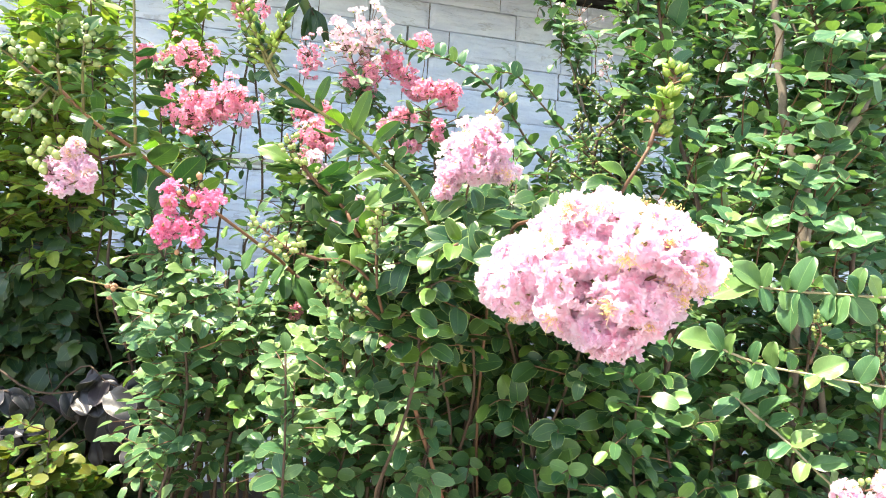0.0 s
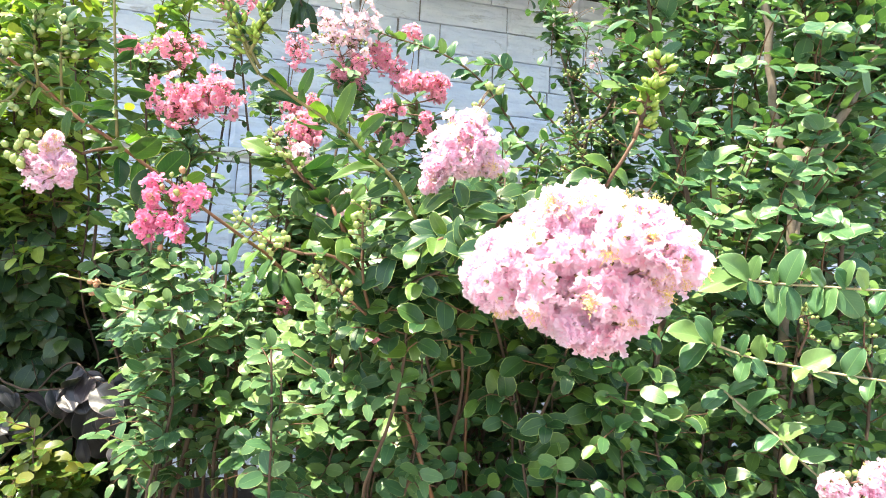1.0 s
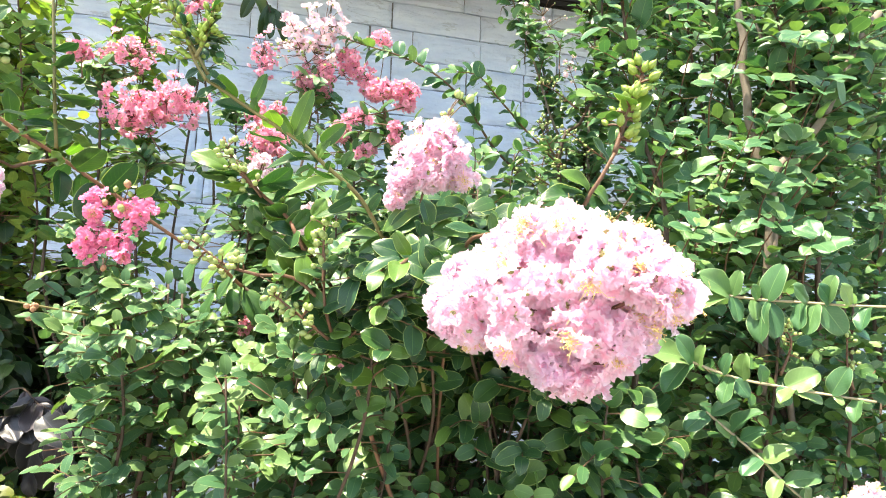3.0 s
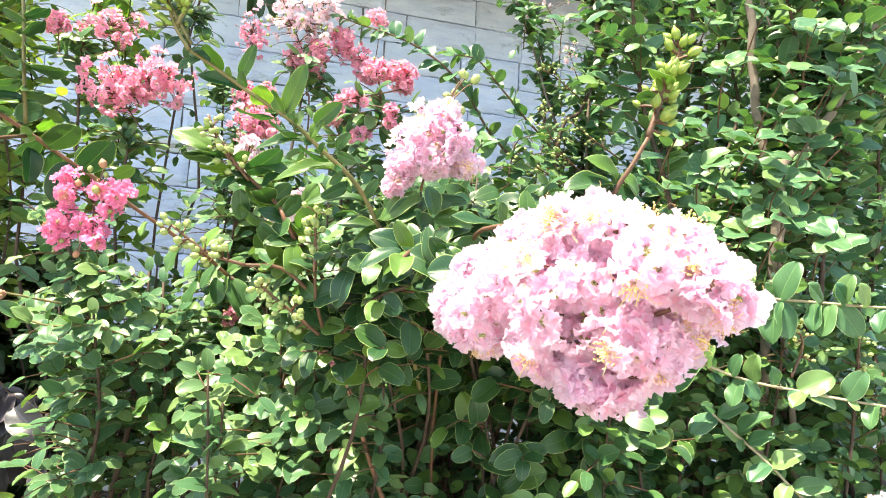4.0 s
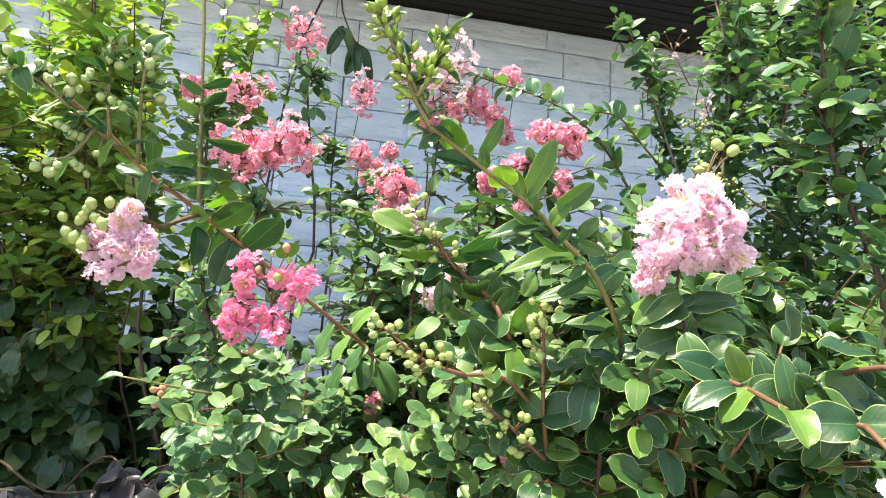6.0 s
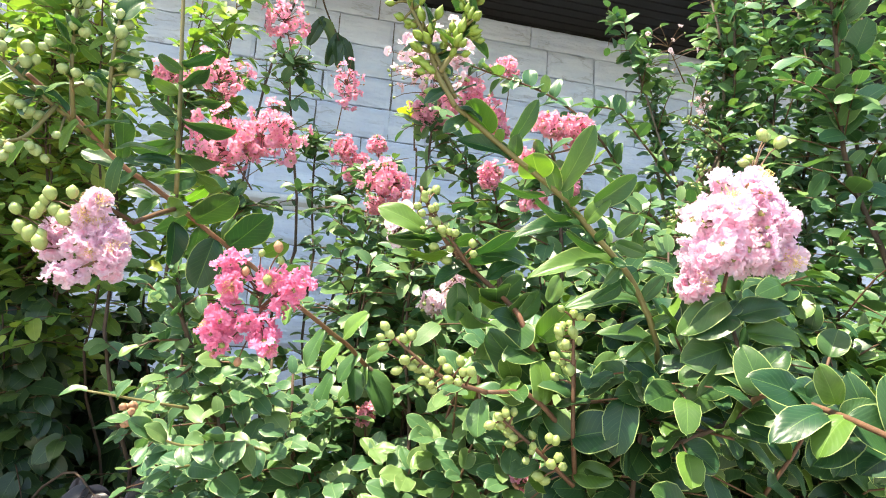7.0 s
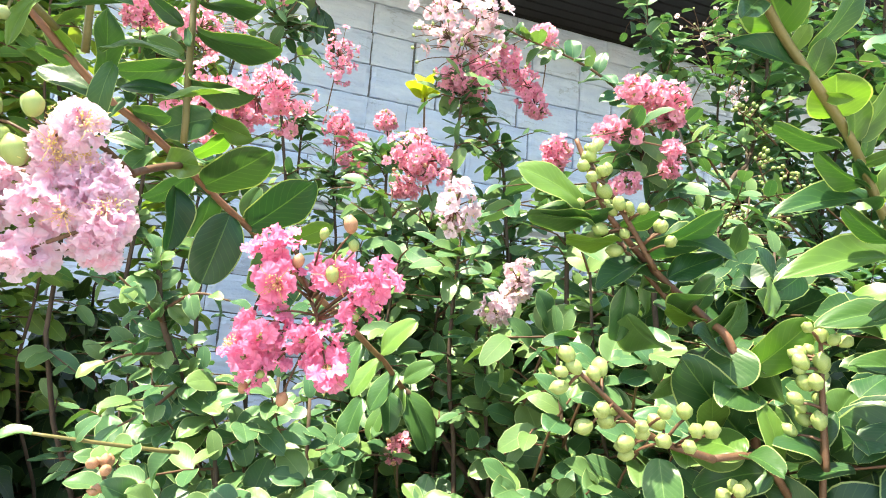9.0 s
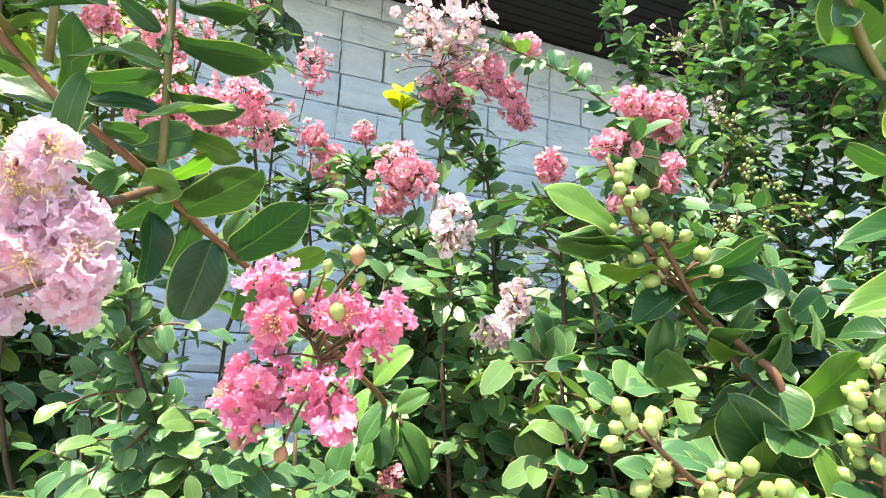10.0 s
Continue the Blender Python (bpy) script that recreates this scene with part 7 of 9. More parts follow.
tall_shrub.blade((0.682, 0.782, 1.264), (0.654, 0.777, 1.246), (-0.51, -0.11, 0.86), 0.62)
tall_shrub.blade((0.709, 0.75, 1.262), (0.718, 0.732, 1.299), (-0.89, -0.46, -0), 0.62)
tall_shrub.blade((0.712, 0.748, 1.261), (0.713, 0.737, 1.25), (-0.45, -0.65, 0.61), 0.62)
tall_shrub.blade((0.734, 0.731, 1.259), (0.717, 0.725, 1.23), (-0.87, 0.01, 0.5), 0.62)
tall_shrub.blade((0.62, 0.877, 1.216), (0.58, 0.875, 1.192), (-0.4, -0.54, 0.74), 0.62)
tall_shrub.blade((0.623, 0.874, 1.215), (0.655, 0.853, 1.236), (-0.64, -0.28, 0.71), 0.62)
tall_shrub.blade((0.628, 0.868, 1.209), (0.642, 0.855, 1.185), (-0.28, -0.91, 0.3), 0.62)
tall_shrub.blade((0.642, 0.85, 1.19), (0.635, 0.841, 1.175), (-0.81, -0.2, 0.55), 0.62)
tall_shrub.blade((0.648, 0.845, 1.185), (0.674, 0.826, 1.203), (-0.68, -0.35, 0.64), 0.62)
tall_shrub.blade((0.666, 0.827, 1.162), (0.632, 0.824, 1.141), (-0.48, -0.28, 0.83), 0.62)
tall_shrub.blade((0.669, 0.825, 1.159), (0.702, 0.804, 1.18), (-0.64, -0.34, 0.68), 0.62)
tall_shrub.blade((0.682, 0.811, 1.14), (0.662, 0.805, 1.113), (-0.7, -0.38, 0.6), 0.62)
tall_shrub.blade((0.686, 0.808, 1.135), (0.726, 0.787, 1.146), (-0.42, -0.38, 0.82), 0.62)
tall_shrub.blade((0.712, 0.792, 1.111), (0.692, 0.78, 1.135), (0.4, -0.91, -0.09), 0.62)
tall_shrub.blade((0.64, 0.853, 1.193), (0.674, 0.831, 1.227), (-0.69, 0.03, 0.72), 0.62)
tall_shrub.tuft((0.758, 0.882, 1.751), 0.046)
tall_shrub.tuft((0.677, 0.916, 1.766), 0.046)
tall_shrub.tuft((0.75, 0.88, 1.687), 0.046)
tall_shrub.tuft((0.693, 0.877, 1.63), 0.046)
tall_shrub.tuft((0.742, 0.873, 1.58), 0.046)
tall_shrub.tuft((0.69, 0.905, 1.557), 0.046)
tall_shrub.tuft((0.646, 0.94, 1.597), 0.046)
tall_shrub.tuft((0.625, 0.957, 1.665), 0.046)
tall_shrub.tuft((0.561, 0.957, 1.578), 0.046)
tall_shrub.tuft((0.803, 0.884, 1.654), 0.046)
tall_shrub.tuft((0.815, 0.859, 1.585), 0.046)
tall_shrub.tuft((0.611, 0.885, 1.497), 0.046)
tall_shrub.tuft((0.674, 0.874, 1.492), 0.046)
tall_shrub.tuft((0.774, 0.826, 1.484), 0.046)
tall_shrub.tuft((0.874, 0.872, 1.653), 0.046)
tall_shrub.tuft((0.708, 1, 1.881), 0.046)
tall_shrub.tuft((0.775, 0.936, 1.892), 0.046)
tall_shrub.tuft((0.833, 0.899, 1.85), 0.046)
tall_shrub.tuft((0.86, 0.883, 1.765), 0.046)
tall_shrub.tuft((0.682, 1.065, 1.802), 0.046)
tall_shrub.tuft((0.715, 1.242, 1.998), 0.05)
tall_shrub.tuft((0.664, 1.495, 2.112), 0.05)
tall_shrub.tuft((0.623, 1.644, 2.213), 0.05)
tall_shrub.tuft((0.66, 1.598, 2.108), 0.05)
tall_shrub.tuft((0.596, 0.952, 1.565), 0.046)
tall_shrub.tuft((0.736, 0.851, 1.512), 0.046)
bud_cluster(tall_shrub, [(0.705, 0.829, 1.278), (0.724, 0.828, 1.322), (0.713, 0.827, 1.347)], 14, 0.007, 0.02)
bud_cluster(tall_shrub, [(0.835, 0.829, 1.258), (0.824, 0.828, 1.291), (0.823, 0.826, 1.335)], 12, 0.007, 0.02)
bud_cluster(tall_shrub, [(0.661, 1.347, 1.658), (0.585, 1.346, 1.721), (0.537, 1.344, 1.799)], 48, 0.0085, 0.035)
bud_cluster(tall_shrub, [(0.603, 1.348, 1.639), (0.53, 1.348, 1.674), (0.493, 1.347, 1.697)], 26, 0.0085, 0.03)
bud_cluster(tall_shrub, [(0.746, 1.345, 1.71), (0.652, 1.344, 1.761), (0.601, 1.344, 1.796)], 24, 0.008, 0.03)
bud_cluster(tall_shrub, [(0.671, 1.422, 1.877), (0.616, 1.422, 1.914), (0.574, 1.421, 1.93)], 18, 0.008, 0.03)
tall_shrub.branch([(0.58, 1.47, 1.675), (0.459, 1.443, 1.762), (0.373, 1.425, 1.864), (0.266, 1.424, 1.938), (0.165, 1.424, 1.96), (0.08, 1.424, 1.977)], 0.0035, 0.0015, size=0.05, step=0.02, start=0, flat=0.4)
tall_shrub.branch([(0.64, 1.467, 1.742), (0.499, 1.44, 1.855), (0.414, 1.423, 1.927), (0.34, 1.423, 1.932)], 0.003, 0.0012, size=0.048, step=0.02, start=0, flat=0.5)
panicle(tall_shrub, (0.755, 1.581, 1.986), [((0.717, 1.563, 2.05), (0.023, 0.016, 0.031), 9)], "white", 0.016, "small blush-white flower head", buds=3, bud=0.006)
panicle(tall_shrub, (0.733, 1.658, 2.155), [((0.656, 1.615, 2.222), (0.056, 0.039, 0.048), 9)], "white", 0.013, "sparse spray of tiny white flowers", buds=8, bud=0.006)
tall_shrub.finish()

low_shrub = Shrub("low_shrub", "low dense shrub of small rounded dark green leaves", "shrub", (0.555, 1.271, 0), "shade", 71, "")
low_shrub.lean = (0.0, -0.85, 0.5)
low_shrub.stem([(0.585, 1.142, 0), (0.564, 1.111, 0.738), (0.586, 1.098, 1.187)], 0.006, 0.002, twig=0.16, gap=0.022, size=0.036, step=0.025, start=0.4)
low_shrub.stem([(0.661, 1.533, 0), (0.655, 1.547, 0.749), (0.68, 1.534, 1.195)], 0.006, 0.002, twig=0.16, gap=0.022, size=0.036, step=0.025, start=0.4)
low_shrub.stem([(0.578, 1.115, 0), (0.556, 1.08, 0.835), (0.575, 1.065, 1.349)], 0.006, 0.002, twig=0.16, gap=0.022, size=0.036, step=0.025, start=0.4)
low_shrub.stem([(0.863, 1.489, 0), (0.892, 1.494, 0.859), (0.93, 1.479, 1.377)], 0.006, 0.002, twig=0.16, gap=0.022, size=0.036, step=0.025, start=0.4)
low_shrub.stem([(0.997, 1.198, 0), (1.052, 1.171, 0.864), (1.097, 1.155, 1.391)], 0.006, 0.002, twig=0.16, gap=0.022, size=0.036, step=0.025, start=0.4)
low_shrub.stem([(1.211, 1.485, 0), (1.308, 1.492, 0.774), (1.369, 1.479, 1.232)], 0.006, 0.002, twig=0.16, gap=0.022, size=0.036, step=0.025, start=0.4)
low_shrub.stem([(0.531, 1.209, 0), (0.498, 1.184, 0.848), (0.516, 1.169, 1.371)], 0.006, 0.002, twig=0.16, gap=0.022, size=0.036, step=0.025, start=0.4)
low_shrub.stem([(0.982, 1.235, 0), (1.035, 1.212, 0.847), (1.079, 1.197, 1.363)], 0.006, 0.002, twig=0.16, gap=0.022, size=0.036, step=0.025, start=0.4)
low_shrub.stem([(0.628, 1.273, 0), (0.614, 1.256, 0.804), (0.638, 1.242, 1.293)], 0.006, 0.002, twig=0.16, gap=0.022, size=0.036, step=0.025, start=0.4)
low_shrub.stem([(0.937, 1.048, 0), (0.98, 1.004, 0.863), (1.022, 0.988, 1.394)], 0.006, 0.002, twig=0.16, gap=0.022, size=0.036, step=0.025, start=0.4)
low_shrub.stem([(1.492, 1.582, 0), (1.642, 1.602, 0.719), (1.721, 1.589, 1.137)], 0.006, 0.002, twig=0.16, gap=0.022, size=0.036, step=0.025, start=0.4)
low_shrub.stem([(0.789, 1.555, 0), (0.808, 1.573, 0.686), (0.843, 1.562, 1.088)], 0.006, 0.002, twig=0.16, gap=0.022, size=0.036, step=0.025, start=0.4)
low_shrub.stem([(0.524, 1.508, 0), (0.492, 1.519, 0.726), (0.51, 1.507, 1.159)], 0.006, 0.002, twig=0.16, gap=0.022, size=0.036, step=0.025, start=0.4)
low_shrub.stem([(0.826, 1.206, 0), (0.85, 1.181, 0.797), (0.886, 1.167, 1.282)], 0.006, 0.002, twig=0.16, gap=0.022, size=0.036, step=0.025, start=0.4)
low_shrub.stem([(0.478, 1.087, 0), (0.435, 1.049, 0.83), (0.449, 1.034, 1.342)], 0.006, 0.002, twig=0.16, gap=0.022, size=0.036, step=0.025, start=0.4)
low_shrub.stem([(0.936, 1.49, 0), (0.979, 1.496, 0.841), (1.022, 1.481, 1.347)], 0.006, 0.002, twig=0.16, gap=0.022, size=0.036, step=0.025, start=0.4)
low_shrub.stem([(0.324, 1.432, 0), (0.256, 1.435, 0.695), (0.262, 1.423, 1.111)], 0.006, 0.002, twig=0.16, gap=0.022, size=0.036, step=0.025, start=0.4)
low_shrub.stem([(1.417, 1.535, 0), (1.553, 1.549, 0.717), (1.627, 1.537, 1.136)], 0.006, 0.002, twig=0.16, gap=0.022, size=0.036, step=0.025, start=0.4)
low_shrub.stem([(0.897, 1.454, 0), (0.934, 1.455, 0.898), (0.973, 1.44, 1.444)], 0.006, 0.002, twig=0.16, gap=0.022, size=0.036, step=0.025, start=0.4)
low_shrub.stem([(0.439, 1.413, 0), (0.389, 1.412, 0.815), (0.401, 1.397, 1.311)], 0.006, 0.002, twig=0.16, gap=0.022, size=0.036, step=0.025, start=0.4)
low_shrub.stem([(0.901, 1.561, 0), (0.938, 1.576, 0.81), (0.979, 1.561, 1.294)], 0.006, 0.002, twig=0.16, gap=0.022, size=0.036, step=0.025, start=0.4)
low_shrub.stem([(0.763, 1.186, 0), (0.775, 1.158, 0.824), (0.806, 1.143, 1.329)], 0.006, 0.002, twig=0.16, gap=0.022, size=0.036, step=0.025, start=0.4)
low_shrub.stem([(1.271, 1.472, 0), (1.379, 1.476, 0.814), (1.443, 1.462, 1.299)], 0.006, 0.002, twig=0.16, gap=0.022, size=0.036, step=0.025, start=0.4)
low_shrub.stem([(0.594, 1.341, 0), (0.572, 1.331, 0.842), (0.594, 1.316, 1.355)], 0.006, 0.002, twig=0.16, gap=0.022, size=0.036, step=0.025, start=0.4)
low_shrub.stem([(1.217, 1.477, 0), (1.313, 1.481, 0.881), (1.373, 1.465, 1.411)], 0.006, 0.002, twig=0.16, gap=0.022, size=0.036, step=0.025, start=0.4)
low_shrub.stem([(1.373, 1.493, 0), (1.5, 1.502, 0.741), (1.572, 1.489, 1.176)], 0.006, 0.002, twig=0.16, gap=0.022, size=0.036, step=0.025, start=0.4)
low_shrub.stem([(0.298, 1.524, 0), (0.223, 1.537, 0.74), (0.226, 1.524, 1.185)], 0.006, 0.002, twig=0.16, gap=0.022, size=0.036, step=0.025, start=0.4)
low_shrub.stem([(0.282, 1.199, 0), (0.204, 1.173, 0.814), (0.205, 1.159, 1.315)], 0.006, 0.002, twig=0.16, gap=0.022, size=0.036, step=0.025, start=0.4)
low_shrub.stem([(0.755, 1.306, 0), (0.765, 1.293, 0.808), (0.797, 1.279, 1.298)], 0.006, 0.002, twig=0.16, gap=0.022, size=0.036, step=0.025, start=0.4)
low_shrub.stem([(0.832, 1.077, 0), (0.856, 1.035, 0.882), (0.892, 1.019, 1.426)], 0.006, 0.002, twig=0.16, gap=0.022, size=0.036, step=0.025, start=0.4)
low_shrub.stem([(0.317, 1.089, 0), (0.245, 1.05, 0.836), (0.249, 1.035, 1.354)], 0.006, 0.002, twig=0.16, gap=0.022, size=0.036, step=0.025, start=0.4)
low_shrub.stem([(1.031, 1.092, 0), (1.094, 1.056, 0.755), (1.143, 1.042, 1.213)], 0.006, 0.002, twig=0.16, gap=0.022, size=0.036, step=0.025, start=0.4)
low_shrub.stem([(0.681, 1.22, 0), (0.677, 1.197, 0.825), (0.703, 1.182, 1.33)], 0.006, 0.002, twig=0.16, gap=0.022, size=0.036, step=0.025, start=0.4)
low_shrub.stem([(0.608, 1.37, 0), (0.592, 1.365, 0.758), (0.614, 1.352, 1.214)], 0.006, 0.002, twig=0.16, gap=0.022, size=0.036, step=0.025, start=0.4)
low_shrub.stem([(0.554, 1.229, 0), (0.525, 1.206, 0.84), (0.545, 1.191, 1.356)], 0.006, 0.002, twig=0.16, gap=0.022, size=0.036, step=0.025, start=0.4)
low_shrub.stem([(0.4, 1.443, 0), (0.345, 1.446, 0.763), (0.354, 1.433, 1.224)], 0.006, 0.002, twig=0.16, gap=0.022, size=0.036, step=0.025, start=0.4)
low_shrub.stem([(0.534, 1.147, 0), (0.502, 1.114, 0.856), (0.519, 1.099, 1.383)], 0.006, 0.002, twig=0.16, gap=0.022, size=0.036, step=0.025, start=0.4)
low_shrub.stem([(0.678, 1.477, 0), (0.674, 1.483, 0.762), (0.701, 1.47, 1.22)], 0.006, 0.002, twig=0.16, gap=0.022, size=0.036, step=0.025, start=0.4)
low_shrub.stem([(0.648, 1.39, 0), (0.64, 1.388, 0.728), (0.665, 1.376, 1.164)], 0.006, 0.002, twig=0.16, gap=0.022, size=0.036, step=0.025, start=0.4)
low_shrub.stem([(0.665, 1.32, 0), (0.658, 1.308, 0.813), (0.684, 1.294, 1.307)], 0.006, 0.002, twig=0.16, gap=0.022, size=0.036, step=0.025, start=0.4)
low_shrub.stem([(1.031, 1.425, 0), (1.093, 1.425, 0.817), (1.142, 1.411, 1.308)], 0.006, 0.002, twig=0.16, gap=0.022, size=0.036, step=0.025, start=0.4)
low_shrub.stem([(0.704, 1.341, 0), (0.705, 1.331, 0.838), (0.733, 1.316, 1.349)], 0.006, 0.002, twig=0.16, gap=0.022, size=0.036, step=0.025, start=0.4)
low_shrub.stem([(0.448, 1.079, 0), (0.401, 1.004, 0.774), (0.414, 0.933, 1.25)], 0.0035, 0.0015, twig=0.13, gap=0.022, size=0.037, step=0.024, start=0.5)
low_shrub.stem([(0.397, 1.152, 0), (0.343, 1.099, 0.662), (0.353, 1.03, 1.061)], 0.0035, 0.0015, twig=0.13, gap=0.022, size=0.037, step=0.024, start=0.5)
low_shrub.stem([(0.373, 1.132, 0), (0.315, 1.073, 0.663), (0.323, 1.005, 1.064)], 0.0035, 0.0015, twig=0.13, gap=0.022, size=0.037, step=0.024, start=0.5)
low_shrub.stem([(0.523, 1.144, 0), (0.492, 1.088, 0.693), (0.511, 1.019, 1.113)], 0.0035, 0.0015, twig=0.13, gap=0.022, size=0.037, step=0.024, start=0.5)
low_shrub.stem([(0.505, 1.122, 0), (0.47, 1.061, 0.696), (0.486, 0.991, 1.118)], 0.0035, 0.0015, twig=0.13, gap=0.022, size=0.037, step=0.024, start=0.5)
low_shrub.stem([(0.417, 1.102, 0), (0.365, 1.034, 0.768), (0.375, 0.963, 1.239)], 0.0035, 0.0015, twig=0.13, gap=0.022, size=0.037, step=0.024, start=0.5)
low_shrub.stem([(0.476, 1.021, 0), (0.434, 0.932, 0.767), (0.448, 0.861, 1.239)], 0.0035, 0.0015, twig=0.13, gap=0.022, size=0.037, step=0.024, start=0.5)
low_shrub.stem([(0.527, 1.138, 0), (0.495, 1.079, 0.767), (0.512, 1.008, 1.234)], 0.0035, 0.0015, twig=0.13, gap=0.022, size=0.037, step=0.024, start=0.5)
low_shrub.stem([(0.481, 1.154, 0), (0.442, 1.101, 0.668), (0.457, 1.032, 1.071)], 0.0035, 0.0015, twig=0.13, gap=0.022, size=0.037, step=0.024, start=0.5)
low_shrub.stem([(0.393, 1.024, 0), (0.337, 0.938, 0.696), (0.346, 0.868, 1.12)], 0.0035, 0.0015, twig=0.13, gap=0.022, size=0.037, step=0.024, start=0.5)
low_shrub.stem([(0.495, 1.12, 0), (0.458, 1.057, 0.716), (0.473, 0.987, 1.152)], 0.0035, 0.0015, twig=0.13, gap=0.022, size=0.037, step=0.024, start=0.5)
low_shrub.finish()

pale_myrtle = Shrub("crape_myrtle", "leafy crape myrtle without flowers, pale green rounded leaves", "crape myrtle", (-0.408, 1.32, 0), "coral", 81, "crape myrtles")
pale_myrtle.templates = NARROW
pale_myrtle.stem([(-0.356, 1.471, 0), (-0.383, 1.474, 0.825), (-0.412, 1.46, 1.333)], 0.006, 0.002, twig=0.15, gap=0.026, size=0.042, step=0.03, start=0.76)
pale_myrtle.stem([(-0.176, 1.287, 0), (-0.17, 1.269, 0.844), (-0.188, 1.255, 1.367)], 0.006, 0.002, twig=0.15, gap=0.026, size=0.042, step=0.03, start=0.66)
pale_myrtle.stem([(-0.272, 1.391, 0), (-0.283, 1.386, 0.819), (-0.307, 1.371, 1.324)], 0.006, 0.002, twig=0.15, gap=0.026, size=0.042, step=0.03, start=0.66)
pale_myrtle.stem([(-0.248, 1.242, 0), (-0.253, 1.22, 0.808), (-0.276, 1.206, 1.309)], 0.006, 0.002, twig=0.15, gap=0.026, size=0.042, step=0.03, start=0.66)
pale_myrtle.stem([(-0.241, 1.398, 0), (-0.244, 1.397, 0.703), (-0.266, 1.385, 1.131)], 0.006, 0.002, twig=0.15, gap=0.026, size=0.042, step=0.03, start=0.66)
pale_myrtle.stem([(-0.23, 1.53, 0), (-0.234, 1.539, 0.87), (-0.255, 1.524, 1.405)], 0.006, 0.002, twig=0.15, gap=0.026, size=0.042, step=0.03, start=0.66)
pale_myrtle.stem([(-0.205, 1.448, 0), (-0.203, 1.45, 0.761), (-0.222, 1.437, 1.226)], 0.006, 0.002, twig=0.15, gap=0.026, size=0.042, step=0.03, start=0.66)
pale_myrtle.stem([(-0.294, 1.629, 0), (-0.309, 1.651, 0.758), (-0.334, 1.639, 1.219)], 0.006, 0.002, twig=0.15, gap=0.026, size=0.042, step=0.03, start=0.66)
pale_myrtle.stem([(-0.366, 1.559, 0), (-0.396, 1.57, 0.877), (-0.426, 1.555, 1.419)], 0.006, 0.002, twig=0.15, gap=0.026, size=0.042, step=0.03, start=0.76)
pale_myrtle.stem([(-0.171, 1.412, 0), (-0.163, 1.409, 0.794), (-0.18, 1.395, 1.282)], 0.006, 0.002, twig=0.15, gap=0.026, size=0.042, step=0.03, start=0.66)
pale_myrtle.stem([(-0.204, 1.329, 0), (-0.203, 1.315, 0.855), (-0.222, 1.3, 1.385)], 0.006, 0.002, twig=0.15, gap=0.026, size=0.042, step=0.03, start=0.66)
pale_myrtle.stem([(-0.294, 1.352, 0), (-0.309, 1.343, 0.777), (-0.334, 1.33, 1.254)], 0.006, 0.002, twig=0.15, gap=0.026, size=0.042, step=0.03, start=0.66)
pale_myrtle.stem([(-0.286, 1.399, 0), (-0.298, 1.396, 0.753), (-0.322, 1.383, 1.214)], 0.006, 0.002, twig=0.15, gap=0.026, size=0.042, step=0.03, start=0.66)
pale_myrtle.stem([(-0.171, 1.329, 0), (-0.163, 1.317, 0.783), (-0.181, 1.303, 1.264)], 0.006, 0.002, twig=0.15, gap=0.026, size=0.042, step=0.03, start=0.66)
pale_myrtle.stem([(-0.322, 1.43, 0), (-0.343, 1.427, 0.886), (-0.371, 1.412, 1.435)], 0.006, 0.002, twig=0.15, gap=0.026, size=0.042, step=0.03, start=0.76)
pale_myrtle.stem([(-0.274, 1.374, 0), (-0.286, 1.365, 0.856), (-0.31, 1.351, 1.386)], 0.006, 0.002, twig=0.15, gap=0.026, size=0.042, step=0.03, start=0.66)
pale_myrtle.stem([(-0.251, 1.27, 0), (-0.258, 1.254, 0.748), (-0.28, 1.241, 1.207)], 0.006, 0.002, twig=0.15, gap=0.026, size=0.042, step=0.03, start=0.66)
pale_myrtle.stem([(0.114, 1.151, 0), (0.177, 1.112, 0.769), (0.177, 1.022, 1.239)], 0.0035, 0.0015, twig=0.12, gap=0.028, size=0.04, step=0.026, start=0.72)
pale_myrtle.stem([(-0.015, 1.196, 0), (0.024, 1.168, 0.736), (0.016, 1.079, 1.186)], 0.0035, 0.0015, twig=0.12, gap=0.028, size=0.04, step=0.026, start=0.72)
pale_myrtle.stem([(0.005, 1.175, 0), (0.048, 1.143, 0.763), (0.042, 1.053, 1.23)], 0.0035, 0.0015, twig=0.12, gap=0.028, size=0.04, step=0.026, start=0.72)
pale_myrtle.stem([(0.082, 1.178, 0), (0.139, 1.144, 0.771), (0.138, 1.055, 1.243)], 0.0035, 0.0015, twig=0.12, gap=0.028, size=0.04, step=0.026, start=0.72)
pale_myrtle.stem([(0.094, 1.079, 0), (0.152, 1.022, 0.772), (0.152, 0.932, 1.248)], 0.0035, 0.0015, twig=0.12, gap=0.028, size=0.04, step=0.026, start=0.72)
pale_myrtle.stem([(-0.073, 1.168, 0), (-0.046, 1.132, 0.745), (-0.056, 1.043, 1.201)], 0.0035, 0.0015, twig=0.12, gap=0.028, size=0.04, step=0.026, start=0.72)
pale_myrtle.stem([(0.096, 1.081, 0), (0.154, 1.025, 0.749), (0.154, 0.936, 1.209)], 0.0035, 0.0015, twig=0.12, gap=0.028, size=0.04, step=0.026, start=0.72)
pale_myrtle.stem([(-0.079, 1.072, 0), (-0.053, 1.013, 0.779), (-0.065, 0.923, 1.26)], 0.0035, 0.0015, twig=0.12, gap=0.028, size=0.04, step=0.026, start=0.72)
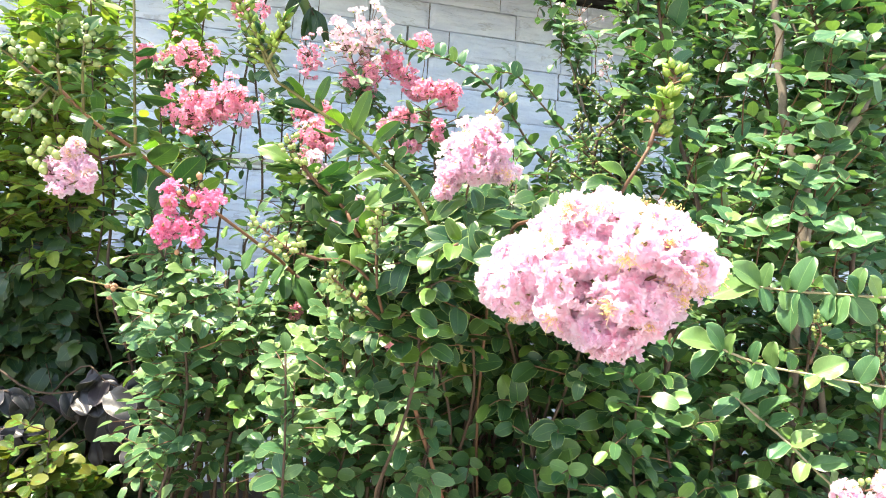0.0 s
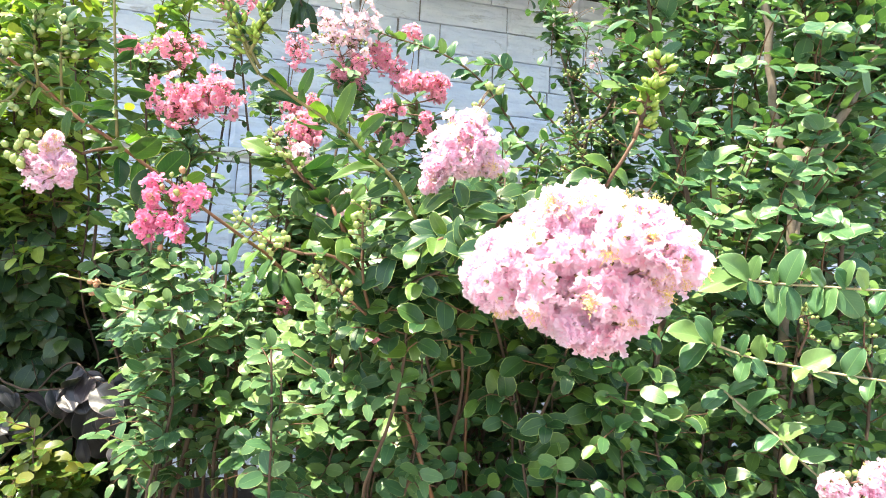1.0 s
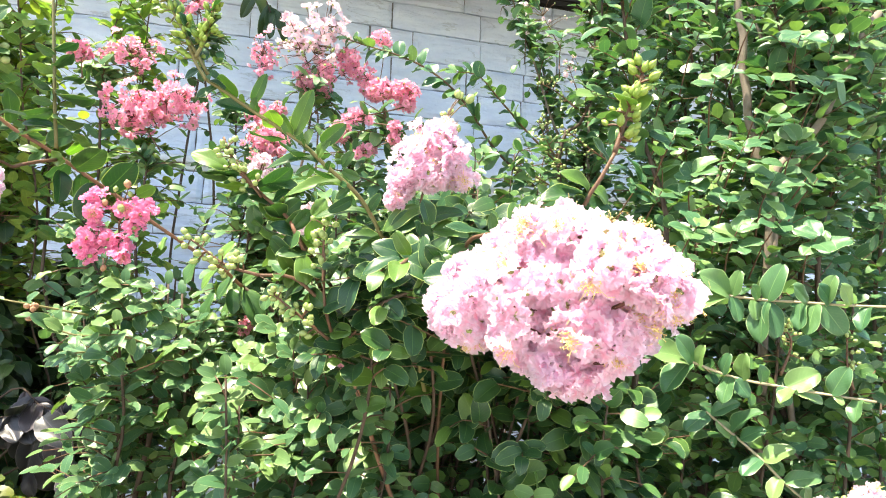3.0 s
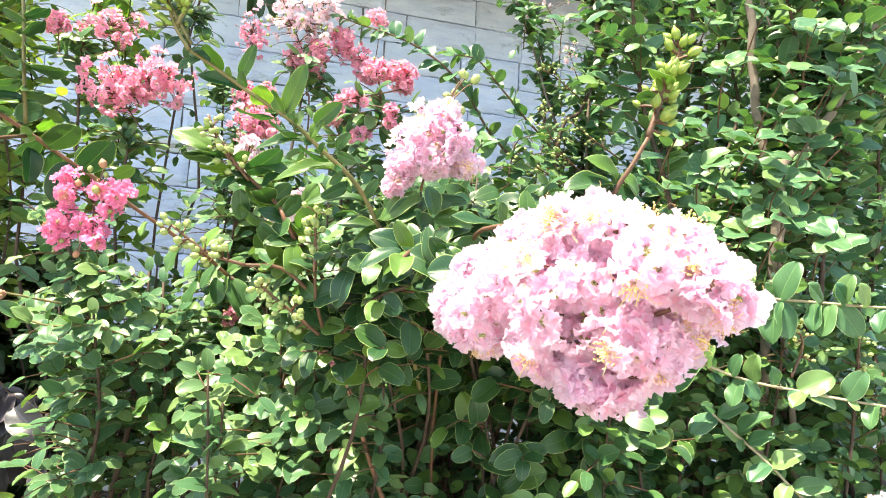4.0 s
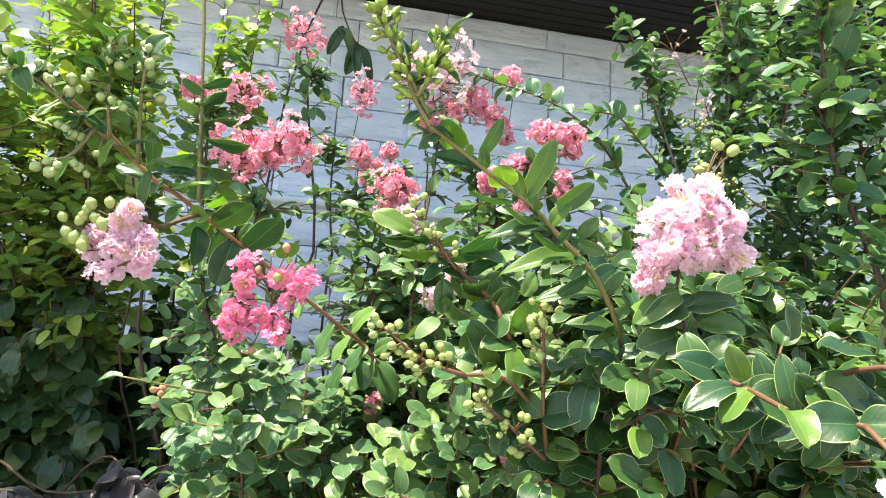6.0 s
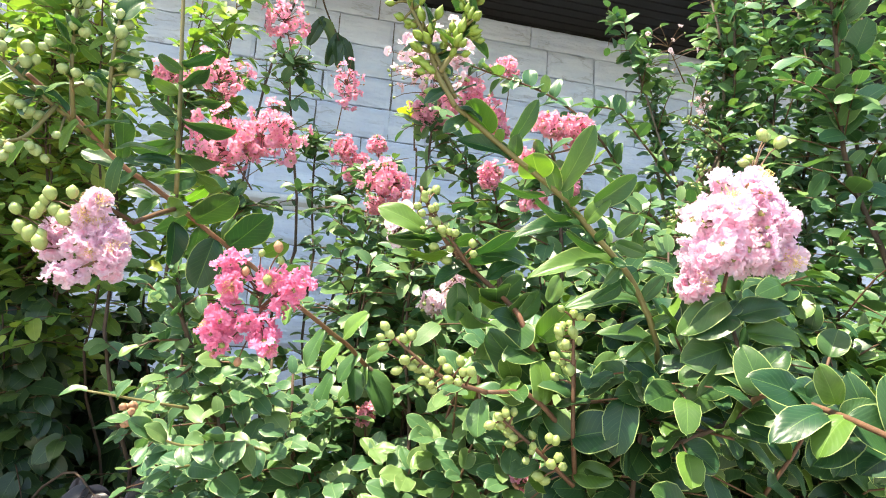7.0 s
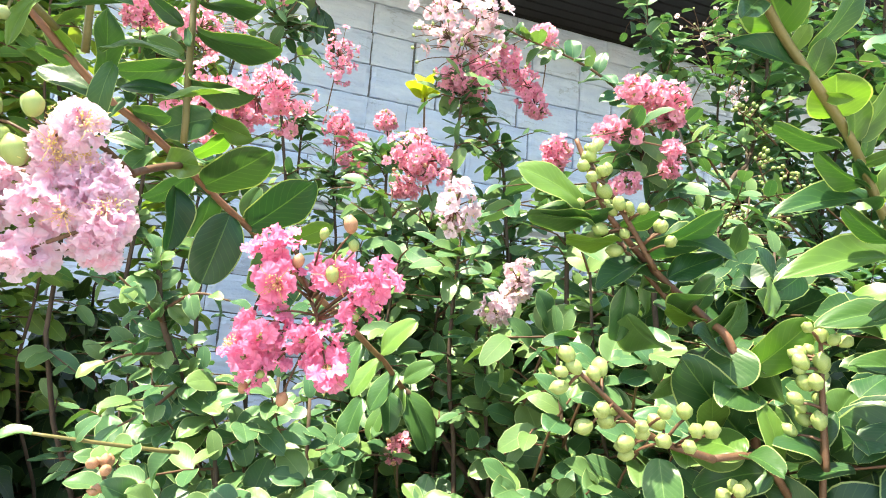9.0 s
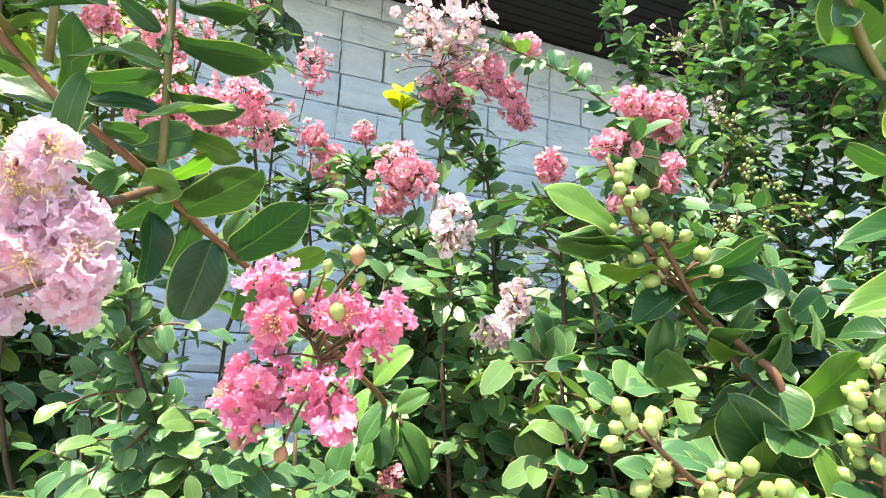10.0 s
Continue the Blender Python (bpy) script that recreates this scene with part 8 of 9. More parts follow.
pale_myrtle.branch([(-0.292, 1.391, 0), (-0.302, 1.356, 0.639), (-0.223, 1.287, 1.171), (-0.264, 1.285, 1.247), (-0.287, 1.275, 1.311), (-0.32, 1.266, 1.374), (-0.349, 1.256, 1.451), (-0.362, 1.246, 1.506)], 0.0055, 0.003, size=0.036, step=0.02, start=0.6, flat=0.2, material=BARK, name='stem')
pale_myrtle.branch([(-0.347, 1.257, 1.436), (-0.366, 1.231, 1.457), (-0.387, 1.215, 1.476)], 0.002, 0.001, size=0.038, step=0.02, start=0.1, flat=0.5)
pale_myrtle.branch([(-0.334, 1.258, 1.405), (-0.366, 1.233, 1.403), (-0.388, 1.217, 1.393)], 0.002, 0.001, size=0.038, step=0.02, start=0.1, flat=0.5)
pale_myrtle.branch([(-0.32, 1.266, 1.374), (-0.344, 1.234, 1.351), (-0.367, 1.219, 1.336)], 0.002, 0.001, size=0.038, step=0.02, start=0.1, flat=0.5)
pale_myrtle.branch([(-0.349, 1.256, 1.451), (-0.318, 1.238, 1.469), (-0.284, 1.223, 1.464)], 0.002, 0.001, size=0.038, step=0.02, start=0.1, flat=0.5)
pale_myrtle.branch([(-0.32, 1.266, 1.374), (-0.276, 1.241, 1.378), (-0.243, 1.225, 1.373)], 0.002, 0.001, size=0.038, step=0.02, start=0.1, flat=0.5)
pale_myrtle.branch([(-0.287, 1.275, 1.311), (-0.24, 1.242, 1.333), (-0.194, 1.226, 1.337)], 0.002, 0.001, size=0.038, step=0.02, start=0.1, flat=0.5)
pale_myrtle.branch([(-0.202, 1.121, 1.281), (-0.239, 1.089, 1.298), (-0.287, 1.057, 1.298), (-0.336, 1.048, 1.318)], 0.002, 0.0012, size=0.042, step=0.018, start=0, flat=0.8, material=GREEN_TWIG)
pale_myrtle.branch([(-0.244, 1.139, 1.236), (-0.28, 1.097, 1.27), (-0.302, 1.065, 1.27)], 0.002, 0.0012, size=0.042, step=0.018, start=0, flat=0.8, material=GREEN_TWIG)
pale_myrtle.branch([(-0.304, 1.153, 1.325), (-0.355, 1.121, 1.336), (-0.404, 1.105, 1.344)], 0.002, 0.0012, size=0.04, step=0.03, start=0, flat=0.7, material=GREEN_TWIG)
bud_cluster(pale_myrtle, [(-0.321, 1.048, 1.313), (-0.336, 1.048, 1.321), (-0.343, 1.047, 1.334)], 7, 0.009, 0.012, shape=BROWN_BUD, label='small brown seed capsules on a thin twig')
pale_myrtle.branch([(0.004, 1.367, 1.151), (-0.056, 1.332, 1.246), (-0.075, 1.321, 1.334)], 0.0018, 0.001, size=0.036, step=0.018, start=0, flat=0.6, material=GREEN_TWIG)
pale_myrtle.branch([(-0.128, 1.286, 1.172), (-0.161, 1.252, 1.257), (-0.145, 1.241, 1.322)], 0.002, 0.001, size=0.036, step=0.02, start=0, flat=0.6)
pale_myrtle.tuft((-0.38, 1.26, 1.313), 0.04, 5)
pale_myrtle.tuft((-0.328, 1.244, 1.339), 0.04, 5)
pale_myrtle.tuft((-0.293, 1.233, 1.359), 0.04, 5)
pale_myrtle.tuft((-0.256, 1.225, 1.343), 0.04, 5)
pale_myrtle.tuft((-0.231, 1.216, 1.372), 0.04, 5)
pale_myrtle.tuft((-0.341, 1.234, 1.266), 0.04, 5)
pale_myrtle.tuft((-0.289, 1.22, 1.268), 0.04, 5)
pale_myrtle.tuft((-0.238, 1.226, 1.279), 0.04, 5)
pale_myrtle.tuft((-0.189, 1.212, 1.291), 0.04, 5)
pale_myrtle.tuft((-0.161, 1.207, 1.274), 0.04, 5)
pale_myrtle.tuft((-0.329, 1.235, 1.212), 0.04, 5)
pale_myrtle.tuft((-0.309, 1.233, 1.186), 0.04, 5)
pale_myrtle.tuft((-0.265, 1.239, 1.213), 0.04, 5)
pale_myrtle.tuft((-0.221, 1.226, 1.233), 0.04, 5)
pale_myrtle.tuft((-0.167, 1.213, 1.227), 0.04, 5)
pale_myrtle.tuft((-0.122, 1.201, 1.23), 0.04, 5)
pale_myrtle.tuft((-0.145, 1.251, 1.31), 0.04, 5)
pale_myrtle.tuft((-0.072, 1.183, 1.279), 0.04, 5)
pale_myrtle.tuft((-0.031, 1.122, 1.267), 0.04, 5)
pale_myrtle.tuft((0.001, 1.111, 1.286), 0.04, 5)
pale_myrtle.tuft((-0.046, 1.129, 1.231), 0.04, 5)
pale_myrtle.tuft((-0.009, 1.101, 1.21), 0.04, 5)
pale_myrtle.tuft((0.021, 1.109, 1.252), 0.04, 5)
pale_myrtle.tuft((-0.069, 1.138, 1.204), 0.04, 5)
pale_myrtle.tuft((0.001, 1.1, 1.189), 0.04, 5)
# the lowest tufts take the leaf colour with shade painted in
pale_myrtle.tuft((-0.208, 1.198, 1.166), 0.04, 5, "shade")
pale_myrtle.tuft((-0.196, 1.228, 1.142), 0.04, 5, "shade")
pale_myrtle.tuft((-0.123, 1.174, 1.188), 0.04, 5)
pale_myrtle.tuft((-0.153, 1.187, 1.133), 0.04, 5, "shade")
pale_myrtle.tuft((-0.075, 1.143, 1.159), 0.04, 5)
pale_myrtle.tuft((-0.03, 1.112, 1.149), 0.04, 5)
pale_myrtle.tuft((-0.057, 1.103, 1.102), 0.04, 5)
pale_myrtle.tuft((-0.016, 1.081, 1.111), 0.04, 5)
pale_myrtle.tuft((-0.108, 1.139, 1.076), 0.04, 5, "shade")
pale_myrtle.tuft((-0.131, 1.147, 1.049), 0.04, 5, "shade")
pale_myrtle.tuft((0.049, 1.054, 1.21), 0.04, 5)
pale_myrtle.tuft((0.074, 1.049, 1.195), 0.04, 5)
pale_myrtle.tuft((0.096, 1.041, 1.221), 0.04, 5)
pale_myrtle.tuft((0.134, 1.01, 1.226), 0.04, 5)
pale_myrtle.tuft((0.151, 1.008, 1.203), 0.04, 5)
pale_myrtle.tuft((0.113, 1.019, 1.184), 0.04, 5)
pale_myrtle.tuft((0.06, 1.045, 1.163), 0.04, 5)
pale_myrtle.tuft((0.146, 1.004, 1.148), 0.04, 5)
pale_myrtle.tuft((0.048, 1.053, 1.113), 0.04, 5)
pale_myrtle.tuft((0.109, 0.997, 1.105), 0.04, 5)
pale_myrtle.tuft((0.179, 0.988, 1.222), 0.04, 5)
pale_myrtle.tuft((0.198, 1.011, 1.259), 0.04, 5)
pale_myrtle.tuft((0.167, 1.029, 1.265), 0.04, 5)
pale_myrtle.finish()

climber = Shrub("climber", "climbing vine against the wall, its heart-shaped leaves coloured dark for shade", "climber", (-1.129, 1.895, 0), "vine", 91, "")
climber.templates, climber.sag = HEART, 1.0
climber.stem([(-0.956, 2.282, 0), (-0.947, 2.215, 0.769), (-0.975, 2.202, 1.231)], 0.006, 0.002, twig=0.16, gap=0.038, size=0.078, step=0.038, start=0.2, rise=0.1)
climber.stem([(-0.969, 1.901, 0), (-0.961, 1.833, 0.767), (-0.988, 1.82, 1.235)], 0.006, 0.002, twig=0.16, gap=0.038, size=0.078, step=0.038, start=0.2, rise=0.1)
climber.stem([(-0.827, 1.752, 0), (-0.822, 1.683, 0.803), (-0.847, 1.669, 1.297)], 0.006, 0.002, twig=0.16, gap=0.038, size=0.078, step=0.038, start=0.2, rise=0.1)
climber.stem([(-1.027, 1.887, 0), (-1.018, 1.819, 0.773), (-1.047, 1.806, 1.244)], 0.006, 0.002, twig=0.16, gap=0.038, size=0.078, step=0.038, start=0.2, rise=0.1)
climber.stem([(-1.068, 2.137, 0), (-1.059, 2.067, 0.843), (-1.089, 2.053, 1.356)], 0.006, 0.002, twig=0.16, gap=0.038, size=0.078, step=0.038, start=0.2, rise=0.1)
climber.stem([(-1.143, 1.983, 0), (-1.133, 1.912, 0.895), (-1.166, 1.896, 1.447)], 0.006, 0.002, twig=0.16, gap=0.038, size=0.078, step=0.038, start=0.2, rise=0.1)
climber.stem([(-0.992, 2.078, 0), (-0.987, 2.005, 0.944), (-1.016, 1.989, 1.527)], 0.006, 0.002, twig=0.16, gap=0.038, size=0.078, step=0.038, start=0.2, rise=0.1)
climber.stem([(-0.75, 2.049, 0), (-0.749, 1.978, 0.905), (-0.774, 1.962, 1.46)], 0.006, 0.002, twig=0.16, gap=0.038, size=0.078, step=0.038, start=0.2, rise=0.1)
climber.stem([(-1.188, 2.131, 0), (-1.179, 2.059, 0.921), (-1.212, 2.043, 1.488)], 0.006, 0.002, twig=0.16, gap=0.038, size=0.078, step=0.038, start=0.2, rise=0.1)
climber.stem([(-1.258, 2.291, 0), (-1.244, 2.223, 0.749), (-1.277, 2.211, 1.2)], 0.006, 0.002, twig=0.16, gap=0.038, size=0.078, step=0.038, start=0.2, rise=0.1)
climber.stem([(-1.054, 1.941, 0), (-1.044, 1.874, 0.745), (-1.073, 1.861, 1.198)], 0.006, 0.002, twig=0.16, gap=0.038, size=0.078, step=0.038, start=0.2, rise=0.1)
climber.stem([(-0.75, 1.888, 0), (-0.747, 1.819, 0.803), (-0.771, 1.805, 1.292)], 0.006, 0.002, twig=0.16, gap=0.038, size=0.078, step=0.038, start=0.2, rise=0.1)
climber.stem([(-0.951, 2.221, 0), (-0.945, 2.152, 0.829), (-0.972, 2.138, 1.332)], 0.006, 0.002, twig=0.16, gap=0.038, size=0.078, step=0.038, start=0.2, rise=0.1)
climber.stem([(-1.208, 2.325, 0), (-1.195, 2.256, 0.791), (-1.228, 2.243, 1.268)], 0.006, 0.002, twig=0.16, gap=0.038, size=0.078, step=0.038, start=0.2, rise=0.1)
climber.stem([(-0.745, 1.769, 0), (-0.743, 1.699, 0.852), (-0.767, 1.684, 1.376)], 0.006, 0.002, twig=0.16, gap=0.038, size=0.078, step=0.038, start=0.2, rise=0.1)
climber.stem([(-1.027, 2.164, 0), (-1.02, 2.093, 0.911), (-1.051, 2.077, 1.468)], 0.006, 0.002, twig=0.16, gap=0.038, size=0.078, step=0.038, start=0.2, rise=0.1)
climber.stem([(-0.763, 1.814, 0), (-0.761, 1.744, 0.845), (-0.785, 1.73, 1.366)], 0.006, 0.002, twig=0.16, gap=0.038, size=0.078, step=0.038, start=0.2, rise=0.1)
climber.stem([(-0.773, 1.813, 0), (-0.77, 1.743, 0.83), (-0.794, 1.729, 1.34)], 0.006, 0.002, twig=0.16, gap=0.038, size=0.078, step=0.038, start=0.2, rise=0.1)
climber.stem([(-0.657, 1.775, 0), (-0.655, 1.706, 0.828), (-0.678, 1.692, 1.336)], 0.006, 0.002, twig=0.16, gap=0.038, size=0.078, step=0.038, start=0.2, rise=0.1)
climber.stem([(-0.714, 1.91, 0), (-0.714, 1.837, 0.961), (-0.739, 1.821, 1.556)], 0.006, 0.002, twig=0.16, gap=0.038, size=0.078, step=0.038, start=0.2, rise=0.1)
climber.stem([(-0.856, 2.057, 0), (-0.851, 1.987, 0.844), (-0.878, 1.973, 1.358)], 0.006, 0.002, twig=0.16, gap=0.038, size=0.078, step=0.038, start=0.2, rise=0.1)
climber.stem([(-0.718, 1.814, 0), (-0.717, 1.743, 0.883), (-0.741, 1.632, 1.424)], 0.004, 0.0015, twig=0.15, gap=0.036, size=0.07, step=0.036, start=0.2, rise=0.1)
climber.stem([(-0.921, 1.898, 0), (-0.916, 1.825, 0.938), (-0.945, 1.714, 1.515)], 0.004, 0.0015, twig=0.15, gap=0.036, size=0.07, step=0.036, start=0.2, rise=0.1)
climber.stem([(-0.719, 1.901, 0), (-0.718, 1.83, 0.873), (-0.742, 1.72, 1.406)], 0.004, 0.0015, twig=0.15, gap=0.036, size=0.07, step=0.036, start=0.2, rise=0.1)
climber.stem([(-0.82, 1.829, 0), (-0.816, 1.757, 0.907), (-0.843, 1.646, 1.466)], 0.004, 0.0015, twig=0.15, gap=0.036, size=0.07, step=0.036, start=0.2, rise=0.1)
climber.stem([(-0.677, 1.853, 0), (-0.678, 1.78, 0.953), (-0.702, 1.668, 1.54)], 0.004, 0.0015, twig=0.15, gap=0.036, size=0.07, step=0.036, start=0.2, rise=0.1)
climber.stem([(-0.833, 1.824, 0), (-0.829, 1.754, 0.83), (-0.855, 1.644, 1.338)], 0.004, 0.0015, twig=0.15, gap=0.036, size=0.07, step=0.036, start=0.2, rise=0.1)
climber.stem([(-0.84, 1.862, 0), (-0.836, 1.791, 0.886), (-0.863, 1.68, 1.431)], 0.004, 0.0015, twig=0.15, gap=0.036, size=0.07, step=0.036, start=0.2, rise=0.1)
climber.stem([(-0.73, 1.922, 0), (-0.728, 1.851, 0.904), (-0.753, 1.739, 1.457)], 0.004, 0.0015, twig=0.15, gap=0.036, size=0.07, step=0.036, start=0.2, rise=0.1)
climber.stem([(-0.86, 1.772, 0), (-0.857, 1.701, 0.9), (-0.884, 1.589, 1.456)], 0.004, 0.0015, twig=0.15, gap=0.036, size=0.07, step=0.036, start=0.2, rise=0.1)
climber.stem([(-0.916, 1.9, 0), (-0.91, 1.83, 0.825), (-0.937, 1.721, 1.328)], 0.004, 0.0015, twig=0.15, gap=0.036, size=0.07, step=0.036, start=0.2, rise=0.1)
climber.stem([(-0.879, 1.836, 0), (-0.875, 1.764, 0.916), (-0.903, 1.653, 1.481)], 0.004, 0.0015, twig=0.15, gap=0.036, size=0.07, step=0.036, start=0.2, rise=0.1)
climber.stem([(-0.715, 1.903, 0), (-0.713, 1.833, 0.829), (-0.737, 1.724, 1.332)], 0.004, 0.0015, twig=0.15, gap=0.036, size=0.07, step=0.036, start=0.2, rise=0.1)
climber.stem([(-0.695, 2.080, 0), (-0.693, 2.000, 0.844), (-0.715, 1.950, 1.361)], 0.004, 0.0015, twig=0.11, gap=0.034, size=0.072, step=0.036, start=0.3, rise=0.1)
climber.stem([(-0.671, 2.098, 0), (-0.669, 2.018, 0.803), (-0.691, 1.968, 1.294)], 0.004, 0.0015, twig=0.11, gap=0.034, size=0.072, step=0.036, start=0.3, rise=0.1)
climber.stem([(-0.666, 2.144, 0), (-0.664, 2.064, 0.829), (-0.686, 2.014, 1.337)], 0.004, 0.0015, twig=0.11, gap=0.034, size=0.072, step=0.036, start=0.3, rise=0.1)
climber.stem([(-0.644, 2.179, 0), (-0.642, 2.099, 0.858), (-0.664, 2.049, 1.383)], 0.004, 0.0015, twig=0.11, gap=0.034, size=0.072, step=0.036, start=0.3, rise=0.1)
climber.stem([(-0.615, 2.065, 0), (-0.613, 1.985, 0.881), (-0.635, 1.935, 1.421)], 0.004, 0.0015, twig=0.11, gap=0.034, size=0.072, step=0.036, start=0.3, rise=0.1)
climber.stem([(-0.612, 2.100, 0), (-0.610, 2.020, 0.912), (-0.632, 1.970, 1.471)], 0.004, 0.0015, twig=0.11, gap=0.034, size=0.072, step=0.036, start=0.3, rise=0.1)
climber.stem([(-0.588, 2.123, 0), (-0.586, 2.043, 0.885), (-0.608, 1.993, 1.428)], 0.004, 0.0015, twig=0.11, gap=0.034, size=0.072, step=0.036, start=0.3, rise=0.1)
climber.stem([(-0.580, 2.127, 0), (-0.578, 2.047, 0.874), (-0.600, 1.997, 1.410)], 0.004, 0.0015, twig=0.11, gap=0.034, size=0.072, step=0.036, start=0.3, rise=0.1)
climber.stem([(-0.558, 1.967, 0), (-0.556, 1.887, 0.912), (-0.578, 1.837, 1.470)], 0.004, 0.0015, twig=0.11, gap=0.034, size=0.072, step=0.036, start=0.3, rise=0.1)
climber.finish(label="hanging mass of heart-shaped leaves coloured dark for shade")

fresh_myrtle = Shrub("crape_myrtle", "dense crape myrtle with fresh yellow-green leaves, sunlight put into their colour", "crape myrtle", (-0.744, 1.648, 0), "fresh", 95, "crape myrtles")
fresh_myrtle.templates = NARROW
fresh_myrtle.stem([(-0.623, 2.206, 0), (-0.683, 1.835, 1.353), (-0.678, 1.594, 2.203)], 0.004, 0.0015, twig=0.15, gap=0.033, size=0.053, step=0.032, start=0.5)
fresh_myrtle.stem([(-0.91, 2.208, 0), (-1.001, 1.876, 1.253), (-0.995, 1.691, 2.039)], 0.004, 0.0015, twig=0.15, gap=0.033, size=0.053, step=0.032, start=0.5)
fresh_myrtle.stem([(-0.981, 2.209, 0), (-1.081, 1.919, 1.359), (-1.077, 1.799, 2.216)], 0.004, 0.0015, twig=0.15, gap=0.033, size=0.053, step=0.032, start=0.5)
fresh_myrtle.stem([(-1.105, 2.21, 0), (-1.217, 1.947, 1.208), (-1.21, 1.865, 1.967)], 0.004, 0.0015, twig=0.15, gap=0.033, size=0.053, step=0.032, start=0.5)
fresh_myrtle.stem([(-0.398, 2.204, 0), (-0.435, 1.9, 1.394), (-0.43, 1.762, 2.271)], 0.004, 0.0015, twig=0.15, gap=0.033, size=0.053, step=0.032, start=0.5)
fresh_myrtle.stem([(-0.716, 2.207, 0), (-0.787, 1.959, 1.311), (-0.781, 1.902, 2.137)], 0.004, 0.0015, twig=0.15, gap=0.033, size=0.053, step=0.032, start=0.5)
fresh_myrtle.stem([(-0.638, 2.206, 0), (-0.701, 1.942, 1.411), (-0.696, 1.863, 2.303)], 0.004, 0.0015, twig=0.15, gap=0.033, size=0.053, step=0.032, start=0.5)
fresh_myrtle.stem([(-0.744, 2.207, 0), (-0.817, 1.908, 1.278), (-0.812, 1.772, 2.08)], 0.004, 0.0015, twig=0.15, gap=0.033, size=0.053, step=0.032, start=0.5)
fresh_myrtle.stem([(-1.051, 2.209, 0), (-1.157, 1.899, 1.19), (-1.15, 1.744, 1.935)], 0.004, 0.0015, twig=0.15, gap=0.033, size=0.053, step=0.032, start=0.5)
fresh_myrtle.stem([(-0.685, 2.206, 0), (-0.752, 1.851, 1.262), (-0.746, 1.632, 2.051)], 0.004, 0.0015, twig=0.15, gap=0.033, size=0.053, step=0.032, start=0.5)
fresh_myrtle.stem([(-0.757, 2.207, 0), (-0.83, 1.764, 1.181), (-0.824, 1.412, 1.914)], 0.004, 0.0015, twig=0.15, gap=0.033, size=0.053, step=0.032, start=0.5)
fresh_myrtle.stem([(-0.671, 2.206, 0), (-0.735, 1.848, 1.23), (-0.729, 1.624, 1.997)], 0.004, 0.0015, twig=0.15, gap=0.033, size=0.053, step=0.032, start=0.5)
fresh_myrtle.stem([(-0.698, 2.206, 0), (-0.764, 1.944, 1.205), (-0.757, 1.862, 1.959)], 0.004, 0.0015, twig=0.15, gap=0.033, size=0.053, step=0.032, start=0.5)
fresh_myrtle.stem([(-0.95, 2.209, 0), (-1.045, 1.89, 1.189), (-1.039, 1.723, 1.933)], 0.004, 0.0015, twig=0.15, gap=0.033, size=0.053, step=0.032, start=0.5)
fresh_myrtle.stem([(-0.903, 2.208, 0), (-0.993, 1.806, 1.235), (-0.988, 1.514, 2.008)], 0.004, 0.0015, twig=0.15, gap=0.033, size=0.053, step=0.032, start=0.5)
fresh_myrtle.stem([(-1.1, 2.21, 0), (-1.211, 1.953, 1.289), (-1.205, 1.882, 2.103)], 0.004, 0.0015, twig=0.15, gap=0.033, size=0.053, step=0.032, start=0.5)
fresh_myrtle.stem([(-0.839, 2.208, 0), (-0.921, 1.904, 1.19), (-0.914, 1.76, 1.934)], 0.004, 0.0015, twig=0.15, gap=0.033, size=0.053, step=0.032, start=0.5)
fresh_myrtle.stem([(-0.942, 2.209, 0), (-1.034, 1.886, 1.17), (-1.028, 1.713, 1.902)], 0.004, 0.0015, twig=0.15, gap=0.033, size=0.053, step=0.032, start=0.5)
fresh_myrtle.stem([(-0.415, 2.204, 0), (-0.452, 1.927, 1.326), (-0.446, 1.827, 2.158)], 0.004, 0.0015, twig=0.15, gap=0.033, size=0.053, step=0.032, start=0.5)
fresh_myrtle.stem([(-0.886, 2.208, 0), (-0.973, 1.953, 1.235), (-0.967, 1.883, 2.011)], 0.004, 0.0015, twig=0.15, gap=0.033, size=0.053, step=0.032, start=0.5)
fresh_myrtle.stem([(-0.481, 2.205, 0), (-0.526, 1.928, 1.394), (-0.522, 1.829, 2.271)], 0.004, 0.0015, twig=0.15, gap=0.033, size=0.053, step=0.032, start=0.5)
fresh_myrtle.stem([(-0.616, 2.206, 0), (-0.675, 1.761, 1.288), (-0.671, 1.409, 2.092)], 0.004, 0.0015, twig=0.15, gap=0.033, size=0.053, step=0.032, start=0.5)
fresh_myrtle.stem([(-0.871, 2.208, 0), (-0.959, 1.79, 1.26), (-0.954, 1.475, 2.049)], 0.004, 0.0015, twig=0.15, gap=0.033, size=0.053, step=0.032, start=0.5)
fresh_myrtle.stem([(-0.69, 2.206, 0), (-0.756, 1.868, 1.228), (-0.75, 1.673, 1.996)], 0.004, 0.0015, twig=0.15, gap=0.033, size=0.053, step=0.032, start=0.5)
fresh_myrtle.stem([(-0.69, 2.206, 0), (-0.756, 1.819, 1.205), (-0.75, 1.552, 1.955)], 0.004, 0.0015, twig=0.15, gap=0.033, size=0.053, step=0.032, start=0.5)
fresh_myrtle.stem([(-0.681, 2.206, 0), (-0.745, 1.84, 1.195), (-0.739, 1.603, 1.939)], 0.004, 0.0015, twig=0.15, gap=0.033, size=0.053, step=0.032, start=0.5)
fresh_myrtle.stem([(-0.943, 2.209, 0), (-1.036, 1.91, 1.175), (-1.029, 1.775, 1.911)], 0.004, 0.0015, twig=0.15, gap=0.033, size=0.053, step=0.032, start=0.5)
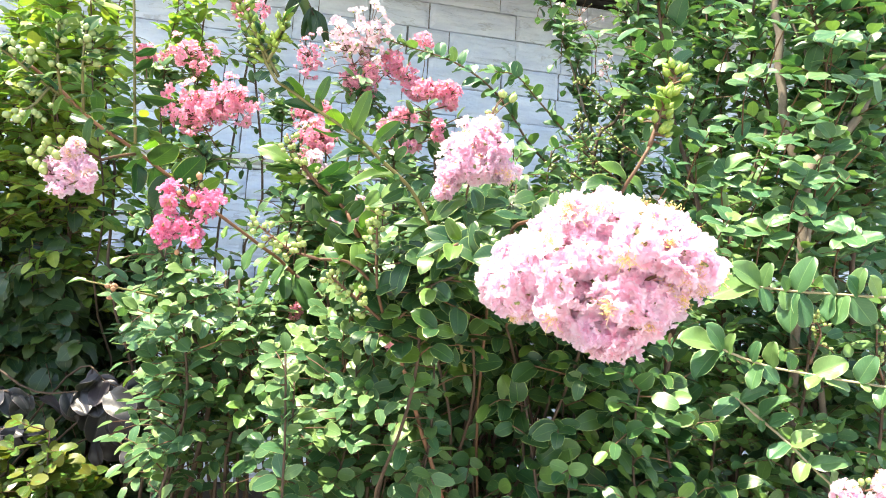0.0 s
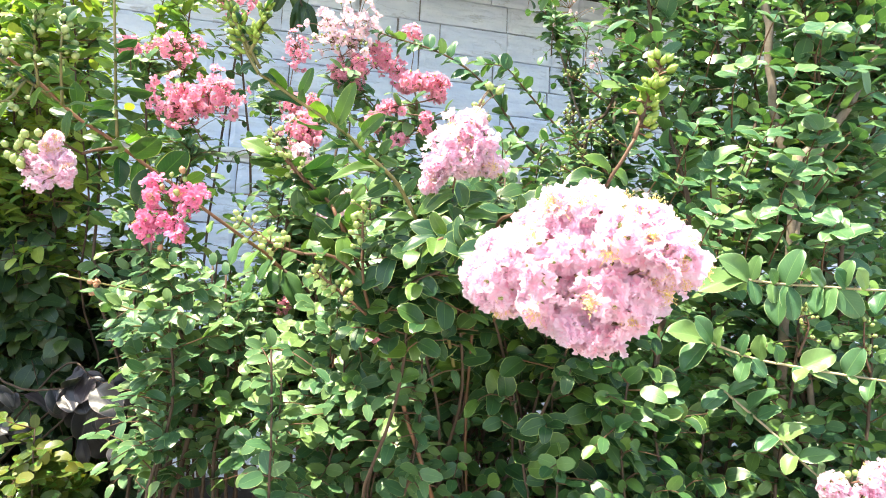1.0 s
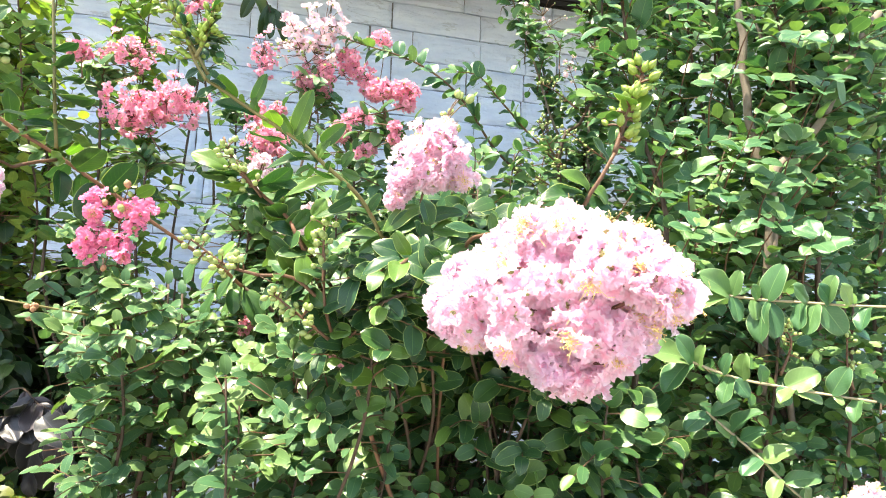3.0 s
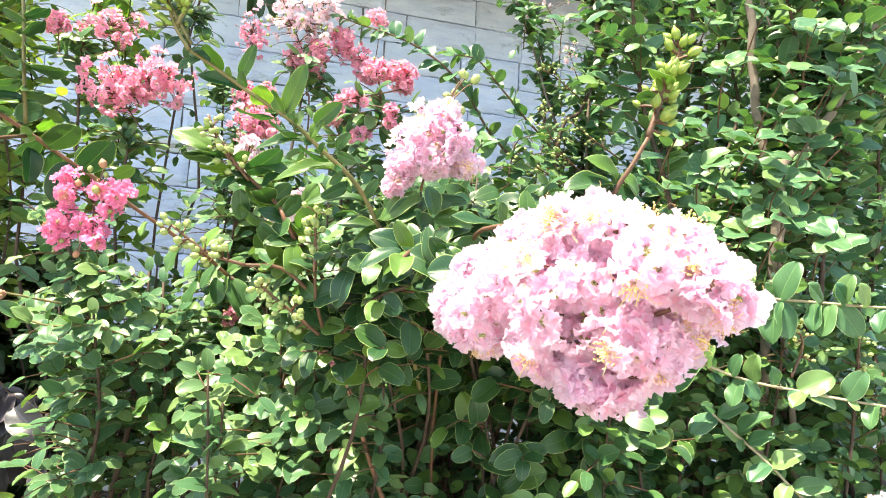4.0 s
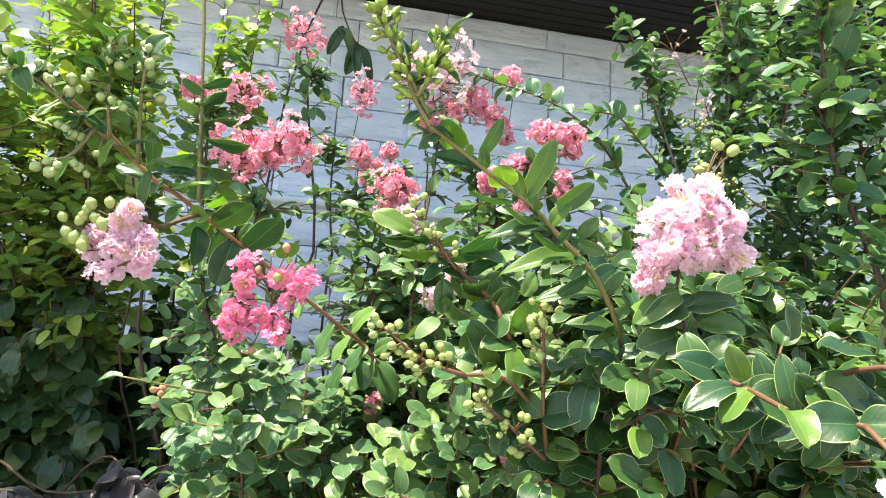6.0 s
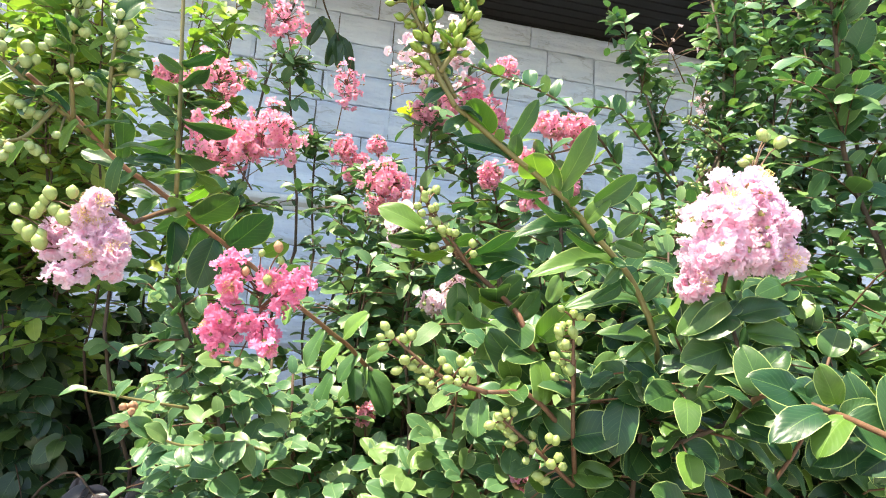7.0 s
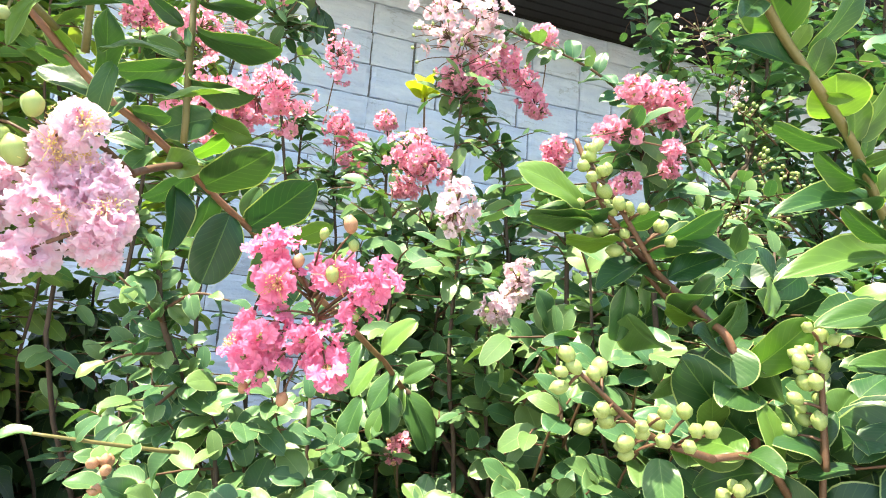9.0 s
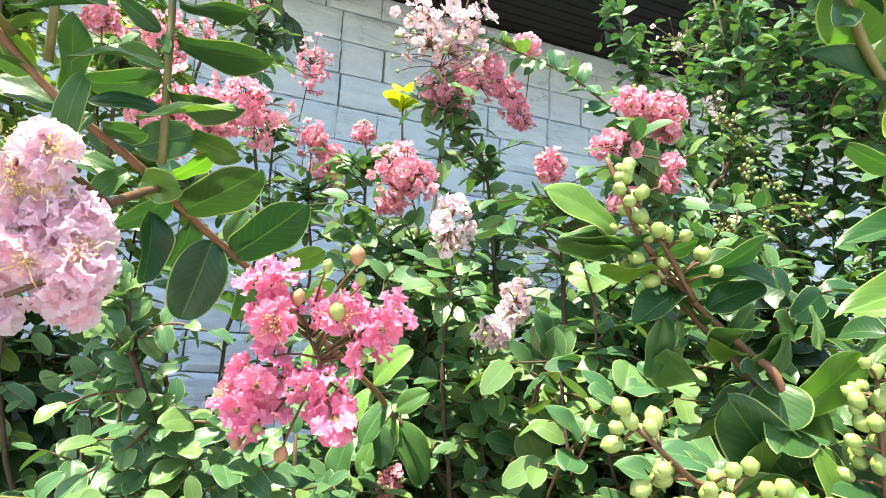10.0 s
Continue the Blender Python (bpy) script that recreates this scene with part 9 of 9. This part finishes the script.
fresh_myrtle.stem([(-0.792, 2.207, 0), (-0.871, 1.865, 1.3), (-0.866, 1.667, 2.117)], 0.004, 0.0015, twig=0.15, gap=0.033, size=0.053, step=0.032, start=0.5)
fresh_myrtle.stem([(-0.54, 2.205, 0), (-0.59, 1.753, 1.265), (-0.585, 1.388, 2.052)], 0.004, 0.0015, twig=0.15, gap=0.033, size=0.053, step=0.032, start=0.5)
fresh_myrtle.stem([(-0.768, 2.207, 0), (-0.841, 1.788, 1.142), (-0.835, 1.471, 1.852)], 0.004, 0.0015, twig=0.15, gap=0.033, size=0.053, step=0.032, start=0.5)
fresh_myrtle.stem([(-0.664, 2.206, 0), (-0.729, 1.796, 1.297), (-0.724, 1.497, 2.109)], 0.004, 0.0015, twig=0.15, gap=0.033, size=0.053, step=0.032, start=0.5)
fresh_myrtle.stem([(-0.814, 2.207, 0), (-0.893, 1.791, 1.224), (-0.887, 1.48, 1.988)], 0.004, 0.0015, twig=0.15, gap=0.033, size=0.053, step=0.032, start=0.5)
fresh_myrtle.stem([(-0.906, 2.208, 0), (-0.997, 1.791, 1.278), (-0.992, 1.478, 2.077)], 0.004, 0.0015, twig=0.15, gap=0.033, size=0.053, step=0.032, start=0.5)
fresh_myrtle.stem([(-0.61, 2.206, 0), (-0.669, 1.757, 1.296), (-0.664, 1.398, 2.104)], 0.004, 0.0015, twig=0.15, gap=0.033, size=0.053, step=0.032, start=0.5)
fresh_myrtle.stem([(-0.775, 2.207, 0), (-0.852, 1.901, 1.325), (-0.847, 1.758, 2.158)], 0.004, 0.0015, twig=0.15, gap=0.033, size=0.053, step=0.032, start=0.5)
fresh_myrtle.stem([(-0.953, 2.209, 0), (-1.049, 1.841, 1.248), (-1.044, 1.601, 2.032)], 0.004, 0.0015, twig=0.15, gap=0.033, size=0.053, step=0.032, start=0.5)
fresh_myrtle.finish()

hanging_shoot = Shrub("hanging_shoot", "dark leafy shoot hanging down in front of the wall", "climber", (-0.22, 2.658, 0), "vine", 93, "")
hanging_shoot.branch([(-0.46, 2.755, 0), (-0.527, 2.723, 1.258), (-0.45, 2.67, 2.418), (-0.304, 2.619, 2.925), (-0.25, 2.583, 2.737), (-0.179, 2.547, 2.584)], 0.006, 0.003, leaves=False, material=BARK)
hanging_shoot.single((-0.265, 2.561, 2.671), (-0.178, 2.531, 2.563), (0.2, -0.9, 0.3), 0.65)
hanging_shoot.single((-0.192, 2.563, 2.602), (-0.171, 2.534, 2.464), (0.2, -0.9, 0.3), 0.65)
hanging_shoot.single((-0.181, 2.562, 2.612), (-0.083, 2.532, 2.499), (0.2, -0.9, 0.3), 0.65)
hanging_shoot.single((-0.181, 2.562, 2.616), (-0.212, 2.534, 2.471), (0.2, -0.9, 0.3), 0.65)
hanging_shoot.single((-0.244, 2.561, 2.676), (-0.296, 2.532, 2.553), (0.2, -0.9, 0.3), 0.65)
hanging_shoot.finish()

purple_shrub = Shrub("purple_shrub", "dusky purple-leaved shrub with broad drooping leaves", "shrub", (-0.824, 1.615, 0), "purple", 97, "")
purple_shrub.branch([(-0.824, 1.615, 0), (-0.835, 1.577, 0.735), (-0.837, 1.577, 1.15), (-0.651, 1.536, 1.1), (-0.545, 1.536, 1.101), (-0.48, 1.535, 1.106)], 0.004, 0.0015, size=0.085, step=0.055, start=0.72, droop=0.9, flat=0.4, material=BARK)
purple_shrub.branch([(-0.824, 1.615, 0), (-0.835, 1.577, 0.735), (-0.84, 1.58, 1.075), (-0.73, 1.537, 1.097), (-0.637, 1.537, 1.087)], 0.004, 0.0015, size=0.085, step=0.055, start=0.72, droop=0.9, flat=0.4, material=BARK)
purple_shrub.branch([(-0.824, 1.615, 0), (-0.835, 1.577, 0.735), (-0.828, 1.583, 0.962), (-0.709, 1.54, 1.011), (-0.64, 1.539, 0.999)], 0.004, 0.0015, size=0.085, step=0.055, start=0.72, droop=0.9, flat=0.4, material=BARK)
purple_shrub.branch([(-0.835, 1.577, 0.735), (-0.609, 1.597, 1.125), (-0.499, 1.537, 1.122), (-0.395, 1.492, 1.094)], 0.003, 0.0012, size=0.08, step=0.045, start=0.5, droop=0.9, flat=0.4, material=BARK)
purple_shrub.branch([(-0.835, 1.577, 0.735), (-0.603, 1.603, 1.043), (-0.478, 1.538, 1.063), (-0.359, 1.487, 1.057)], 0.003, 0.0012, size=0.08, step=0.045, start=0.5, droop=0.9, flat=0.4, material=BARK)
purple_shrub.branch([(-0.835, 1.577, 0.735), (-0.586, 1.606, 0.962), (-0.478, 1.544, 0.994), (-0.377, 1.496, 1)], 0.003, 0.0012, size=0.08, step=0.045, start=0.5, droop=0.9, flat=0.4, material=BARK)
purple_shrub.branch([(-0.835, 1.577, 0.735), (-0.473, 1.562, 1.121), (-0.412, 1.512, 1.146), (-0.355, 1.477, 1.147)], 0.003, 0.0012, size=0.08, step=0.045, start=0.5, droop=0.9, flat=0.4, material=BARK)
purple_shrub.blade((-0.466, 1.457, 1.115), (-0.399, 1.423, 1.066), (0.349, -0.921, -0.077), 0.62)
purple_shrub.finish()

gold_shrub = Shrub("gold_shrub", "low variegated shrub with yellow-green leaves", "shrub", (-0.649, 1.363, 0), "gold", 99, "")
gold_shrub.stem([(-0.682, 1.505, 0), (-0.676, 1.443, 0.565), (-0.696, 1.434, 0.902)], 0.004, 0.0015, twig=0.09, gap=0.02, size=0.041, step=0.016, start=0.3)
gold_shrub.stem([(-0.665, 1.492, 0), (-0.66, 1.428, 0.606), (-0.68, 1.418, 0.973)], 0.004, 0.0015, twig=0.09, gap=0.02, size=0.041, step=0.016, start=0.3)
gold_shrub.stem([(-0.525, 1.481, 0), (-0.523, 1.417, 0.62), (-0.541, 1.407, 0.995)], 0.004, 0.0015, twig=0.09, gap=0.02, size=0.041, step=0.016, start=0.3)
gold_shrub.stem([(-0.686, 1.519, 0), (-0.68, 1.456, 0.581), (-0.7, 1.446, 0.931)], 0.004, 0.0015, twig=0.09, gap=0.02, size=0.041, step=0.016, start=0.3)
gold_shrub.stem([(-0.554, 1.678, 0), (-0.552, 1.615, 0.583), (-0.569, 1.606, 0.927)], 0.004, 0.0015, twig=0.09, gap=0.02, size=0.041, step=0.016, start=0.3)
gold_shrub.stem([(-0.626, 1.516, 0), (-0.623, 1.452, 0.622), (-0.642, 1.442, 0.997)], 0.004, 0.0015, twig=0.09, gap=0.02, size=0.041, step=0.016, start=0.3)
gold_shrub.stem([(-0.49, 1.534, 0), (-0.489, 1.471, 0.59), (-0.505, 1.461, 0.942)], 0.004, 0.0015, twig=0.09, gap=0.02, size=0.041, step=0.016, start=0.3)
gold_shrub.stem([(-0.762, 1.688, 0), (-0.754, 1.626, 0.558), (-0.776, 1.617, 0.889)], 0.004, 0.0015, twig=0.09, gap=0.02, size=0.041, step=0.016, start=0.3)
gold_shrub.stem([(-0.527, 1.458, 0), (-0.527, 1.393, 0.65), (-0.544, 1.382, 1.046)], 0.004, 0.0015, twig=0.09, gap=0.02, size=0.041, step=0.016, start=0.3)
gold_shrub.stem([(-0.653, 1.46, 0), (-0.65, 1.396, 0.635), (-0.669, 1.385, 1.02)], 0.004, 0.0015, twig=0.09, gap=0.02, size=0.041, step=0.016, start=0.3)
gold_shrub.finish()

# ---- the wall's facing blocks ----
BLOCK_MESH = {}


def facing(x0, x1, z0, z1, rng):
    """One split-face block: a bevelled slab with an uneven face and ragged edges."""
    w, h = round(x1 - x0 - 0.007, 2), round(z1 - z0 - 0.006, 3)
    key = (w, h, rng.randrange(3))
    if key not in BLOCK_MESH:
        nx, nz = 17, 7
        verts, faces = [], []
        for j in range(nz):
            for i in range(nx):
                u, v = i / (nx - 1), j / (nz - 1)
                edge = min(u * w, (1 - u) * w, v * h, (1 - v) * h)
                q = Vector((u * w * 9 + key[2] * 7, v * h * 9, w * 30))
                out = 0.004 + 0.012 * min(1, edge / 0.02) * (0.6 + 0.9 * noise.noise(q)) if edge > 1e-6 else 0.002
                ragged = noise.noise(q * 3.1) * 0.0035 if edge < 1e-6 else 0.0
                verts.append(((u - 0.5) * w + (ragged if i in (0, nx - 1) else 0), -out, (v - 0.5) * h + (ragged if j in (0, nz - 1) else 0)))
        for j in range(nz - 1):
            for i in range(nx - 1):
                a = j * nx + i
                faces.append((a, a + 1, a + nx + 1, a + nx))
        ring = [i for i in range(nx)] + [j * nx + nx - 1 for j in range(1, nz)] + [(nz - 1) * nx + i for i in range(nx - 2, -1, -1)] + [j * nx for j in range(nz - 2, 0, -1)]
        o = len(verts)
        verts += [(verts[i][0], 0.014, verts[i][2]) for i in ring]
        m = len(ring)
        faces += [(ring[k], o + k, o + (k + 1) % m, ring[(k + 1) % m]) for k in range(m)]
        BLOCK_MESH[key] = mesh_of("stone_block", verts, faces, [STONE], smooth=False)
    ob = part("stone_block", BLOCK_MESH[key], wall)
    ob.location = Vector(((x0 + x1) / 2, WALL_Y, (z0 + z1) / 2)) - wall.location


def face_wall():
    rng = random.Random(4)
    lines = [3.094, 2.978, 2.830, 2.673, 2.520, 2.366, 2.212, 2.048, 1.975, 1.822, 1.668, 1.515, 1.361, 1.208, 1.054, 0.900, 0.747, 0.593, 0.470]
    # joints that show between the shrubs; the rest of each course follows at random
    marks = {1: [0.252, 0.785, 1.303], 2: [-0.19, 0.075, 0.395, 0.880, 1.147], 3: [0.08, 0.28, 0.51, 0.885, 1.148, 1.335], 4: [-0.24, 0.09, 0.40, 0.81, 1.14], 5: [0.088, 0.27, 0.875]}
    for k in range(len(lines) - 1):
        z1, z0 = lines[k], lines[k + 1]
        if z1 - z0 < 0.08:
            continue
        xs = list(marks.get(k + 1, [rng.uniform(-0.2, 0.3)]))
        while xs[0] > -2.58:
            xs.insert(0, xs[0] - rng.uniform(0.24, 0.40))
        while xs[-1] < 4.58:
            xs.append(xs[-1] + rng.uniform(0.24, 0.40))
        xs[0], xs[-1] = -2.6, 4.6
        for a, b in zip(xs, xs[1:]):
            facing(a, b, z0, z1, rng)


face_wall()
